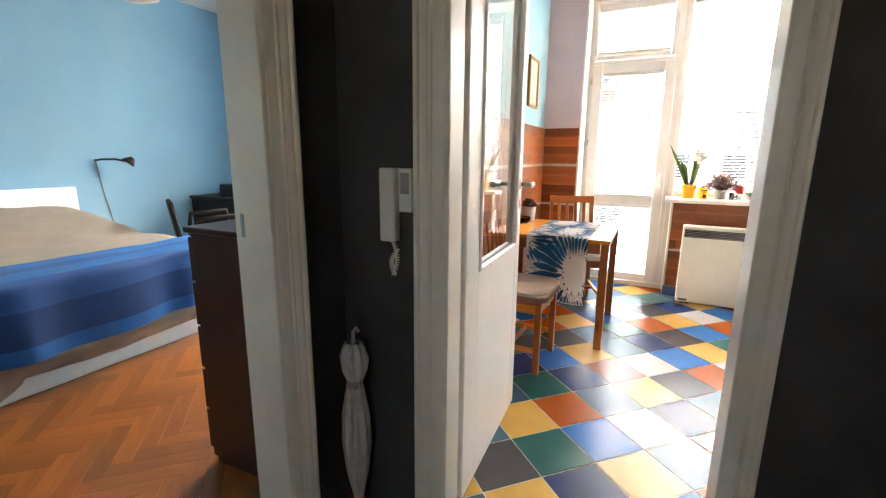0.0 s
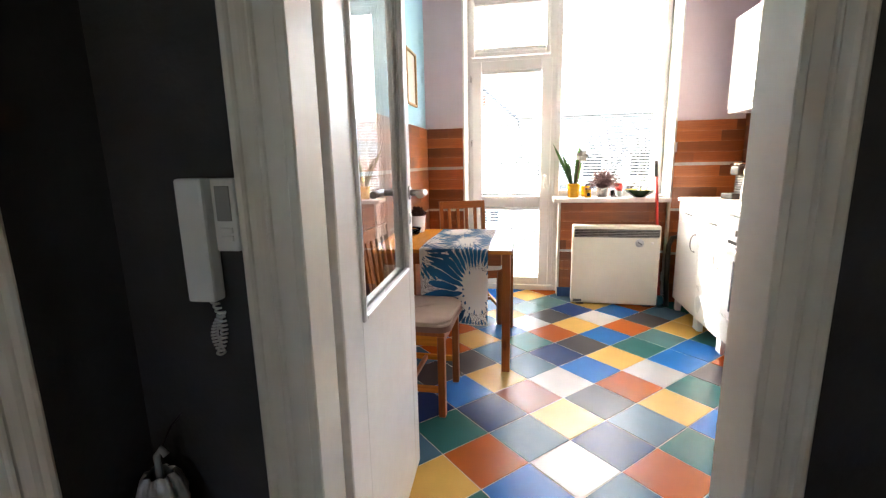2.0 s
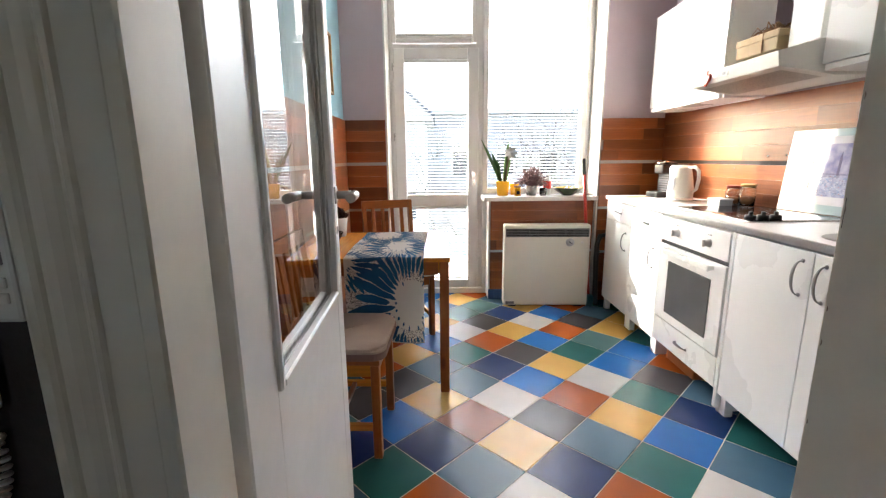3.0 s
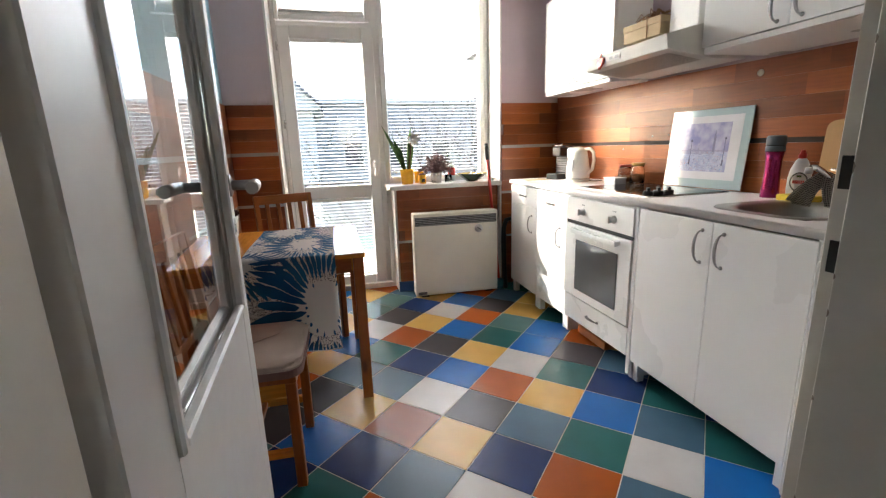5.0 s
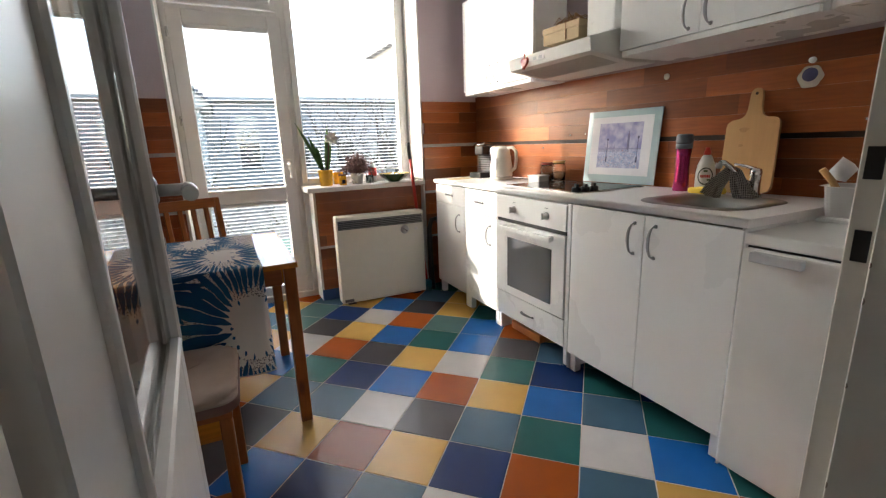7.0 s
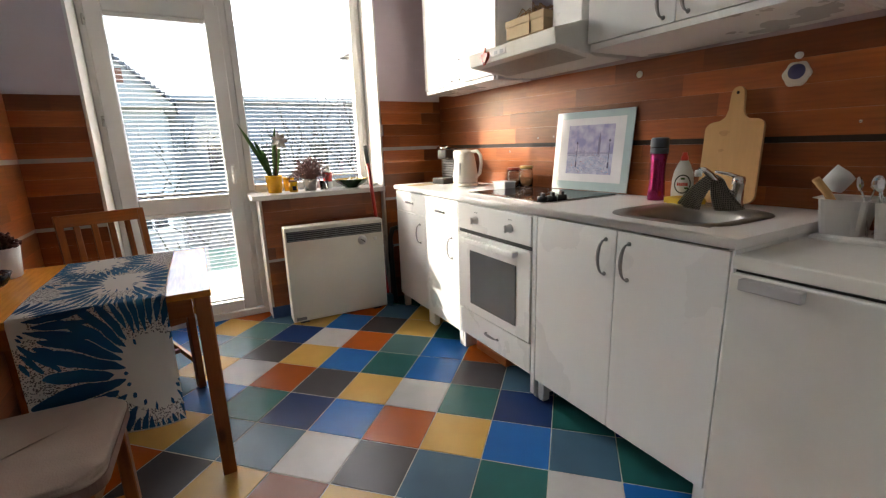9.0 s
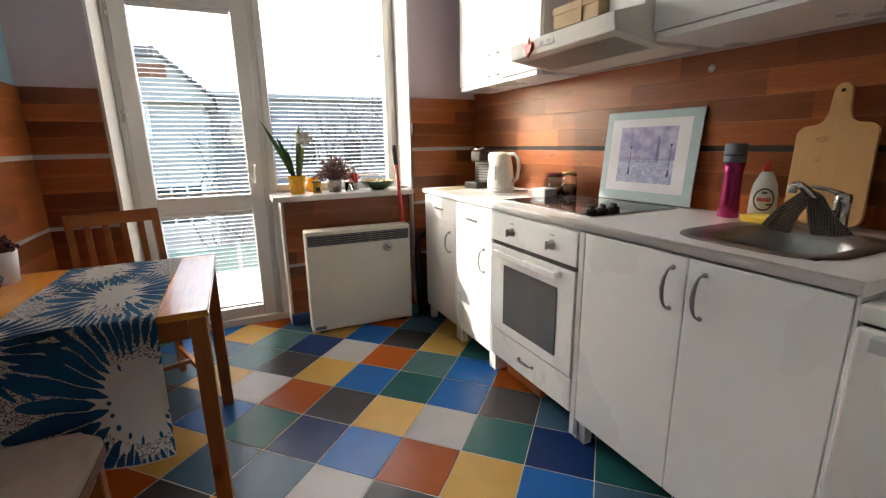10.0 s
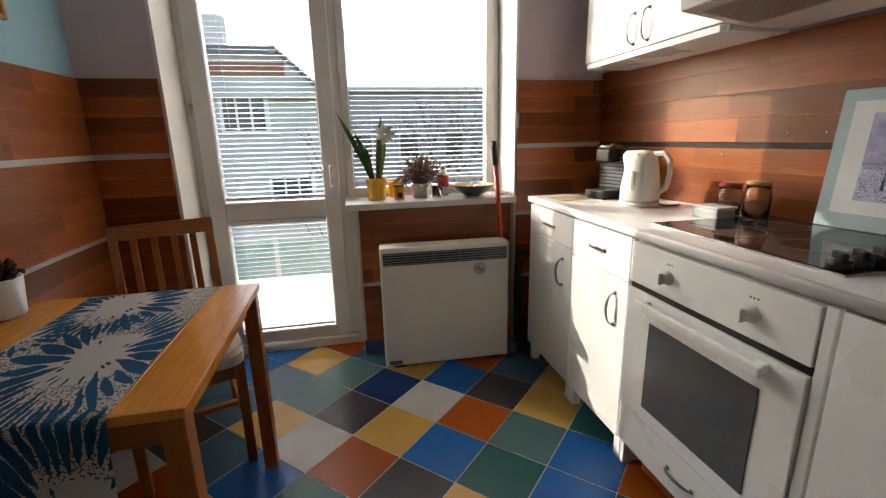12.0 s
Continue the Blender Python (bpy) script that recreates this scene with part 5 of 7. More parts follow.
def drape(top, low, wave, size, seed):
    """A hanging piece of cloth between an upper and a lower curve of three points each."""
    bm = B()
    uvl_ = bm.loops.layers.uv.new("UVMap")
    def curve(c, t):
        a, b, d = (Vector(q) for q in c)
        return a * (1 - t) ** 2 + b * 2 * t * (1 - t) + d * t * t
    rows_ = []
    for j in range(13):
        v = j / 12
        rows_.append([(bm.verts.new(curve(top, i / 20).lerp(curve(low, i / 20), v) + Vector((-1, 0.2, 0)) * (wave * v * math.sin(i * 0.75 + seed) + 0.012 * math.sin(math.pi * v))), (size[0] * i / 20 * (0.35 + 0.65 * v), size[1] * v)) for i in range(21)])
    for a, b in zip(rows_, rows_[1:]):
        for i in range(20):
            q = (a[i], a[i + 1], b[i + 1], b[i])
            f = bm.faces.new([w for w, _ in q])
            f.smooth = True
            for loop, (_, uvc) in zip(f.loops, q):
                loop[uvl_].uv = uvc
    bmesh.ops.solidify(bm, geom=list(bm.faces), thickness=0.003)
    return bm


M_SCOUR = knitted()
sc_ = thing("scouring_cloth", "grey knitted scouring cloth draped over the spout of the tap", "cloth")
part("front_flap", drape([(2.128, 2.656, 1.022), (2.150, 2.644, 1.020), (2.176, 2.632, 0.998)], [(2.112, 2.622, 0.898), (2.118, 2.575, 0.893), (2.160, 2.540, 0.905)], 0.006, (0.13, 0.12), 0.4), M_SCOUR, sc_)
part("back_flap", drape([(2.118, 2.668, 1.020), (2.140, 2.664, 1.016), (2.164, 2.654, 0.995)], [(2.070, 2.735, 0.915), (2.085, 2.712, 0.893), (2.112, 2.680, 0.892)], 0.005, (0.09, 0.12), 2.0), M_SCOUR, sc_)
part("fold", drape([(2.124, 2.670, 1.022), (2.145, 2.664, 1.021), (2.170, 2.654, 1.000)], [(2.126, 2.654, 1.025), (2.148, 2.642, 1.023), (2.174, 2.630, 1.001)], 0.0005, (0.06, 0.03), 1.0), M_SCOUR, sc_)
whole("kitchen_sponge", box(B(), -0.045, 0.045, -0.065, 0.065, 0.0, 0.026, 0.008, 2), M_SPONGE, "yellow kitchen sponge at the rim of the sink", "sponge", pose(2.235, 2.815, TOP_Z + 0.001, 0, 0, -8))

# thermos flask
fk = thing("thermos_flask", "magenta metal thermos flask with a grey cap", "flask", pose(2.262, 2.965, TOP_Z + 0.0005))
lathe_part("body", [(0.0, 0.0), (0.034, 0.0), (0.036, 0.004), (0.034, 0.05), (0.030, 0.11), (0.031, 0.16), (0.036, 0.205), (0.0, 0.206)], M_MAGENTA, fk)
lathe_part("collar", [(0.034, 0.200), (0.0365, 0.202), (0.0365, 0.222), (0.030, 0.226), (0.0, 0.226)], M_FLASKTOP, fk, None, "dark grey collar")
lathe_part("seal_ring", [(0.030, 0.2245), (0.0355, 0.2245), (0.0355, 0.229), (0.030, 0.229)], M_BLACK, fk)
lathe_part("cap", [(0.0, 0.228), (0.036, 0.228), (0.037, 0.232), (0.036, 0.262), (0.030, 0.268), (0.0, 0.269)], M_FLASKTOP, fk, None, "grey screw cap")

# dish soap bottle
ds = thing("dish_soap_bottle", "clear dish soap bottle with a red cap and printed label", "bottle", pose(2.295, 2.868, TOP_Z + 0.0005, 0, 0, -58))
bm = turned(B(), [(0.0, 0.0), (0.036, 0.0), (0.040, 0.006), (0.042, 0.04), (0.041, 0.09), (0.036, 0.125), (0.022, 0.160), (0.014, 0.172), (0.0, 0.173)], 28)
bmesh.ops.scale(bm, vec=(1.0, 0.62, 1.0), verts=bm.verts)
part("bottle", bm, M_SOAP, ds)
lathe_part("cap", [(0.0, 0.171), (0.0145, 0.171), (0.0145, 0.188), (0.010, 0.192), (0.009, 0.204), (0.0, 0.205)], M_RED, ds, None, "red pull-up cap")
bm = B()
for k, (rx, rz) in enumerate(((0.031, 0.040),)):
    ring = [bm.verts.new((rx * math.cos(a), 0.0, 0.075 + rz * math.sin(a))) for a in np.linspace(0, 2 * math.pi, 25)[:-1]]
    bm.faces.new(ring)
for v in bm.verts:
    v.co.y = -0.62 * math.sqrt(max(0.042 ** 2 - v.co.x ** 2, 0)) - 0.0012
part("label", bm, M_LABEL, ds, "oval white label")
bm = B()
def on_bottle(r_x, r_z, a):
    x_ = r_x * math.cos(a)
    return (x_, -0.62 * math.sqrt(max(0.042 ** 2 - x_ ** 2, 0)) - 0.0018, 0.075 + r_z * math.sin(a))
ang = np.linspace(0, 2 * math.pi, 33)[:-1]
r0, r1 = [bm.verts.new(on_bottle(0.0265, 0.0345, a)) for a in ang], [bm.verts.new(on_bottle(0.031, 0.040, a)) for a in ang]
for i in range(32):
    bm.faces.new((r0[i], r0[(i + 1) % 32], r1[(i + 1) % 32], r1[i]))
part("label_ring", bm, material("dark_label_ring", (0.045, 0.05, 0.04), 0.4), ds, "dark oval ring")
bm = B()
for i in range(6):
    x = -0.020 + i * 0.0068
    y = -0.62 * math.sqrt(0.042 ** 2 - x ** 2) - 0.0022
    box(bm, x, x + 0.0055, y, y + 0.001, 0.068, 0.081)
part("label_mark", bm, M_RED, ds, "red bars of lettering")
for sx, sz, rr in ((0.0, 0.098, 0.008), (0.015, 0.058, 0.007)):
    y = -0.62 * math.sqrt(0.042 ** 2 - sx ** 2) - 0.0022
    part("label_leaf", box(B(), sx - rr, sx + rr, y, y + 0.001, sz - rr / 2, sz + rr / 2), M_GREEN, ds)

# chopping board leaning on the wall
bm = B()
half_w, bh, hh = 0.103, 0.318, 0.445
shoulder = soft_rect(-half_w, half_w, 0.0, bh, 0.03)
out = shoulder[:7] + [(0.050, bh + 0.003), (0.034, bh + 0.016), (0.026, bh + 0.04), (0.023, hh - 0.024), (0.019, hh - 0.010), (0.010, hh - 0.001), (0.0, hh + 0.001), (-0.010, hh - 0.001), (-0.019, hh - 0.010),
                      (-0.023, hh - 0.024), (-0.026, bh + 0.04), (-0.034, bh + 0.016), (-0.050, bh + 0.003)] + shoulder[7:]
prism(bm, out, 0.0, 0.018)
bmesh.ops.bevel(bm, geom=[e for e in bm.edges if len(e.link_faces) == 2 and min(f.normal.length for f in e.link_faces) > 0 and abs(e.verts[0].co.z - e.verts[1].co.z) < 1e-6], offset=0.003, segments=2, affect="EDGES")
cb = thing("chopping_board", "beech chopping board with a handle leaning on the wall", "chopping board", pose(2.302, 2.690, TOP_Z + 0.0085) @ pose(0, 0, 0, 0, 0, -84.6) @ pose(0, 0, 0, 80) @ pose(0, 0, 0, 0, 0, 3))
part("board", bm, M_BOARD, cb)
M_SCORCH = wood("scorched_beech", (0.55, 0.315, 0.13), (0.48, 0.255, 0.095), axis=1, rough=0.5)
for k, (bx, by, br_) in enumerate(((-0.03, 0.272, 0.018), (-0.035, 0.205, 0.010))):
    bm = B()
    bm.faces.new([bm.verts.new((bx + br_ * (1 + 0.25 * math.sin(3 * a + k)) * math.cos(a), by + 0.6 * br_ * math.sin(a), 0.01825)) for a in np.linspace(0, 2 * math.pi, 25)[:-1]])
    part("burn_mark", bm, M_SCORCH, cb, "faint brown scorch mark")
part("hang_hole", turned(B(), [(0.0, 0.0), (0.006, 0.0), (0.006, 0.0004), (0.0, 0.0004)], 16, pose(0, hh - 0.022, 0.0182)), M_GAP, cb)

# round plaque, wall plug, screws
EW = pose(wall_x(2.553) - 0.015, 2.553, 1.362, 0, 0, math.degrees(math.atan2(-1.0, 0.095))) @ pose(0, 0, 0, 90)
pl = thing("round_plaque", "small round blue and white plaque on a wall hook", "plaque", EW)
bm = turned(B(), [(0.0, 0.0), (0.040, 0.0), (0.043, 0.004), (0.036, 0.009), (0.0, 0.010)], 24)
for v in bm.verts:
    if v.co.xy.length > 0.039:
        a = math.atan2(v.co.y, v.co.x)
        v.co.x *= 1 + 0.06 * math.cos(6 * a)
        v.co.y *= 1 + 0.06 * math.cos(6 * a)
part("dish", bm, M_CREAM, pl)
part("painted_disc", turned(B(), [(0.0, 0.0095), (0.026, 0.0095), (0.026, 0.011), (0.0, 0.0112)], 24, pose(0, 0.008, 0)), material("violet_blue_glaze", (0.06, 0.055, 0.16), 0.3), pl)
part("hook", turned(B(), [(0.0, 0.0), (0.012, 0.0), (0.011, 0.014), (0.0, 0.016)], 14, pose(0.0, 0.062, 0.0)), M_PVC, pl)
def on_wall(y, z, r, name, mat, label, cat):
    at = pose(wall_x(y) - 0.0145, y, z, 0, 0, math.degrees(math.atan2(-1.0, 0.095))) @ pose(0, 0, 0, 90)
    return whole(name, turned(B(), [(0.0, 0.0), (r, 0.0), (r * 0.92, 0.003), (0.0, 0.004)], 16), mat, label, cat, at)
on_wall(3.16, 1.444, 0.016, "wall_plug", M_CREAM, "cream blanking plug in the wall boarding", "plug")
for yy, zz in ((3.78, 1.175), (3.66, 1.18), (4.02, 1.10), (2.36, 1.19)):
    on_wall(yy, zz, 0.0055, "screw", M_CHROME, "bright screw head in the wall boarding", "screw")

# glass-framed print leaning behind the hob
PICT = pose(2.288, 3.388, TOP_Z + 0.0085) @ pose(0, 0, 0, 0, 0, -84.6) @ pose(0, 0, 0, 84.5) @ Matrix.Diagonal((0.94, 1.0, 1.0, 1.0))
pc = thing("framed_print", "river city print with a white mat behind frameless glass", "picture", PICT)
PW, PH = 0.50, 0.405
part("glass_border", box(B(), -PW / 2, PW / 2, 0, PH, 0.0, 0.006, 0.001), M_MIRROR, pc, "blue-green glass border")
part("mat", box(B(), -PW / 2 + 0.038, PW / 2 - 0.045, 0.045, PH - 0.035, 0.006, 0.0066), M_MAT, pc)
def ink(name, c, second=None, scale=40.0, contrast=0.5):
    return material(name, c, 0.03, second=second, scale=scale, contrast=contrast, gloss=0.5)
part("print_sky", box(B(), -0.155, 0.145, 0.19, 0.335, 0.0066, 0.0071), ink("city_print_sky", (0.46, 0.44, 0.56), (0.24, 0.24, 0.42), 18, 0.35), pc, "cloudy violet sky of the print")
part("print_river", box(B(), -0.155, 0.145, 0.085, 0.19, 0.0066, 0.0071), ink("city_print_river", (0.48, 0.49, 0.62), (0.30, 0.32, 0.48), 38), pc, "pale river of the print")
rng2 = random.Random(5)
bm = B()
x = -0.153
while x < 0.138:
    w_ = rng2.uniform(0.002, 0.006)
    tall_ = 0.013 if -0.11 < x < -0.02 else 0.004
    box(bm, x, min(x + w_, 0.144), 0.188, 0.193 + rng2.uniform(0.2, 1.0) * tall_, 0.0071, 0.0073)
    x += w_ + rng2.uniform(0.0, 0.0015)
for x in (-0.105, -0.085, -0.06, -0.035):
    box(bm, x - 0.0012, x + 0.0012, 0.19, 0.222, 0.0071, 0.0073)
part("print_skyline", bm, ink("city_print_skyline", (0.30, 0.29, 0.38), (0.22, 0.21, 0.33), 90, 0.9), pc, "hazy roofs and spires of the print")
bm = box(B(), 0.050, 0.064, 0.185, 0.268, 0.0072, 0.0075)
tube(bm, [(0.057, 0.268, 0.0074), (0.057, 0.276, 0.0074), (0.057, 0.298, 0.0074)], 0.006, 6, 0.0004)
bmesh.ops.scale(bm, vec=(1.0, 1.0, 0.05), space=Matrix.Translation((0, 0, -0.0074)), verts=bm.verts)
part("print_tower", bm, ink("city_print_tower", (0.20, 0.19, 0.28), (0.14, 0.13, 0.22), 90, 0.9), pc, "violet clock tower of the print")
bm = B()
for i in range(7):
    box(bm, -0.150 + i * 0.032, -0.123 + i * 0.032, 0.176, 0.186, 0.0074, 0.0076)
part("print_bridge", bm, ink("city_print_bridge", (0.36, 0.35, 0.44), (0.27, 0.27, 0.38), 90, 0.9), pc, "pale arched bridge of the print")["kind"] = "stuff"
for lx, top in ((-0.088, 0.252), (0.122, 0.262)):
    bm = box(B(), lx - 0.0016, lx + 0.0016, 0.120, top, 0.0076, 0.0078)
    box(bm, lx - 0.0045, lx + 0.0045, 0.118, 0.148, 0.0076, 0.0078)
    box(bm, lx - 0.006, lx + 0.006, top - 0.012, top - 0.003, 0.0076, 0.0078)
    part("print_lamp_post", bm, ink("city_print_post", (0.06, 0.06, 0.10), (0.09, 0.08, 0.13), 60), pc, "dark lamp post of the print")
for tone, count in (((0.66, 0.66, 0.72), 260), ((0.18, 0.19, 0.30), 220), ((0.20, 0.36, 0.60), 90), ((0.50, 0.20, 0.14), 26)):
    bm = B()
    for i in range(count):
        x, y = rng2.uniform(-0.153, 0.13), 0.088 + 0.096 * rng2.random() ** 1.2
        box(bm, x, x + rng2.uniform(0.002, 0.007), y, y + rng2.uniform(0.001, 0.0035), 0.0071, 0.0074 + 0.0002 * (count % 7))
    part("brush_stroke", bm, ink("city_print_stroke", tone), pc, "small painted strokes of the print")["kind"] = "stuff"

# jars and dish
def jar(label, at, r, h, fill, fill_mat, lid_mat):
    j = thing("storage_jar", label, "jar", at, "jars behind the hob")
    lathe_part("glass", [(0.0, 0.001), (r * 0.94, 0.001), (r, 0.006), (r, h * 0.78), (r * 0.86, h * 0.87), (r * 0.86, h), (r * 0.835, h), (r * 0.835, h * 0.868), (r * 0.972, h * 0.777), (r * 0.972, 0.005), (0.0, 0.003)], M_JAR, j).visible_shadow = False
    lathe_part("contents", [(0.0, 0.008), (r * 0.9, 0.009), (r * 0.9, fill), (r * 0.5, fill + 0.006), (0.0, fill + 0.003)], fill_mat, j)
    lathe_part("lid", [(0.0, h - 0.002), (r * 0.92, h - 0.002), (r * 0.93, h + 0.010), (r * 0.86, h + 0.013), (0.0, h + 0.012)], lid_mat, j)
    return j
M_LIDRED = material("red_jar_lid", (0.35, 0.05, 0.03), 0.35)
M_LIDGOLD = material("gold_jar_lid", (0.55, 0.36, 0.12), 0.35, metal=0.6)
jar("glass jar of coffee with a red lid", pose(2.185, 3.875, TOP_Z + 0.0005), 0.040, 0.105, 0.04, M_COFFEE, M_LIDRED)
jar("glass jar half full of coffee with a gold lid", pose(2.20, 3.775, TOP_Z + 0.0085), 0.041, 0.110, 0.045, M_COFFEE, M_LIDGOLD)
bd = thing("butter_dish", "small pale grey ribbed ceramic dish", "dish", pose(2.085, 3.835, TOP_Z + 0.0005, 0, 0, 5))
part("bowl", box(B(), -0.042, 0.042, -0.052, 0.052, 0.0, 0.038, 0.007, 2), material("grey_ceramic", (0.46, 0.47, 0.46), 0.4), bd)
part("lid", box(B(), -0.045, 0.045, -0.055, 0.055, 0.037, 0.045, 0.003, 2), material("grey_ceramic_lid", (0.50, 0.51, 0.50), 0.4), bd)

# kettle
kt = thing("electric_kettle", "ivory plastic electric kettle on its base", "kettle", pose(2.035, 4.185, TOP_Z + 0.0005, 0, 0, -60))
lathe_part("base", [(0.0, 0.0), (0.078, 0.0), (0.082, 0.006), (0.080, 0.018), (0.0, 0.020)], M_KETTLE, kt)
bm = turned(B(), [(0.0, 0.022), (0.076, 0.022), (0.080, 0.03), (0.078, 0.08), (0.068, 0.15), (0.058, 0.20), (0.054, 0.212), (0.035, 0.228), (0.0, 0.232)], 28)
for v in bm.verts:
    if v.co.z > 0.15 and v.co.x < -0.03:
        v.co.x -= 0.025 * (v.co.z - 0.15) / 0.06
part("jug", bm, M_KETTLE, kt)
part("handle", tube(B(), [(0.045, 0, 0.215), (0.085, 0, 0.220), (0.110, 0, 0.195), (0.115, 0, 0.14), (0.105, 0, 0.08), (0.075, 0, 0.055)], 0.011, 10), M_KETTLE, kt)
part("water_gauge", box(B(), -0.006, 0.006, -0.0795, -0.070, 0.07, 0.15, 0.002), M_STRIP, kt, "grey water gauge")
part("flex", tube(B(), [(0.08, 0.02, 0.008), (0.10, 0.03, 0.0035), (0.125, 0.06, 0.0035), (0.13, 0.10, 0.0035)], 0.0035, 6), M_BLACK, kt)

# capsule coffee machine
M_RIB = material("dark_grey_ribbed_plastic", (0.16, 0.16, 0.165), 0.4)
cm = thing("coffee_machine", "black and grey capsule coffee machine with a drip tray", "coffee machine", pose(2.085, 4.455, TOP_Z + 0.0005, 0, 0, 12) @ Matrix.Diagonal((1.0, 1.30, 1.08, 1.0)))
part("body", box(B(), -0.02, 0.11, -0.055, 0.055, 0.03, 0.215, 0.012, 3), M_BLACK, cm)
for i in range(9):
    part("rib", box(B(), -0.022, 0.10, -0.0585, 0.0585, 0.045 + i * 0.0155, 0.056 + i * 0.0155, 0.002), M_RIB, cm)
part("head", box(B(), -0.085, 0.0, -0.035, 0.035, 0.155, 0.215, 0.012, 3), M_BLACK, cm)
part("lever", tube(B(), [(0.03, 0.03, 0.218), (-0.06, 0.03, 0.235), (-0.085, 0.03, 0.225), (-0.085, -0.03, 0.225), (-0.06, -0.03, 0.235), (0.03, -0.03, 0.218)], 0.006, 8), M_CHROME, cm)
part("drip_tray", box(B(), -0.125, 0.0, -0.045, 0.045, 0.0, 0.038, 0.006, 2), M_BLACK, cm)
whole("paper_leaflet", box(B(), -0.09, 0.09, -0.06, 0.06, 0.0, 0.002), M_CARDBOX, "thin paper leaflet lying on the worktop", "paper", pose(1.86, 4.47, TOP_Z + 0.0005, 0, 0, 12))

# heart and box on the hood
bm = B()
hp = []
for i in range(28):
    a = 2 * math.pi * i / 28
    hp.append((0.0021 * 16 * math.sin(a) ** 3, 0.0021 * (13 * math.cos(a) - 5 * math.cos(2 * a) - 2 * math.cos(3 * a) - math.cos(4 * a))))
prism(bm, hp[::-1], 0.0, 0.012)
bmesh.ops.bevel(bm, geom=[e for e in bm.edges if e.verts[0].co.z > 0.011 and e.verts[1].co.z > 0.011], offset=0.006, segments=2, affect="EDGES")
whole("heart_magnet", bm, M_HEART, "glossy orange-red heart magnet on the cooker hood", "magnet", pose(1.8085, 3.615, 1.560, 0, 0, -90) @ pose(0, 0, 0, 84))
gb = thing("gift_box", "cream cardboard gift box tied with brown raffia", "box", pose(2.065, 3.56, 1.6625, 0, 0, 4))
part("box", box(B(), -0.075, 0.075, -0.13, 0.13, 0.0, 0.07, 0.003), M_CARDBOX, gb)
part("lid", box(B(), -0.079, 0.079, -0.134, 0.134, 0.055, 0.088, 0.003), M_CARDBOX, gb)
bm = B()
for i in range(80):
    a, r = rng2.uniform(0, 6.28), rng2.uniform(0.03, 0.13)
    p0 = (rng2.uniform(-0.03, 0.03), rng2.uniform(-0.06, 0.04), 0.09)
    tube(bm, [p0, (p0[0] + 0.4 * r * math.cos(a), p0[1] + 0.5 * r * math.sin(a), 0.115 + 0.02 * math.sin(i)), (p0[0] + 0.5 * r * math.cos(a), p0[1] + r * math.sin(a), 0.10)], 0.0025, 5)
box(bm, -0.0805, 0.0805, -0.046, -0.042, -0.0, 0.0895)
part("raffia_bow", bm, M_RAFFIA, gb, "tangled brown raffia bow")

# draining rack on the fridge
rk = thing("draining_rack", "white plastic draining rack with cutlery compartments", "draining rack", pose(2.165, 2.138, 0.8525, 0, 0, 4))
part("tray", box(B(), -0.10, 0.10, -0.22, 0.18, 0.0, 0.012, 0.004, 2), M_PVC, rk)
for y0_, y1_ in ((0.07, 0.185), (-0.20, 0.06)):
    bm = B()
    lo = [bm.verts.new((x, y, 0.012)) for x, y in rounded(-0.055, 0.055, y0_ + 0.01, y1_ - 0.01, 0.02, 3)]
    hi = [bm.verts.new((x, y, 0.115)) for x, y in rounded(-0.072, 0.072, y0_, y1_, 0.025, 3)]
    rim = [bm.verts.new((x, y, 0.118)) for x, y in rounded(-0.085, 0.085, y0_ - 0.008, y1_ + 0.012, 0.03, 3)]
    for i in range(len(lo)):
        j = (i + 1) % len(lo)
        bm.faces.new((lo[i], lo[j], hi[j], hi[i]))
        bm.faces.new((hi[i], hi[j], rim[j], rim[i]))
    bmesh.ops.solidify(bm, geom=list(bm.faces), thickness=0.003)
    part("compartment", bm, M_PVC, rk)
whole("coffee_cup", turned(B(), [(0.0, 0.0), (0.026, 0.0), (0.034, 0.02), (0.037, 0.06), (0.034, 0.06), (0.030, 0.02), (0.0, 0.006)], 22), M_LABEL, "white cup leaning upside down in the rack", "cup", pose(2.195, 2.285, 1.000, -58, 0, 20))
whole("wooden_brush", tube(B(), [(2.145, 2.265, 0.90), (2.115, 2.305, 0.985), (2.095, 2.33, 1.025)], 0.011, 8), M_BOARD, "wooden dish brush standing in the rack", "brush")
for i in range(7):
    bm = tube(B(), [(0, 0, 0), (0, 0, 0.13), (0.004, 0, 0.15)], 0.0028, 6)
    bmesh.ops.create_uvsphere(bm, u_segments=10, v_segments=6, radius=1.0, matrix=pose(0.006, 0, 0.172) @ Matrix.Diagonal((0.005, 0.013, 0.022, 1)))
    whole("spoon", bm, M_CHROME, "steel spoon standing in the rack", "cutlery", pose(2.16 + 0.025 * math.sin(i * 2.1), 2.225 - 0.012 * i, 0.846, 14 * math.sin(i * 1.7), 12 * math.cos(i * 2.9), 40 * i), "cutlery in the rack")
whole("green_cloth", crumpled(0.05, 0.09, 0.045, 11.0, 0.35), material("lime_green_cloth", (0.35, 0.45, 0.02), 0.9, bump=0.4), "bright green cloth on the draining rack", "cloth", pose(2.215, 1.99, 1.0, 0, 10, 0))

# ---- on the window sill ----
SZ = SILL_Z + 0.0005
fp = thing("flower_pot", "yellow glazed pot with a white amaryllis in bloom", "potted plant", pose(0.965, 4.935, SZ))
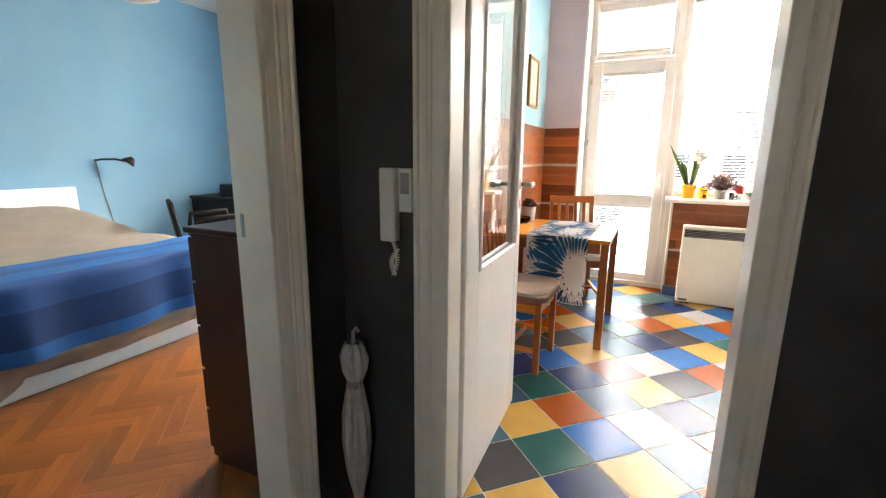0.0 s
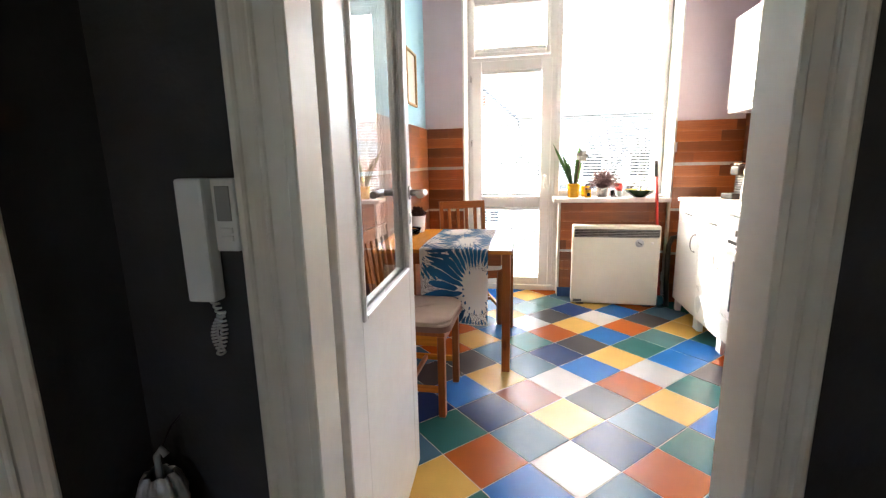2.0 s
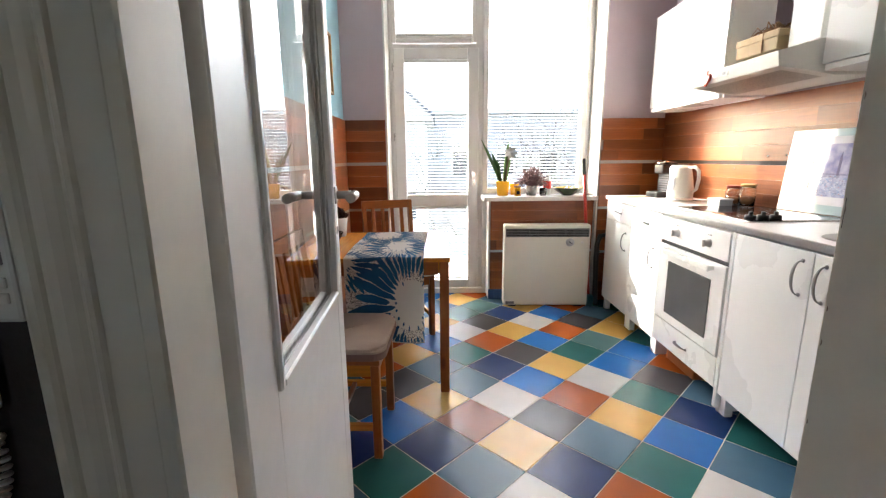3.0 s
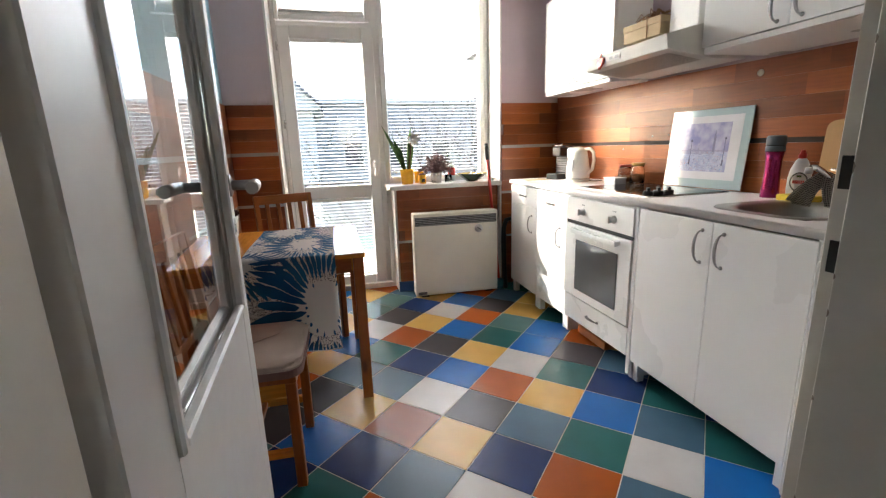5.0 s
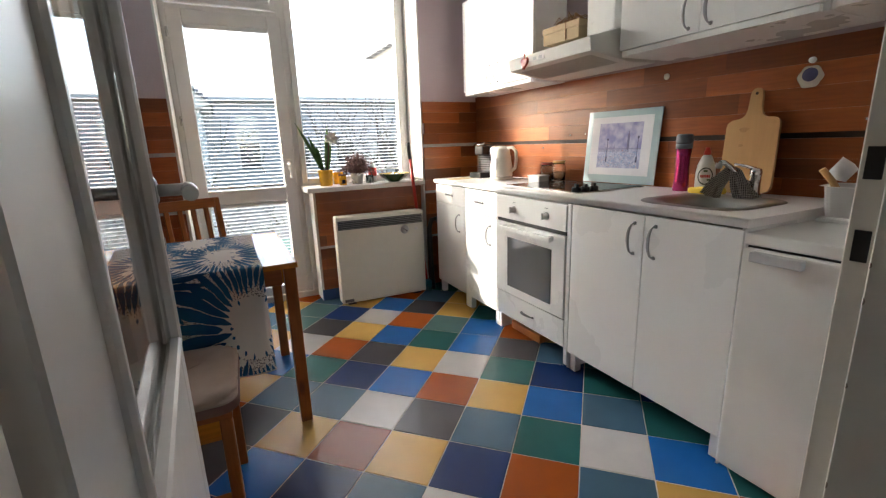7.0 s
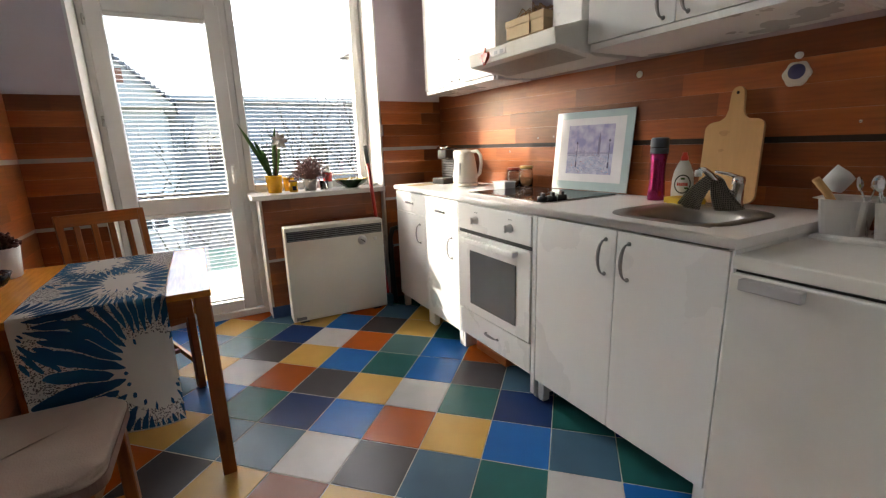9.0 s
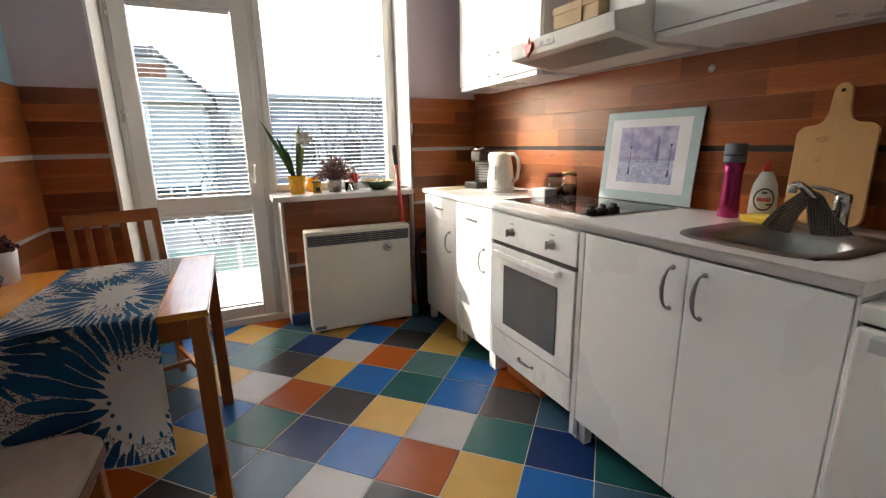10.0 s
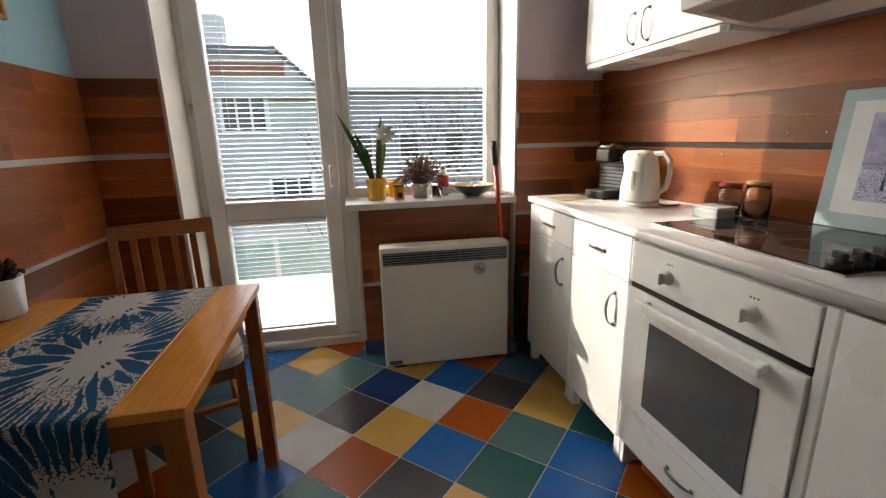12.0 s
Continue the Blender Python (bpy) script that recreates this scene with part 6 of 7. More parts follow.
lathe_part("pot", [(0.0, 0.0), (0.042, 0.0), (0.045, 0.004), (0.054, 0.10), (0.056, 0.118), (0.050, 0.118), (0.048, 0.10), (0.0, 0.098)], M_YELLOW, fp)
def blade(p, m, wdt, fp_, name="leaf", mat=M_GREEN):
    bm = B()
    rows = []
    for i in range(10):
        t_ = i / 9
        c = Vector(p[0]) * (1 - t_) ** 2 + 2 * t_ * (1 - t_) * Vector(p[1]) + t_ ** 2 * Vector(p[2])
        w_ = wdt * (0.65 + 0.9 * t_ * (1 - t_)) * (1 if t_ < 0.75 else (1 - t_) / 0.25 * 0.95 + 0.05)
        rows.append([bm.verts.new(c + Vector((math.cos(m) * s * w_, math.sin(m) * s * w_, 0.004 * abs(s)))) for s in (-1, 0, 1)])
    for a, b in zip(rows, rows[1:]):
        for i in range(2):
            bm.faces.new((a[i], a[i + 1], b[i + 1], b[i])).smooth = True
    bmesh.ops.solidify(bm, geom=list(bm.faces), thickness=0.003)
    return part(name, bm, mat, fp_)
blade([(-0.02, 0, 0.1), (-0.08, 0.01, 0.26), (-0.185, 0.0, 0.455)], 0.3, 0.017, fp)
blade([(-0.01, 0.01, 0.1), (-0.05, 0.0, 0.24), (-0.10, 0.02, 0.36)], -0.3, 0.016, fp)
blade([(0.01, 0.01, 0.1), (0.02, 0.0, 0.28), (0.045, 0.01, 0.44)], 0.2, 0.017, fp, "leaf", M_STEM)
blade([(0.0, -0.01, 0.1), (0.03, -0.01, 0.22), (0.02, -0.02, 0.33)], 0.6, 0.016, fp)
blade([(-0.02, -0.01, 0.1), (-0.03, 0.0, 0.2), (-0.05, 0.01, 0.29)], 0.0, 0.015, fp)
blade([(0.02, 0.0, 0.1), (0.05, 0.01, 0.24), (0.06, 0.02, 0.31)], 0.4, 0.014, fp, "leaf", M_STEM)
part("flower_stem", tube(B(), [(0.012, 0, 0.1), (0.03, -0.004, 0.22), (0.045, -0.008, 0.335)], 0.006, 8), material("brown_stem", (0.16, 0.09, 0.04), 0.6), fp)
fx, fy, fz = 0.055, -0.02, 0.345
for i in range(7):
    a = 2 * math.pi * i / 7
    bm = B()
    c = Vector((fx, fy, fz))
    d = Vector((math.cos(a), -0.35, math.sin(a))).normalized()
    sd = d.cross(Vector((0, 1, 0.1))).normalized()
    rows = []
    for k, (l_, w_) in enumerate(((0.004, 0.004), (0.025, 0.014), (0.045, 0.012), (0.058, 0.001))):
        q = c + d * l_ + Vector((0, -0.006 * k, 0))
        rows.append([bm.verts.new(q - sd * w_), bm.verts.new(q + Vector((0, 0.004, 0))), bm.verts.new(q + sd * w_)])
    for a_, b_ in zip(rows, rows[1:]):
        for j in range(2):
            bm.faces.new((a_[j], a_[j + 1], b_[j + 1], b_[j])).smooth = True
    part("petal", bm, M_PETAL, fp)
p2 = thing("flower_pot", "small ochre pot standing behind the amaryllis", "pot", pose(1.075, 5.015, SZ))
lathe_part("pot", [(0.0, 0.0), (0.032, 0.0), (0.040, 0.085), (0.042, 0.09), (0.037, 0.09), (0.034, 0.08), (0.0, 0.078)], M_YELLOW, p2)
tn = thing("small_tin", "small yellow tin with a dark lid and label", "tin", pose(1.083, 4.905, SZ))
lathe_part("can", [(0.0, 0.0), (0.027, 0.0), (0.027, 0.068), (0.0, 0.068)], M_YELLOW, tn)
lathe_part("lid", [(0.0, 0.068), (0.029, 0.068), (0.029, 0.080), (0.0, 0.081)], M_RAFFIA, tn)
part("label", box(B(), -0.012, 0.014, -0.0285, -0.024, 0.012, 0.04), M_BLACK, tn)
hd = thing("dried_heather_pot", "dried mauve heather in a silver pot", "potted plant", pose(1.205, 4.935, SZ))
lathe_part("pot", [(0.0, 0.0), (0.040, 0.0), (0.052, 0.075), (0.055, 0.08), (0.048, 0.08), (0.045, 0.07), (0.0, 0.068)], M_STEEL, hd)
bm = B()
rng3 = random.Random(9)
for i in range(210):
    a, el = rng3.uniform(0, 6.283), rng3.uniform(0.05, 1.5)
    r = rng3.uniform(0.095, 0.150)
    tip = Vector((r * math.cos(a) * math.cos(el), r * math.sin(a) * math.cos(el), 0.08 + 1.05 * r * math.sin(el)))
    mid = tip * 0.55 + Vector((0, 0, 0.055))
    curl = tip + Vector((rng3.uniform(-0.02, 0.02), rng3.uniform(-0.02, 0.02), rng3.uniform(-0.035, 0.006)))
    tube(bm, [(0.2 * tip.x, 0.2 * tip.y, 0.072), mid, tip, curl], 0.0022, 4, 0.0032)
part("heather", bm, M_DRIED, hd)["kind"] = "stuff"
bt = thing("small_bottle", "small white bottle with a red label on the sill", "bottle", pose(1.345, 4.985, SZ))
lathe_part("bottle", [(0.0, 0.0), (0.030, 0.0), (0.032, 0.005), (0.032, 0.115), (0.020, 0.14), (0.015, 0.145), (0.0, 0.146)], M_SOAP, bt)
lathe_part("label", [(0.0325, 0.05), (0.0328, 0.052), (0.0328, 0.112), (0.0325, 0.114)], M_RED, bt, None, "red paper label")
lathe_part("cap", [(0.0, 0.145), (0.016, 0.145), (0.015, 0.168), (0.0, 0.169)], M_STRIP, bt)
cn = thing("glass_candle", "pink candle in a small glass", "candle", pose(1.295, 4.905, SZ))
lathe_part("glass", [(0.0, 0.0), (0.027, 0.0), (0.029, 0.004), (0.031, 0.062), (0.028, 0.062), (0.026, 0.006), (0.0, 0.005)], M_JAR, cn)
lathe_part("wax", [(0.0, 0.007), (0.0255, 0.007), (0.027, 0.036), (0.0, 0.034)], material("pink_wax", (0.55, 0.16, 0.17), 0.5), cn)
bl_ = thing("fruit_bowl", "wide green glazed bowl with a yellow inside", "bowl", pose(1.50, 4.915, SZ))
lathe_part("outside", [(0.0, 0.0), (0.045, 0.0), (0.05, 0.006), (0.10, 0.035), (0.128, 0.064)], M_BOWL, bl_, None, "", 32)
lathe_part("inside", [(0.128, 0.064), (0.122, 0.064), (0.095, 0.040), (0.048, 0.014), (0.0, 0.011)], material("mustard_glaze", (0.42, 0.28, 0.06), 0.25), bl_, None, "mustard glazed inside", 32)
for i, (dx, dy) in enumerate(((-0.02, 0.0), (0.025, 0.015), (-0.005, -0.03))):
    whole("garlic_bulb", turned(B(), [(0.0, 0.0), (0.018, 0.003), (0.026, 0.015), (0.022, 0.03), (0.006, 0.042), (0.004, 0.058), (0.0, 0.059)], 14), M_PETAL, "white garlic bulb in the bowl", "garlic", pose(1.50 + dx, 4.915 + dy, SZ + 0.022, 20 * i, 15, 0), "garlic in the bowl")
whole("rolled_tissue", crumpled(0.03, 0.02, 0.012, 5.0, 0.3, 2), M_PETAL, "crumpled white tissue on the sill", "tissue", pose(1.665, 4.88, SZ + 0.013))

# broom and hose in the corner
br = thing("broom", "red-handled broom leaning on the sill", "broom")
part("handle", tube(B(), [(1.575, 4.768, 1.135), (1.598, 4.722, 0.70), (1.633, 4.66, 0.09)], 0.0125, 10), M_RED, br)
part("grip", tube(B(), [(1.573, 4.772, 1.165), (1.575, 4.768, 1.135), (1.580, 4.757, 1.04)], 0.0142, 10), M_BLACK, br, "black rubber grip")
part("head", box(B(), 1.615, 1.655, 4.60, 4.72, 0.035, 0.095, 0.01, 2), M_TEALP, br)
bm = B()
for i in range(60):
    x, y = 1.617 + 0.036 * rng3.random(), 4.602 + 0.116 * rng3.random()
    tube(bm, [(x, y, 0.04), (x + 0.004 * rng3.uniform(-1, 1), y, 0.0)], 0.0016, 4)
part("bristles", bm, M_TEALP, br)["kind"] = "stuff"
vh = thing("vacuum_hose", "black ribbed vacuum cleaner hose and tube in the corner", "vacuum hose")
pts = [(1.70, 4.67, 0.0), (1.69, 4.68, 0.18), (1.685, 4.685, 0.38), (1.69, 4.69, 0.50), (1.715, 4.70, 0.56), (1.76, 4.705, 0.57), (1.80, 4.71, 0.52), (1.815, 4.71, 0.40), (1.81, 4.70, 0.0)]
part("hose", tube(B(), pts, 0.019, 12), M_BLACK, vh)
bm = B()
for i in range(16):
    turned(bm, [(0.0195, -0.004), (0.0215, 0.0), (0.0195, 0.004)], 12, pose(1.69, 4.682, 0.08 + i * 0.024))
part("rib", bm, M_BLACK, vh)["kind"] = "stuff"

# ---- on the table ----
vs_ = thing("ribbed_plant_pot", "white ribbed pot with dried brown flowers", "potted plant", pose(-0.185, 3.955, TZ + 0.0005))
bm = turned(B(), [(0.0, 0.0), (0.042, 0.0), (0.046, 0.005), (0.056, 0.115), (0.051, 0.115), (0.048, 0.10), (0.0, 0.098)], 48)
for v in bm.verts:
    if v.co.xy.length > 0.04:
        a = math.atan2(v.co.y, v.co.x)
        v.co.x *= 1 + 0.02 * math.cos(24 * a)
        v.co.y *= 1 + 0.02 * math.cos(24 * a)
part("pot", bm, M_LABEL, vs_)
bm = B()
for i in range(120):
    a, el = rng3.uniform(0, 6.283), rng3.uniform(0.1, 1.5)
    r = rng3.uniform(0.045, 0.07)
    tip = Vector((r * math.cos(a) * math.cos(el), r * math.sin(a) * math.cos(el), 0.11 + r * math.sin(el)))
    tube(bm, [(0.3 * tip.x, 0.3 * tip.y, 0.10), tip * 0.8 + Vector((0, 0, 0.03)), tip], 0.0025, 4, 0.006)
part("dried_flower_head", bm, material("dark_dried_flower", (0.10, 0.040, 0.032), 0.9, second=(0.06, 0.022, 0.018), scale=40), vs_)["kind"] = "stuff"
gb2 = thing("glass_bowl", "clear glass bowl on the table", "bowl", pose(-0.19, 3.80, TZ + 0.0005))
lathe_part("bowl", [(0.0, 0.0), (0.035, 0.0), (0.05, 0.012), (0.066, 0.05), (0.063, 0.05), (0.047, 0.015), (0.0, 0.005)], M_JAR, gb2)

# picture on the side wall, hanging lamp
pf = thing("wall_picture", "pale picture in a thin golden frame on the blue wall", "picture", pose(LEFT + 0.001, 4.29, 1.80, 0, 0, 90))
bm = frame_bars(B(), -0.125, 0.125, -0.175, 0.175, 0.018, -0.022, -0.001, 0.003)
part("frame", bm, wood("gilt_frame_wood", (0.50, 0.30, 0.12), (0.40, 0.22, 0.08), axis=2), pf)
part("sheet", box(B(), -0.127, 0.127, -0.008, -0.002, -0.177, 0.177), M_CREAM, pf, "pale faded sheet")
def pendant(label, x, y, zb, r):
    p = thing("pendant_lamp", label, "ceiling lamp", pose(x, y, zb), "ceiling lamps")
    lathe_part("shade", [(0.0, 0.0), (r * 0.35, 0.004), (r * 0.75, 0.03), (r, 0.085), (r * 0.98, 0.09), (r * 0.72, 0.037), (0.0, 0.012)], M_LAMP, p, None, "", 32)
    part("stem", tube(B(), [(0, 0, 0.011), (0, 0, CEIL - zb - 0.02)], 0.005, 8), M_CHROME, p)
    lathe_part("ceiling_rose", [(0.0, CEIL - zb - 0.04), (0.03, CEIL - zb - 0.035), (0.05, CEIL - zb), (0.0, CEIL - zb)], M_PVC, p)
    return p
pendant("white glass bowl lamp hanging in the kitchen", 1.11, 3.85, 2.105, 0.185)
pendant("white glass bowl lamp hanging in the bedroom", -2.2, 2.33, 2.09, 0.17)

# ---- hall ----
ic = thing("intercom_handset", "white wall intercom with its handset and coiled cord", "intercom", pose(0, SOUTH0, 0))
part("base", box(B(), 0.002, 0.066, -0.020, -0.002, 1.045, 1.171, 0.004, 2), M_PHONE, ic)
part("speaker_grille", box(B(), 0.030, 0.058, -0.0215, -0.019, 1.098, 1.158, 0.001), M_PHONE_GREY, ic)
for z in (1.068, 1.082):
    part("button", box(B(), 0.034, 0.058, -0.0225, -0.019, z - 0.005, z + 0.005, 0.001), M_PHONE, ic)
part("handset", box(B(), -0.028, 0.024, -0.044, -0.012, 0.958, 1.172, 0.006, 2), M_PHONE, ic)
pts = []
for i in range(300):
    t_ = i / 299
    a = 2 * math.pi * 26 * t_
    if t_ < 0.5:
        c = (0.004 + 0.014 * math.sin(math.pi * t_ * 2.0), -0.022, 0.958 - 0.21 * t_)
    else:
        c = (0.004 - 0.016 * math.sin(math.pi * (t_ * 2 - 1)) + 0.012 * (t_ * 2 - 1), -0.016, 0.853 + 0.16 * (t_ - 0.5))
    pts.append((c[0] + 0.0055 * math.cos(a), c[1] + 0.0055 * math.sin(a), c[2]))
part("coiled_cord", tube(B(), pts, 0.0021, 6), M_PHONE, ic)

um = thing("folded_umbrella", "pale grey folded umbrella hanging on the dark wall", "umbrella", pose(-0.118, SOUTH0 - 0.070, 0))
bm = B()
prof = [(0.004, 0.03), (0.012, 0.06), (0.030, 0.17), (0.040, 0.28), (0.036, 0.38), (0.024, 0.47), (0.020, 0.50), (0.034, 0.54), (0.038, 0.58), (0.030, 0.615), (0.022, 0.63)]
turned(bm, prof, 40)
for v in bm.verts:
    a = math.atan2(v.co.y, v.co.x)
    q = 1 + 0.16 * math.cos(8 * a + v.co.z * 7) + 0.05 * noise.noise(v.co * 40)
    v.co.x, v.co.y = v.co.x * q * 1.15, v.co.y * q
part("canopy", bm, M_UMB, um)
part("tip", tube(B(), [(0, 0, 0.0), (0, 0, 0.05)], 0.004, 8), M_BLACK, um)
part("strap", turned(B(), [(0.0235, 0.478), (0.026, 0.482), (0.026, 0.500), (0.0235, 0.504)], 20), M_PHONE_GREY, um)
part("handle", tube(B(), [(0, 0, 0.6), (0, 0, 0.665), (0.012, 0, 0.68), (0.022, 0, 0.668)], 0.006, 8), M_UMB, um)
part("wall_loop", tube(B(), [(0, 0, 0.66), (0.0, 0.04, 0.70), (0, 0.069, 0.71)], 0.0025, 6), M_BLACK, um)

# ---- bedroom ----
BX0, BX1, BY0, BY1 = -4.10, -2.06, 1.30, 2.80
bed = thing("double_bed", "white double bed with a beige cover", "bed")
part("headboard", box(B(), -4.24, -4.17, BY0 - 0.1, 2.80, 0.0, 0.90, 0.006), M_WHITE, bed)
part("base", box(B(), -4.16, BX1 + 0.005, BY0 + 0.03, BY1 - 0.02, 0.0, 0.155, 0.006), M_WHITE, bed)
part("mattress", box(B(), -4.15, BX1 - 0.005, BY0 + 0.02, BY1 - 0.01, 0.156, 0.50, 0.03, 3), M_SHEET, bed)
bm = B()
rows = []
for i in range(37):
    x = -4.15 + (BX1 + 0.02 + 4.15) * i / 36
    row = []
    for j in range(29):
        y = BY0 + (BY1 - BY0) * j / 28
        head = max(0.0, 1 - (x + 4.15) / 0.95)
        z = 0.575 + 0.19 * (head ** 0.8) * (0.75 + 0.25 * math.sin(math.pi * (j / 28))) + 0.012 * noise.noise(Vector((x * 4, y * 4, 0)))
        edge = min(j, 28 - j)
        z -= 0.07 if edge == 0 else (0.015 if edge == 1 else 0)
        row.append(bm.verts.new((x, y, z)))
    rows.append(row)
for a, b in zip(rows, rows[1:]):
    for j in range(28):
        bm.faces.new((a[j], a[j + 1], b[j + 1], b[j])).smooth = True
bmesh.ops.solidify(bm, geom=list(bm.faces), thickness=0.06)
part("cover", bm, M_SHEET, bed)
bm = B()
rows = []
for i in range(7):
    row = []
    for j in range(91):
        y = BY0 - 0.005 + (BY1 - BY0) * j / 90
        tuck = max(0.0, 1 - (y - BY0) / 0.16)
        z0 = 0.098 + 0.012 * math.sin(y * 6.0) - 0.092 * tuck ** 0.6
        z = 0.55 + (z0 - 0.55) * i / 6
        fold = (i / 6) ** 1.5 * (0.004 * math.sin(y * 23 + 2 * math.sin(y * 7)) + 0.03 * tuck)
        row.append(bm.verts.new((BX1 + 0.014 + fold, y, z)))
    rows.append(row)
for a, b in zip(rows, rows[1:]):
    for j in range(90):
        bm.faces.new((a[j], a[j + 1], b[j + 1], b[j])).smooth = True
bmesh.ops.solidify(bm, geom=list(bm.faces), thickness=0.003)
part("valance", bm, M_SHEET, bed, "beige cover hanging down at the foot")
tw = thing("striped_throw", "blue striped throw over the foot of the bed", "throw")
bands = [(0.0, 0.16, M_THROW1), (0.16, 0.25, M_THROW2), (0.25, 0.42, M_THROW1), (0.42, 0.58, M_THROW2), (0.58, 0.76, M_THROW3), (0.76, 0.84, M_THROW1)]
for d0, d1, mt in bands:
    bm = B()
    rows = []
    for d in np.linspace(d0, d1, 7):
        row = []
        for j in range(61):
            y = BY0 - 0.03 + (BY1 - BY0 + 0.05) * j / 60
            if d < 0.46:
                x, z = BX1 - 0.43 + d, 0.592 + 0.010 * noise.noise(Vector((d * 4, y * 4, 3)))
            else:
                dn = d - 0.46
                x = BX1 + 0.040 + 0.05 * dn + (0.006 + 0.045 * dn) * math.sin(y * 17 + 1.5 * math.sin(y * 5))
                z = 0.588 - dn + 0.02 * math.sin(y * 3)
            row.append(bm.verts.new((x, y, z)))
        rows.append(row)
    for a, b in zip(rows, rows[1:]):
        for j in range(60):
            bm.faces.new((a[j], a[j + 1], b[j + 1], b[j])).smooth = True
    part("stripe", bm, mt, tw)
bl2 = thing("reading_lamp", "black wall reading lamp on a thin arm", "wall lamp", pose(-4.248, 3.03, 1.14))
part("arm", tube(B(), [(0, 0, 0), (0.10, 0.0, 0.01), (0.16, 0.10, 0.012), (0.19, 0.17, -0.01)], 0.010, 8), M_BLACK, bl2)
bm = turned(B(), [(0.0, 0.07), (0.02, 0.068), (0.045, 0.03), (0.062, 0.0), (0.055, 0.0), (0.0, 0.02)], 20, pose(0.195, 0.185, -0.025, -35, 25, 0))
part("shade", bm, M_BLACK, bl2)
part("flex", tube(B(), [(0.004, 0, 0), (0.006, 0.03, -0.3), (0.006, 0.09, -0.68)], 0.004, 6), M_PHONE_GREY, bl2)

DX0, DX1, DY0, DY1, DZ = -0.815, -0.425, 1.548, 2.35, 0.952
ds_ = thing("chest_of_drawers", "tall dark brown wooden chest of drawers", "chest of drawers")
part("body", box(B(), DX0 + 0.02, DX1, DY0, DY1, 0.03, DZ - 0.022, 0.002), M_DRESSER, ds_)
part("top", box(B(), DX0 - 0.005, DX1, DY0 - 0.01, DY1 + 0.01, DZ - 0.021, DZ, 0.003), M_DRESSER, ds_)
for i in range(5):
    z = 0.06 + i * 0.172
    d = part("drawer_front", box(B(), DX0 - 0.004, DX0 + 0.019, DY0 + 0.004, DY1 - 0.004, z, z + 0.165, 0.003), M_DRESSER, ds_)
    for yy in (DY0 + 0.2, DY1 - 0.2):
        part("knob", turned(B(), [(0.0, 0.0), (0.008, 0.0), (0.014, 0.018), (0.0, 0.024)], 12, pose(DX0 - 0.004, yy, z + 0.085, 0, -90, 0)), M_DRESSER, d)
part("plinth", box(B(), DX0 + 0.03, DX1, DY0 + 0.01, DY1 - 0.01, 0.0, 0.031), M_DRESSER, ds_)
dk_ = thing("writing_desk", "dark wooden writing desk by the bedroom wall", "desk")
part("desktop", box(B(), -4.2, -3.45, 3.92, 4.75, 0.70, 0.735, 0.004), M_DESK, dk_)
for x, y in ((-4.15, 3.96), (-3.5, 3.96), (-4.15, 4.70), (-3.5, 4.70)):
    part("leg", box(B(), x - 0.03, x + 0.03, y - 0.03, y + 0.03, 0.0, 0.70, 0.003), M_DESK, dk_)
part("end_panel", box(B(), -4.12, -3.53, 3.945, 3.965, 0.22, 0.70), M_DESK, dk_)
whole("black_box", box(B(), -3.80, -3.55, 4.02, 4.27, 0.7355, 0.87, 0.006), M_DESK, "black box standing on the desk", "box")
oc = thing("desk_chair", "black office chair pulled up to the desk", "chair", pose(-3.04, 3.35, 0, 0, 0, -30))
part("seat", box(B(), -0.23, 0.23, -0.22, 0.22, 0.42, 0.49, 0.03, 3), M_DESK, oc)
bm = box(B(), -0.2, 0.2, -0.26, -0.22, 0.50, 0.84, 0.02, 3, pose(0, 0, 0, 8))
part("backrest", bm, M_DESK, oc)
for s_ in (-1, 1):
    part("armrest", tube(B(), [(s_ * 0.245, -0.20, 0.46), (s_ * 0.25, -0.18, 0.64), (s_ * 0.25, 0.14, 0.66), (s_ * 0.245, 0.16, 0.47)], 0.022, 8), M_DESK, oc)
part("column", tube(B(), [(0, 0, 0.08), (0, 0, 0.42)], 0.025, 10), M_DESK, oc)
for i in range(5):
    a = 2 * math.pi * i / 5
    part("base_arm", tube(B(), [(0, 0, 0.09), (0.26 * math.cos(a), 0.26 * math.sin(a), 0.045)], 0.02, 8), M_DESK, oc)
    part("castor", turned(B(), [(0.0, -0.02), (0.03, -0.018), (0.03, 0.018), (0.0, 0.02)], 12, pose(0.27 * math.cos(a), 0.27 * math.sin(a), 0.03, 90, 0, math.degrees(a))), M_DESK, oc)

# herringbone parquet in the part of the bedroom that is seen
pq = bpy.data.objects["floor_bedroom"]
STAVE_L, STAVE_W = 0.36, 0.072
bm = box(B(), 0.0005, STAVE_L - 0.0005, 0.0005, STAVE_W - 0.0005, -0.010, 0.0)
stave = mesh_of("parquet_stave", bm)
stave.materials.append(M_PARQUET)
rest = B()
count = 0
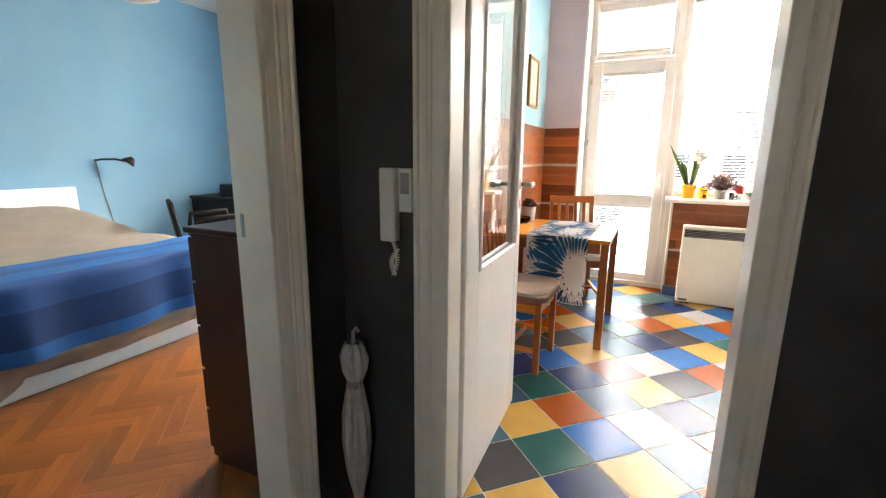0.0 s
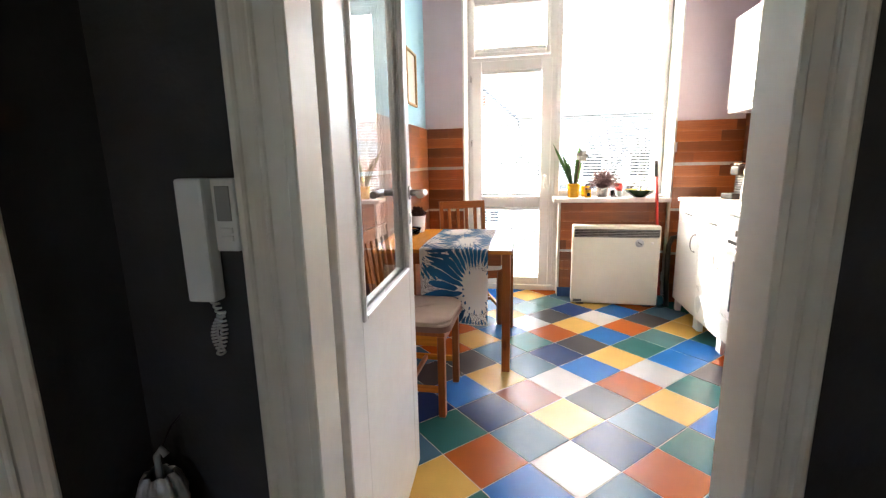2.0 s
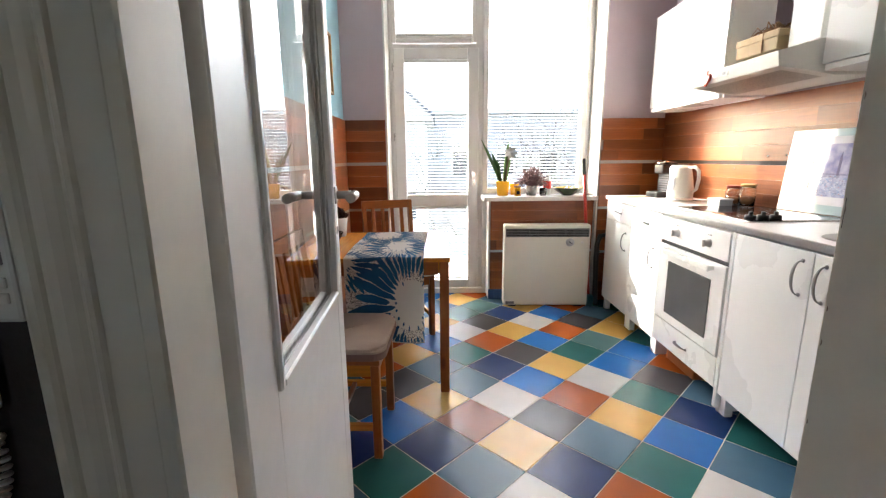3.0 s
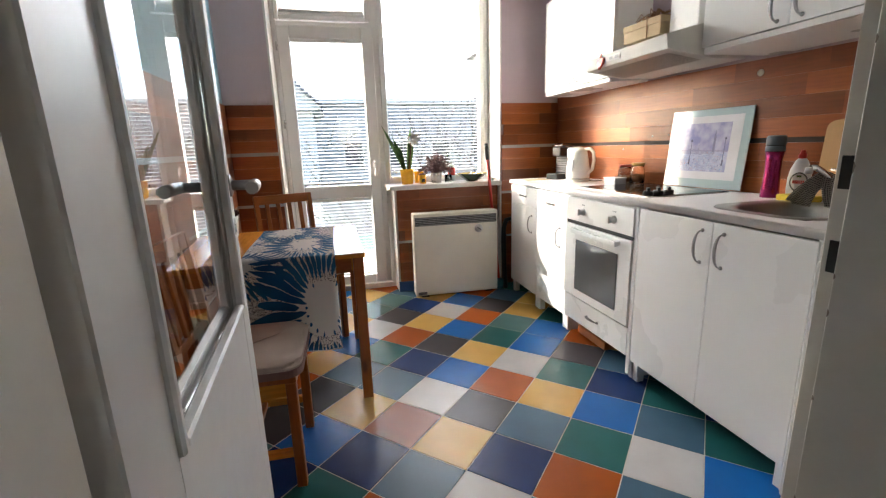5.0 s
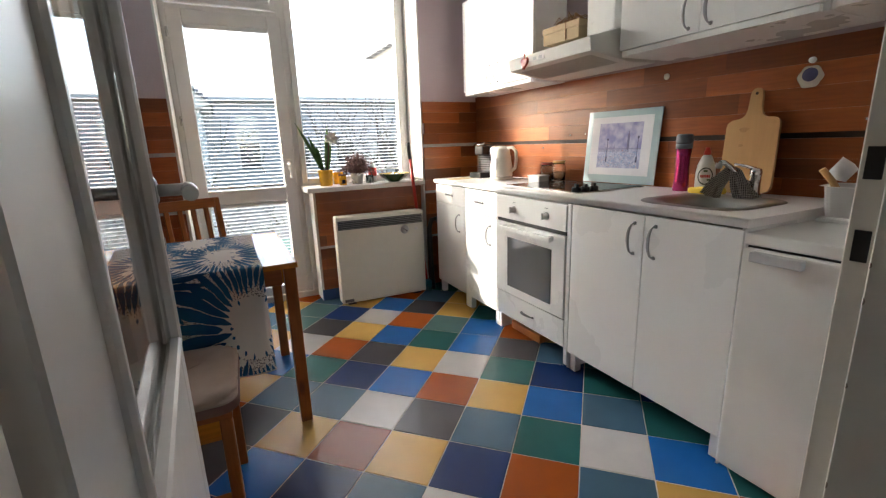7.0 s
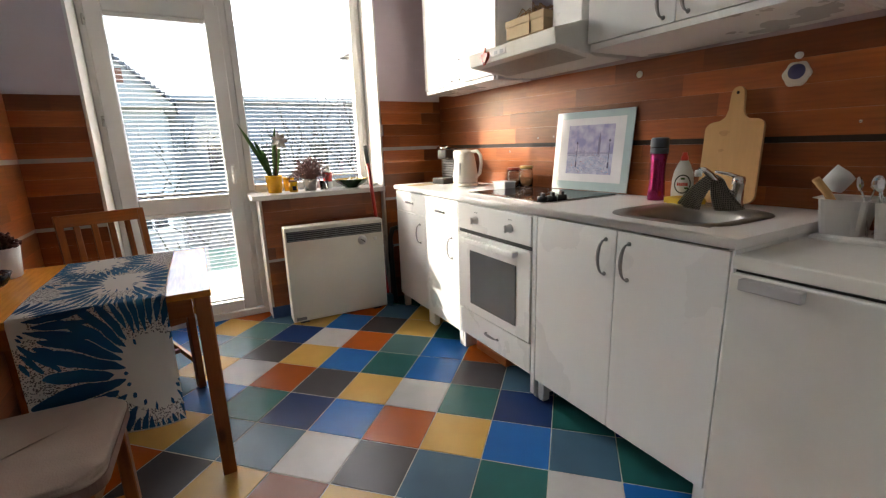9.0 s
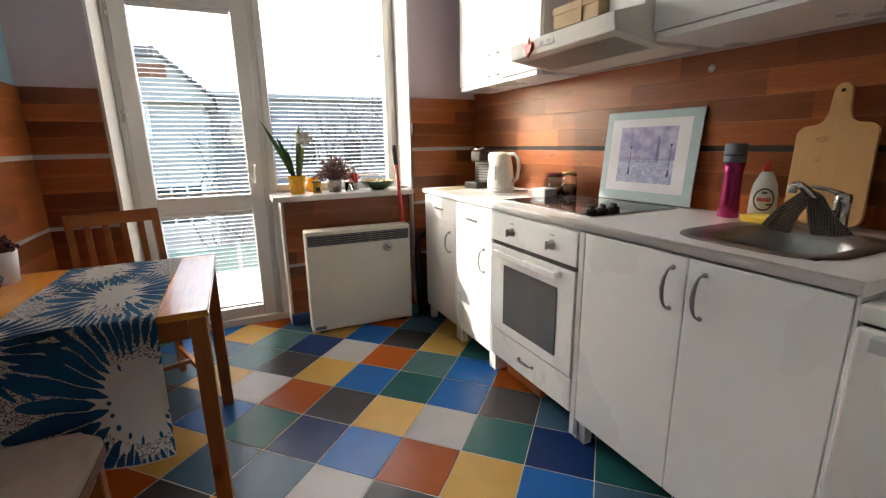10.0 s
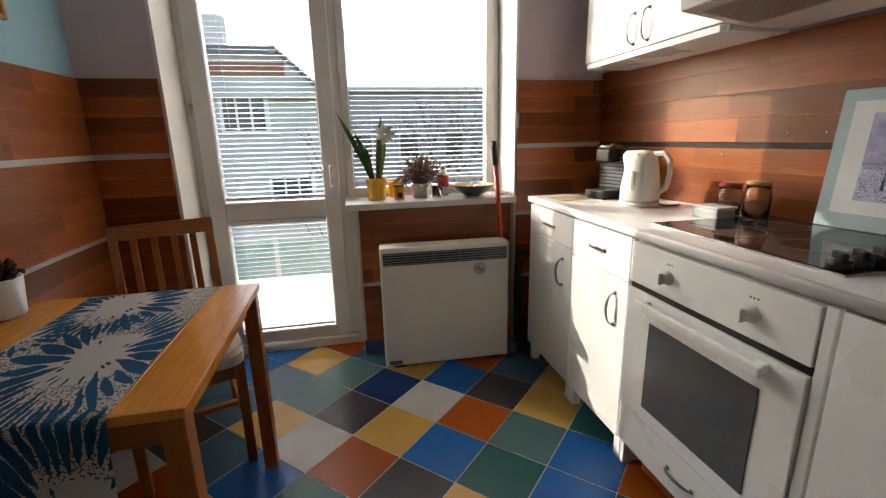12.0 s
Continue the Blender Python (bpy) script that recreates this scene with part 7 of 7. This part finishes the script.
for i in range(-40, 60):
    for j in range(-14, 16):
        for flip in (0, 1):
            u, v = i * STAVE_W + j * STAVE_L * 1.0, i * STAVE_W - j * STAVE_L
            m = pose(-1.6, 1.4, 0.0, 0, 0, 45) @ (pose(u, v, 0) if not flip else pose(u + STAVE_W, v + STAVE_W, 0, 0, 0, 90) @ pose(0, 0, 0))
            c = m @ Vector((STAVE_L / 2, STAVE_W / 2, 0))
            if not (-4.40 < c.x < BED_E - 0.12 and -0.62 < c.y < 4.95):
                continue
            near = -2.6 < c.x and 0.7 < c.y < 2.5
            if near and count < 290:
                s_ = new("parquet_stave", stave)
                s_.parent = pq
                s_.matrix_basis = m
                count += 1
            else:
                box(rest, 0.0005, STAVE_L - 0.0005, 0.0005, STAVE_W - 0.0005, -0.010, 0.0, 0, 1, m)
far = part("parquet_staves", rest, M_PARQUET, pq)
far["kind"] = "stuff"
structure("bedroom_sill_strip", box(B(), BED_E - 0.125, HALL_W - 0.03, BED_S, BED_N, -0.19, 0.001), M_PARQUET, "worn wooden doorway strip")

# ---- outside ----
structure("ground", box(B(), -600, 600, 5.2, 900, -4.6, -4.5), M_GROUND, "winter lawn below the balcony")
structure("ground_south", box(B(), -600, 600, -600, -1.6, -4.6, -4.5), M_GROUND)
bal = thing("balcony", "pale balcony slab with a pale green railing panel", "balcony", kind="structure")
part("slab", box(B(), -0.5, 2.6, 5.165, 6.75, -0.25, -0.08, 0.005), M_SNOW, bal)
for i in range(12):
    part("deck_board", box(B(), -0.48, 2.58, 5.18 + i * 0.13, 5.30 + i * 0.13, -0.079, -0.055, 0.003), M_SNOW, bal)
hz = thing("neighbour_house", "grey rendered house with a dark roof and brick band", "house", pose(-2.3, 19.0, -0.3))
part("wall", box(B(), -3.5, 2.2, 0.0, 8.0, -4.5, 3.05), M_RENDER, hz)
bm = B()
pts_ = [(-3.9, 4.35), (1.0, 4.40), (2.55, 2.95), (2.3, 2.85), (-3.9, 2.95)]
e0 = [bm.verts.new((x, -0.35, z)) for x, z in pts_]
e1 = [bm.verts.new((x + (0.0), 8.3, z)) for x, z in pts_]
for i in range(5):
    bm.faces.new((e0[i], e0[(i + 1) % 5], e1[(i + 1) % 5], e1[i]))
bm.faces.new(e0)
bm.faces.new(e1[::-1])
part("roof", bm, M_RENDER, hz)
part("roof_edge", box(B(), -3.9, 1.1, -0.5, 0.0, 4.15, 4.42), M_ROOF, hz)
bm = B()
for i in range(14):
    a, b = 1.0 + 1.6 * i / 14, 1.0 + 1.6 * (i + 1) / 14
    z = 4.40 - 1.45 * (i + 0.5) / 14
    box(bm, a, b + 0.02, -0.55, 8.4, z - 0.02, z + 0.09)
part("roof_slope", bm, M_ROOF, hz)
part("brick_band", box(B(), -3.6, 1.35, -0.37, -0.30, 3.55, 3.95), M_BRICK, hz)
part("chimney", box(B(), -1.6, -0.9, 2.0, 2.6, 4.2, 5.9), M_RENDER, hz)
for wx, wz in ((-0.1, 2.45), (-2.6, 2.45), (-1.5, -2.8), (-3.0, -2.8), (1.2, -0.4)):
    w_ = part("window", box(B(), wx - 0.78, wx + 0.78, -0.06, 0.02, wz - 0.72, wz + 0.72), M_LABEL, hz)
    for k in range(3):
        part("pane", box(B(), wx - 0.66 + k * 0.46, wx - 0.28 + k * 0.46, -0.075, -0.05, wz - 0.6, wz + 0.6), M_FARPANE, w_)
gar = thing("long_low_building", "long flat-roofed building behind the gardens", "building", pose(6, 24, 0))
part("wall", box(B(), -7.5, 7.0, 0.0, 6.0, -4.5, 3.25), material("weathered_grey_wall", (0.36, 0.36, 0.36), 0.9, second=(0.29, 0.29, 0.29), scale=1.2), gar)
part("roof", box(B(), -7.8, 7.3, -0.3, 6.3, 3.25, 3.45), M_RENDER, gar)
for i in range(6):
    wx = -6.6 + i * 2.2
    w_ = part("window", box(B(), wx - 0.5, wx + 0.5, -0.06, 0.02, 0.2, 1.5), M_RENDER, gar)
    part("pane", box(B(), wx - 0.42, wx + 0.42, -0.075, -0.05, 0.28, 1.42), M_FARPANE, w_)
tall = thing("tall_house", "tall pale house beyond the bare trees", "house", pose(14.5, 27, 0))
part("wall", box(B(), -3.5, 5, 0, 7, -4.5, 7.2), M_RENDER, tall)
part("roof", prism(B(), [(-3.9, -0.4), (5.4, -0.4), (5.4, 7.4), (-3.9, 7.4)], 7.2, 7.6), M_ROOF, tall)
for i in range(3):
    for k in range(2):
        w_ = part("window", box(B(), -2.6 + i * 2.4, -1.4 + i * 2.4, -0.06, 0.02, 1.2 + k * 3, 2.8 + k * 3), M_LABEL, tall)
        part("pane", box(B(), -2.5 + i * 2.4, -1.5 + i * 2.4, -0.075, -0.05, 1.3 + k * 3, 2.7 + k * 3), M_FARPANE, w_)
sh = thing("garden_fence", "pale green garden fence below the window", "fence", pose(2, 13.5, 0))
for i in range(13):
    part("panel", box(B(), -9 + i * 1.5, -7.53 + i * 1.5, 0, 0.06, -2.3, -1.15), M_RAIL, sh)
    part("post", box(B(), -9.05 + i * 1.5, -8.95 + i * 1.5, -0.03, 0.09, -4.5, -1.05), M_RENDER, sh)


def bare_tree(label, at, height, seed):
    rng_ = random.Random(seed)
    t = thing("bare_tree", label, "tree", at, "bare trees")
    trunk = B()
    tube(trunk, [(0, 0, 0), (0.1, 0, height * 0.25), (0.05, 0.1, height * 0.5)], 0.16, 8, 0.09)
    part("trunk", trunk, M_BARK, t)
    crown = B()
    def grow(p, d, ln, r, depth):
        q = p + d * ln
        tube(crown, [p, p + d * ln * 0.5 + Vector((rng_.uniform(-0.06, 0.06), rng_.uniform(-0.06, 0.06), 0)) * ln, q], r, 4 if depth < 3 else 3, r * 0.6)
        if depth < 5:
            for _ in range(3 if depth < 4 else 2):
                nd = (d + Vector((rng_.uniform(-0.75, 0.75), rng_.uniform(-0.75, 0.75), rng_.uniform(-0.2, 0.55)))).normalized()
                grow(q if rng_.random() < 0.7 else p + d * ln * 0.6, nd, ln * rng_.uniform(0.62, 0.82), r * 0.58, depth + 1)
    for k in range(4):
        a = 1.57 * k + rng_.uniform(0, 1)
        grow(Vector((0.05, 0.1, height * (0.32 + 0.05 * k))), Vector((0.6 * math.cos(a), 0.6 * math.sin(a), 0.8)).normalized(), height * 0.17, 0.06, 1)
    part("crown", crown, M_BARK, t, "bare twigs")["kind"] = "stuff"
    return t


bare_tree("bare winter tree behind the gardens", pose(7.2, 20, -4.5), 9.6, 2)
bare_tree("bare winter tree with fine twigs", pose(5.0, 21.5, -4.5), 9.0, 6)
bare_tree("slender bare tree beside the low building", pose(9.5, 18.5, -4.5), 10.0, 9)
hg = B()
rng4 = random.Random(33)
for i in range(420):
    x, z = rng4.uniform(-0.5, 12), rng4.uniform(-4.4, 1.6)
    a = rng4.uniform(0, 6.28)
    tube(hg, [(x, 17 + rng4.uniform(-0.8, 0.8), z), (x + 0.5 * math.cos(a), 17 + 0.4 * math.sin(a), z + rng4.uniform(0.2, 0.9))], 0.03, 3, 0.008)
whole("winter_hedge", hg, M_HEDGE, "tangled leafless hedge in front of the low building", "hedge", None, "", "stuff")
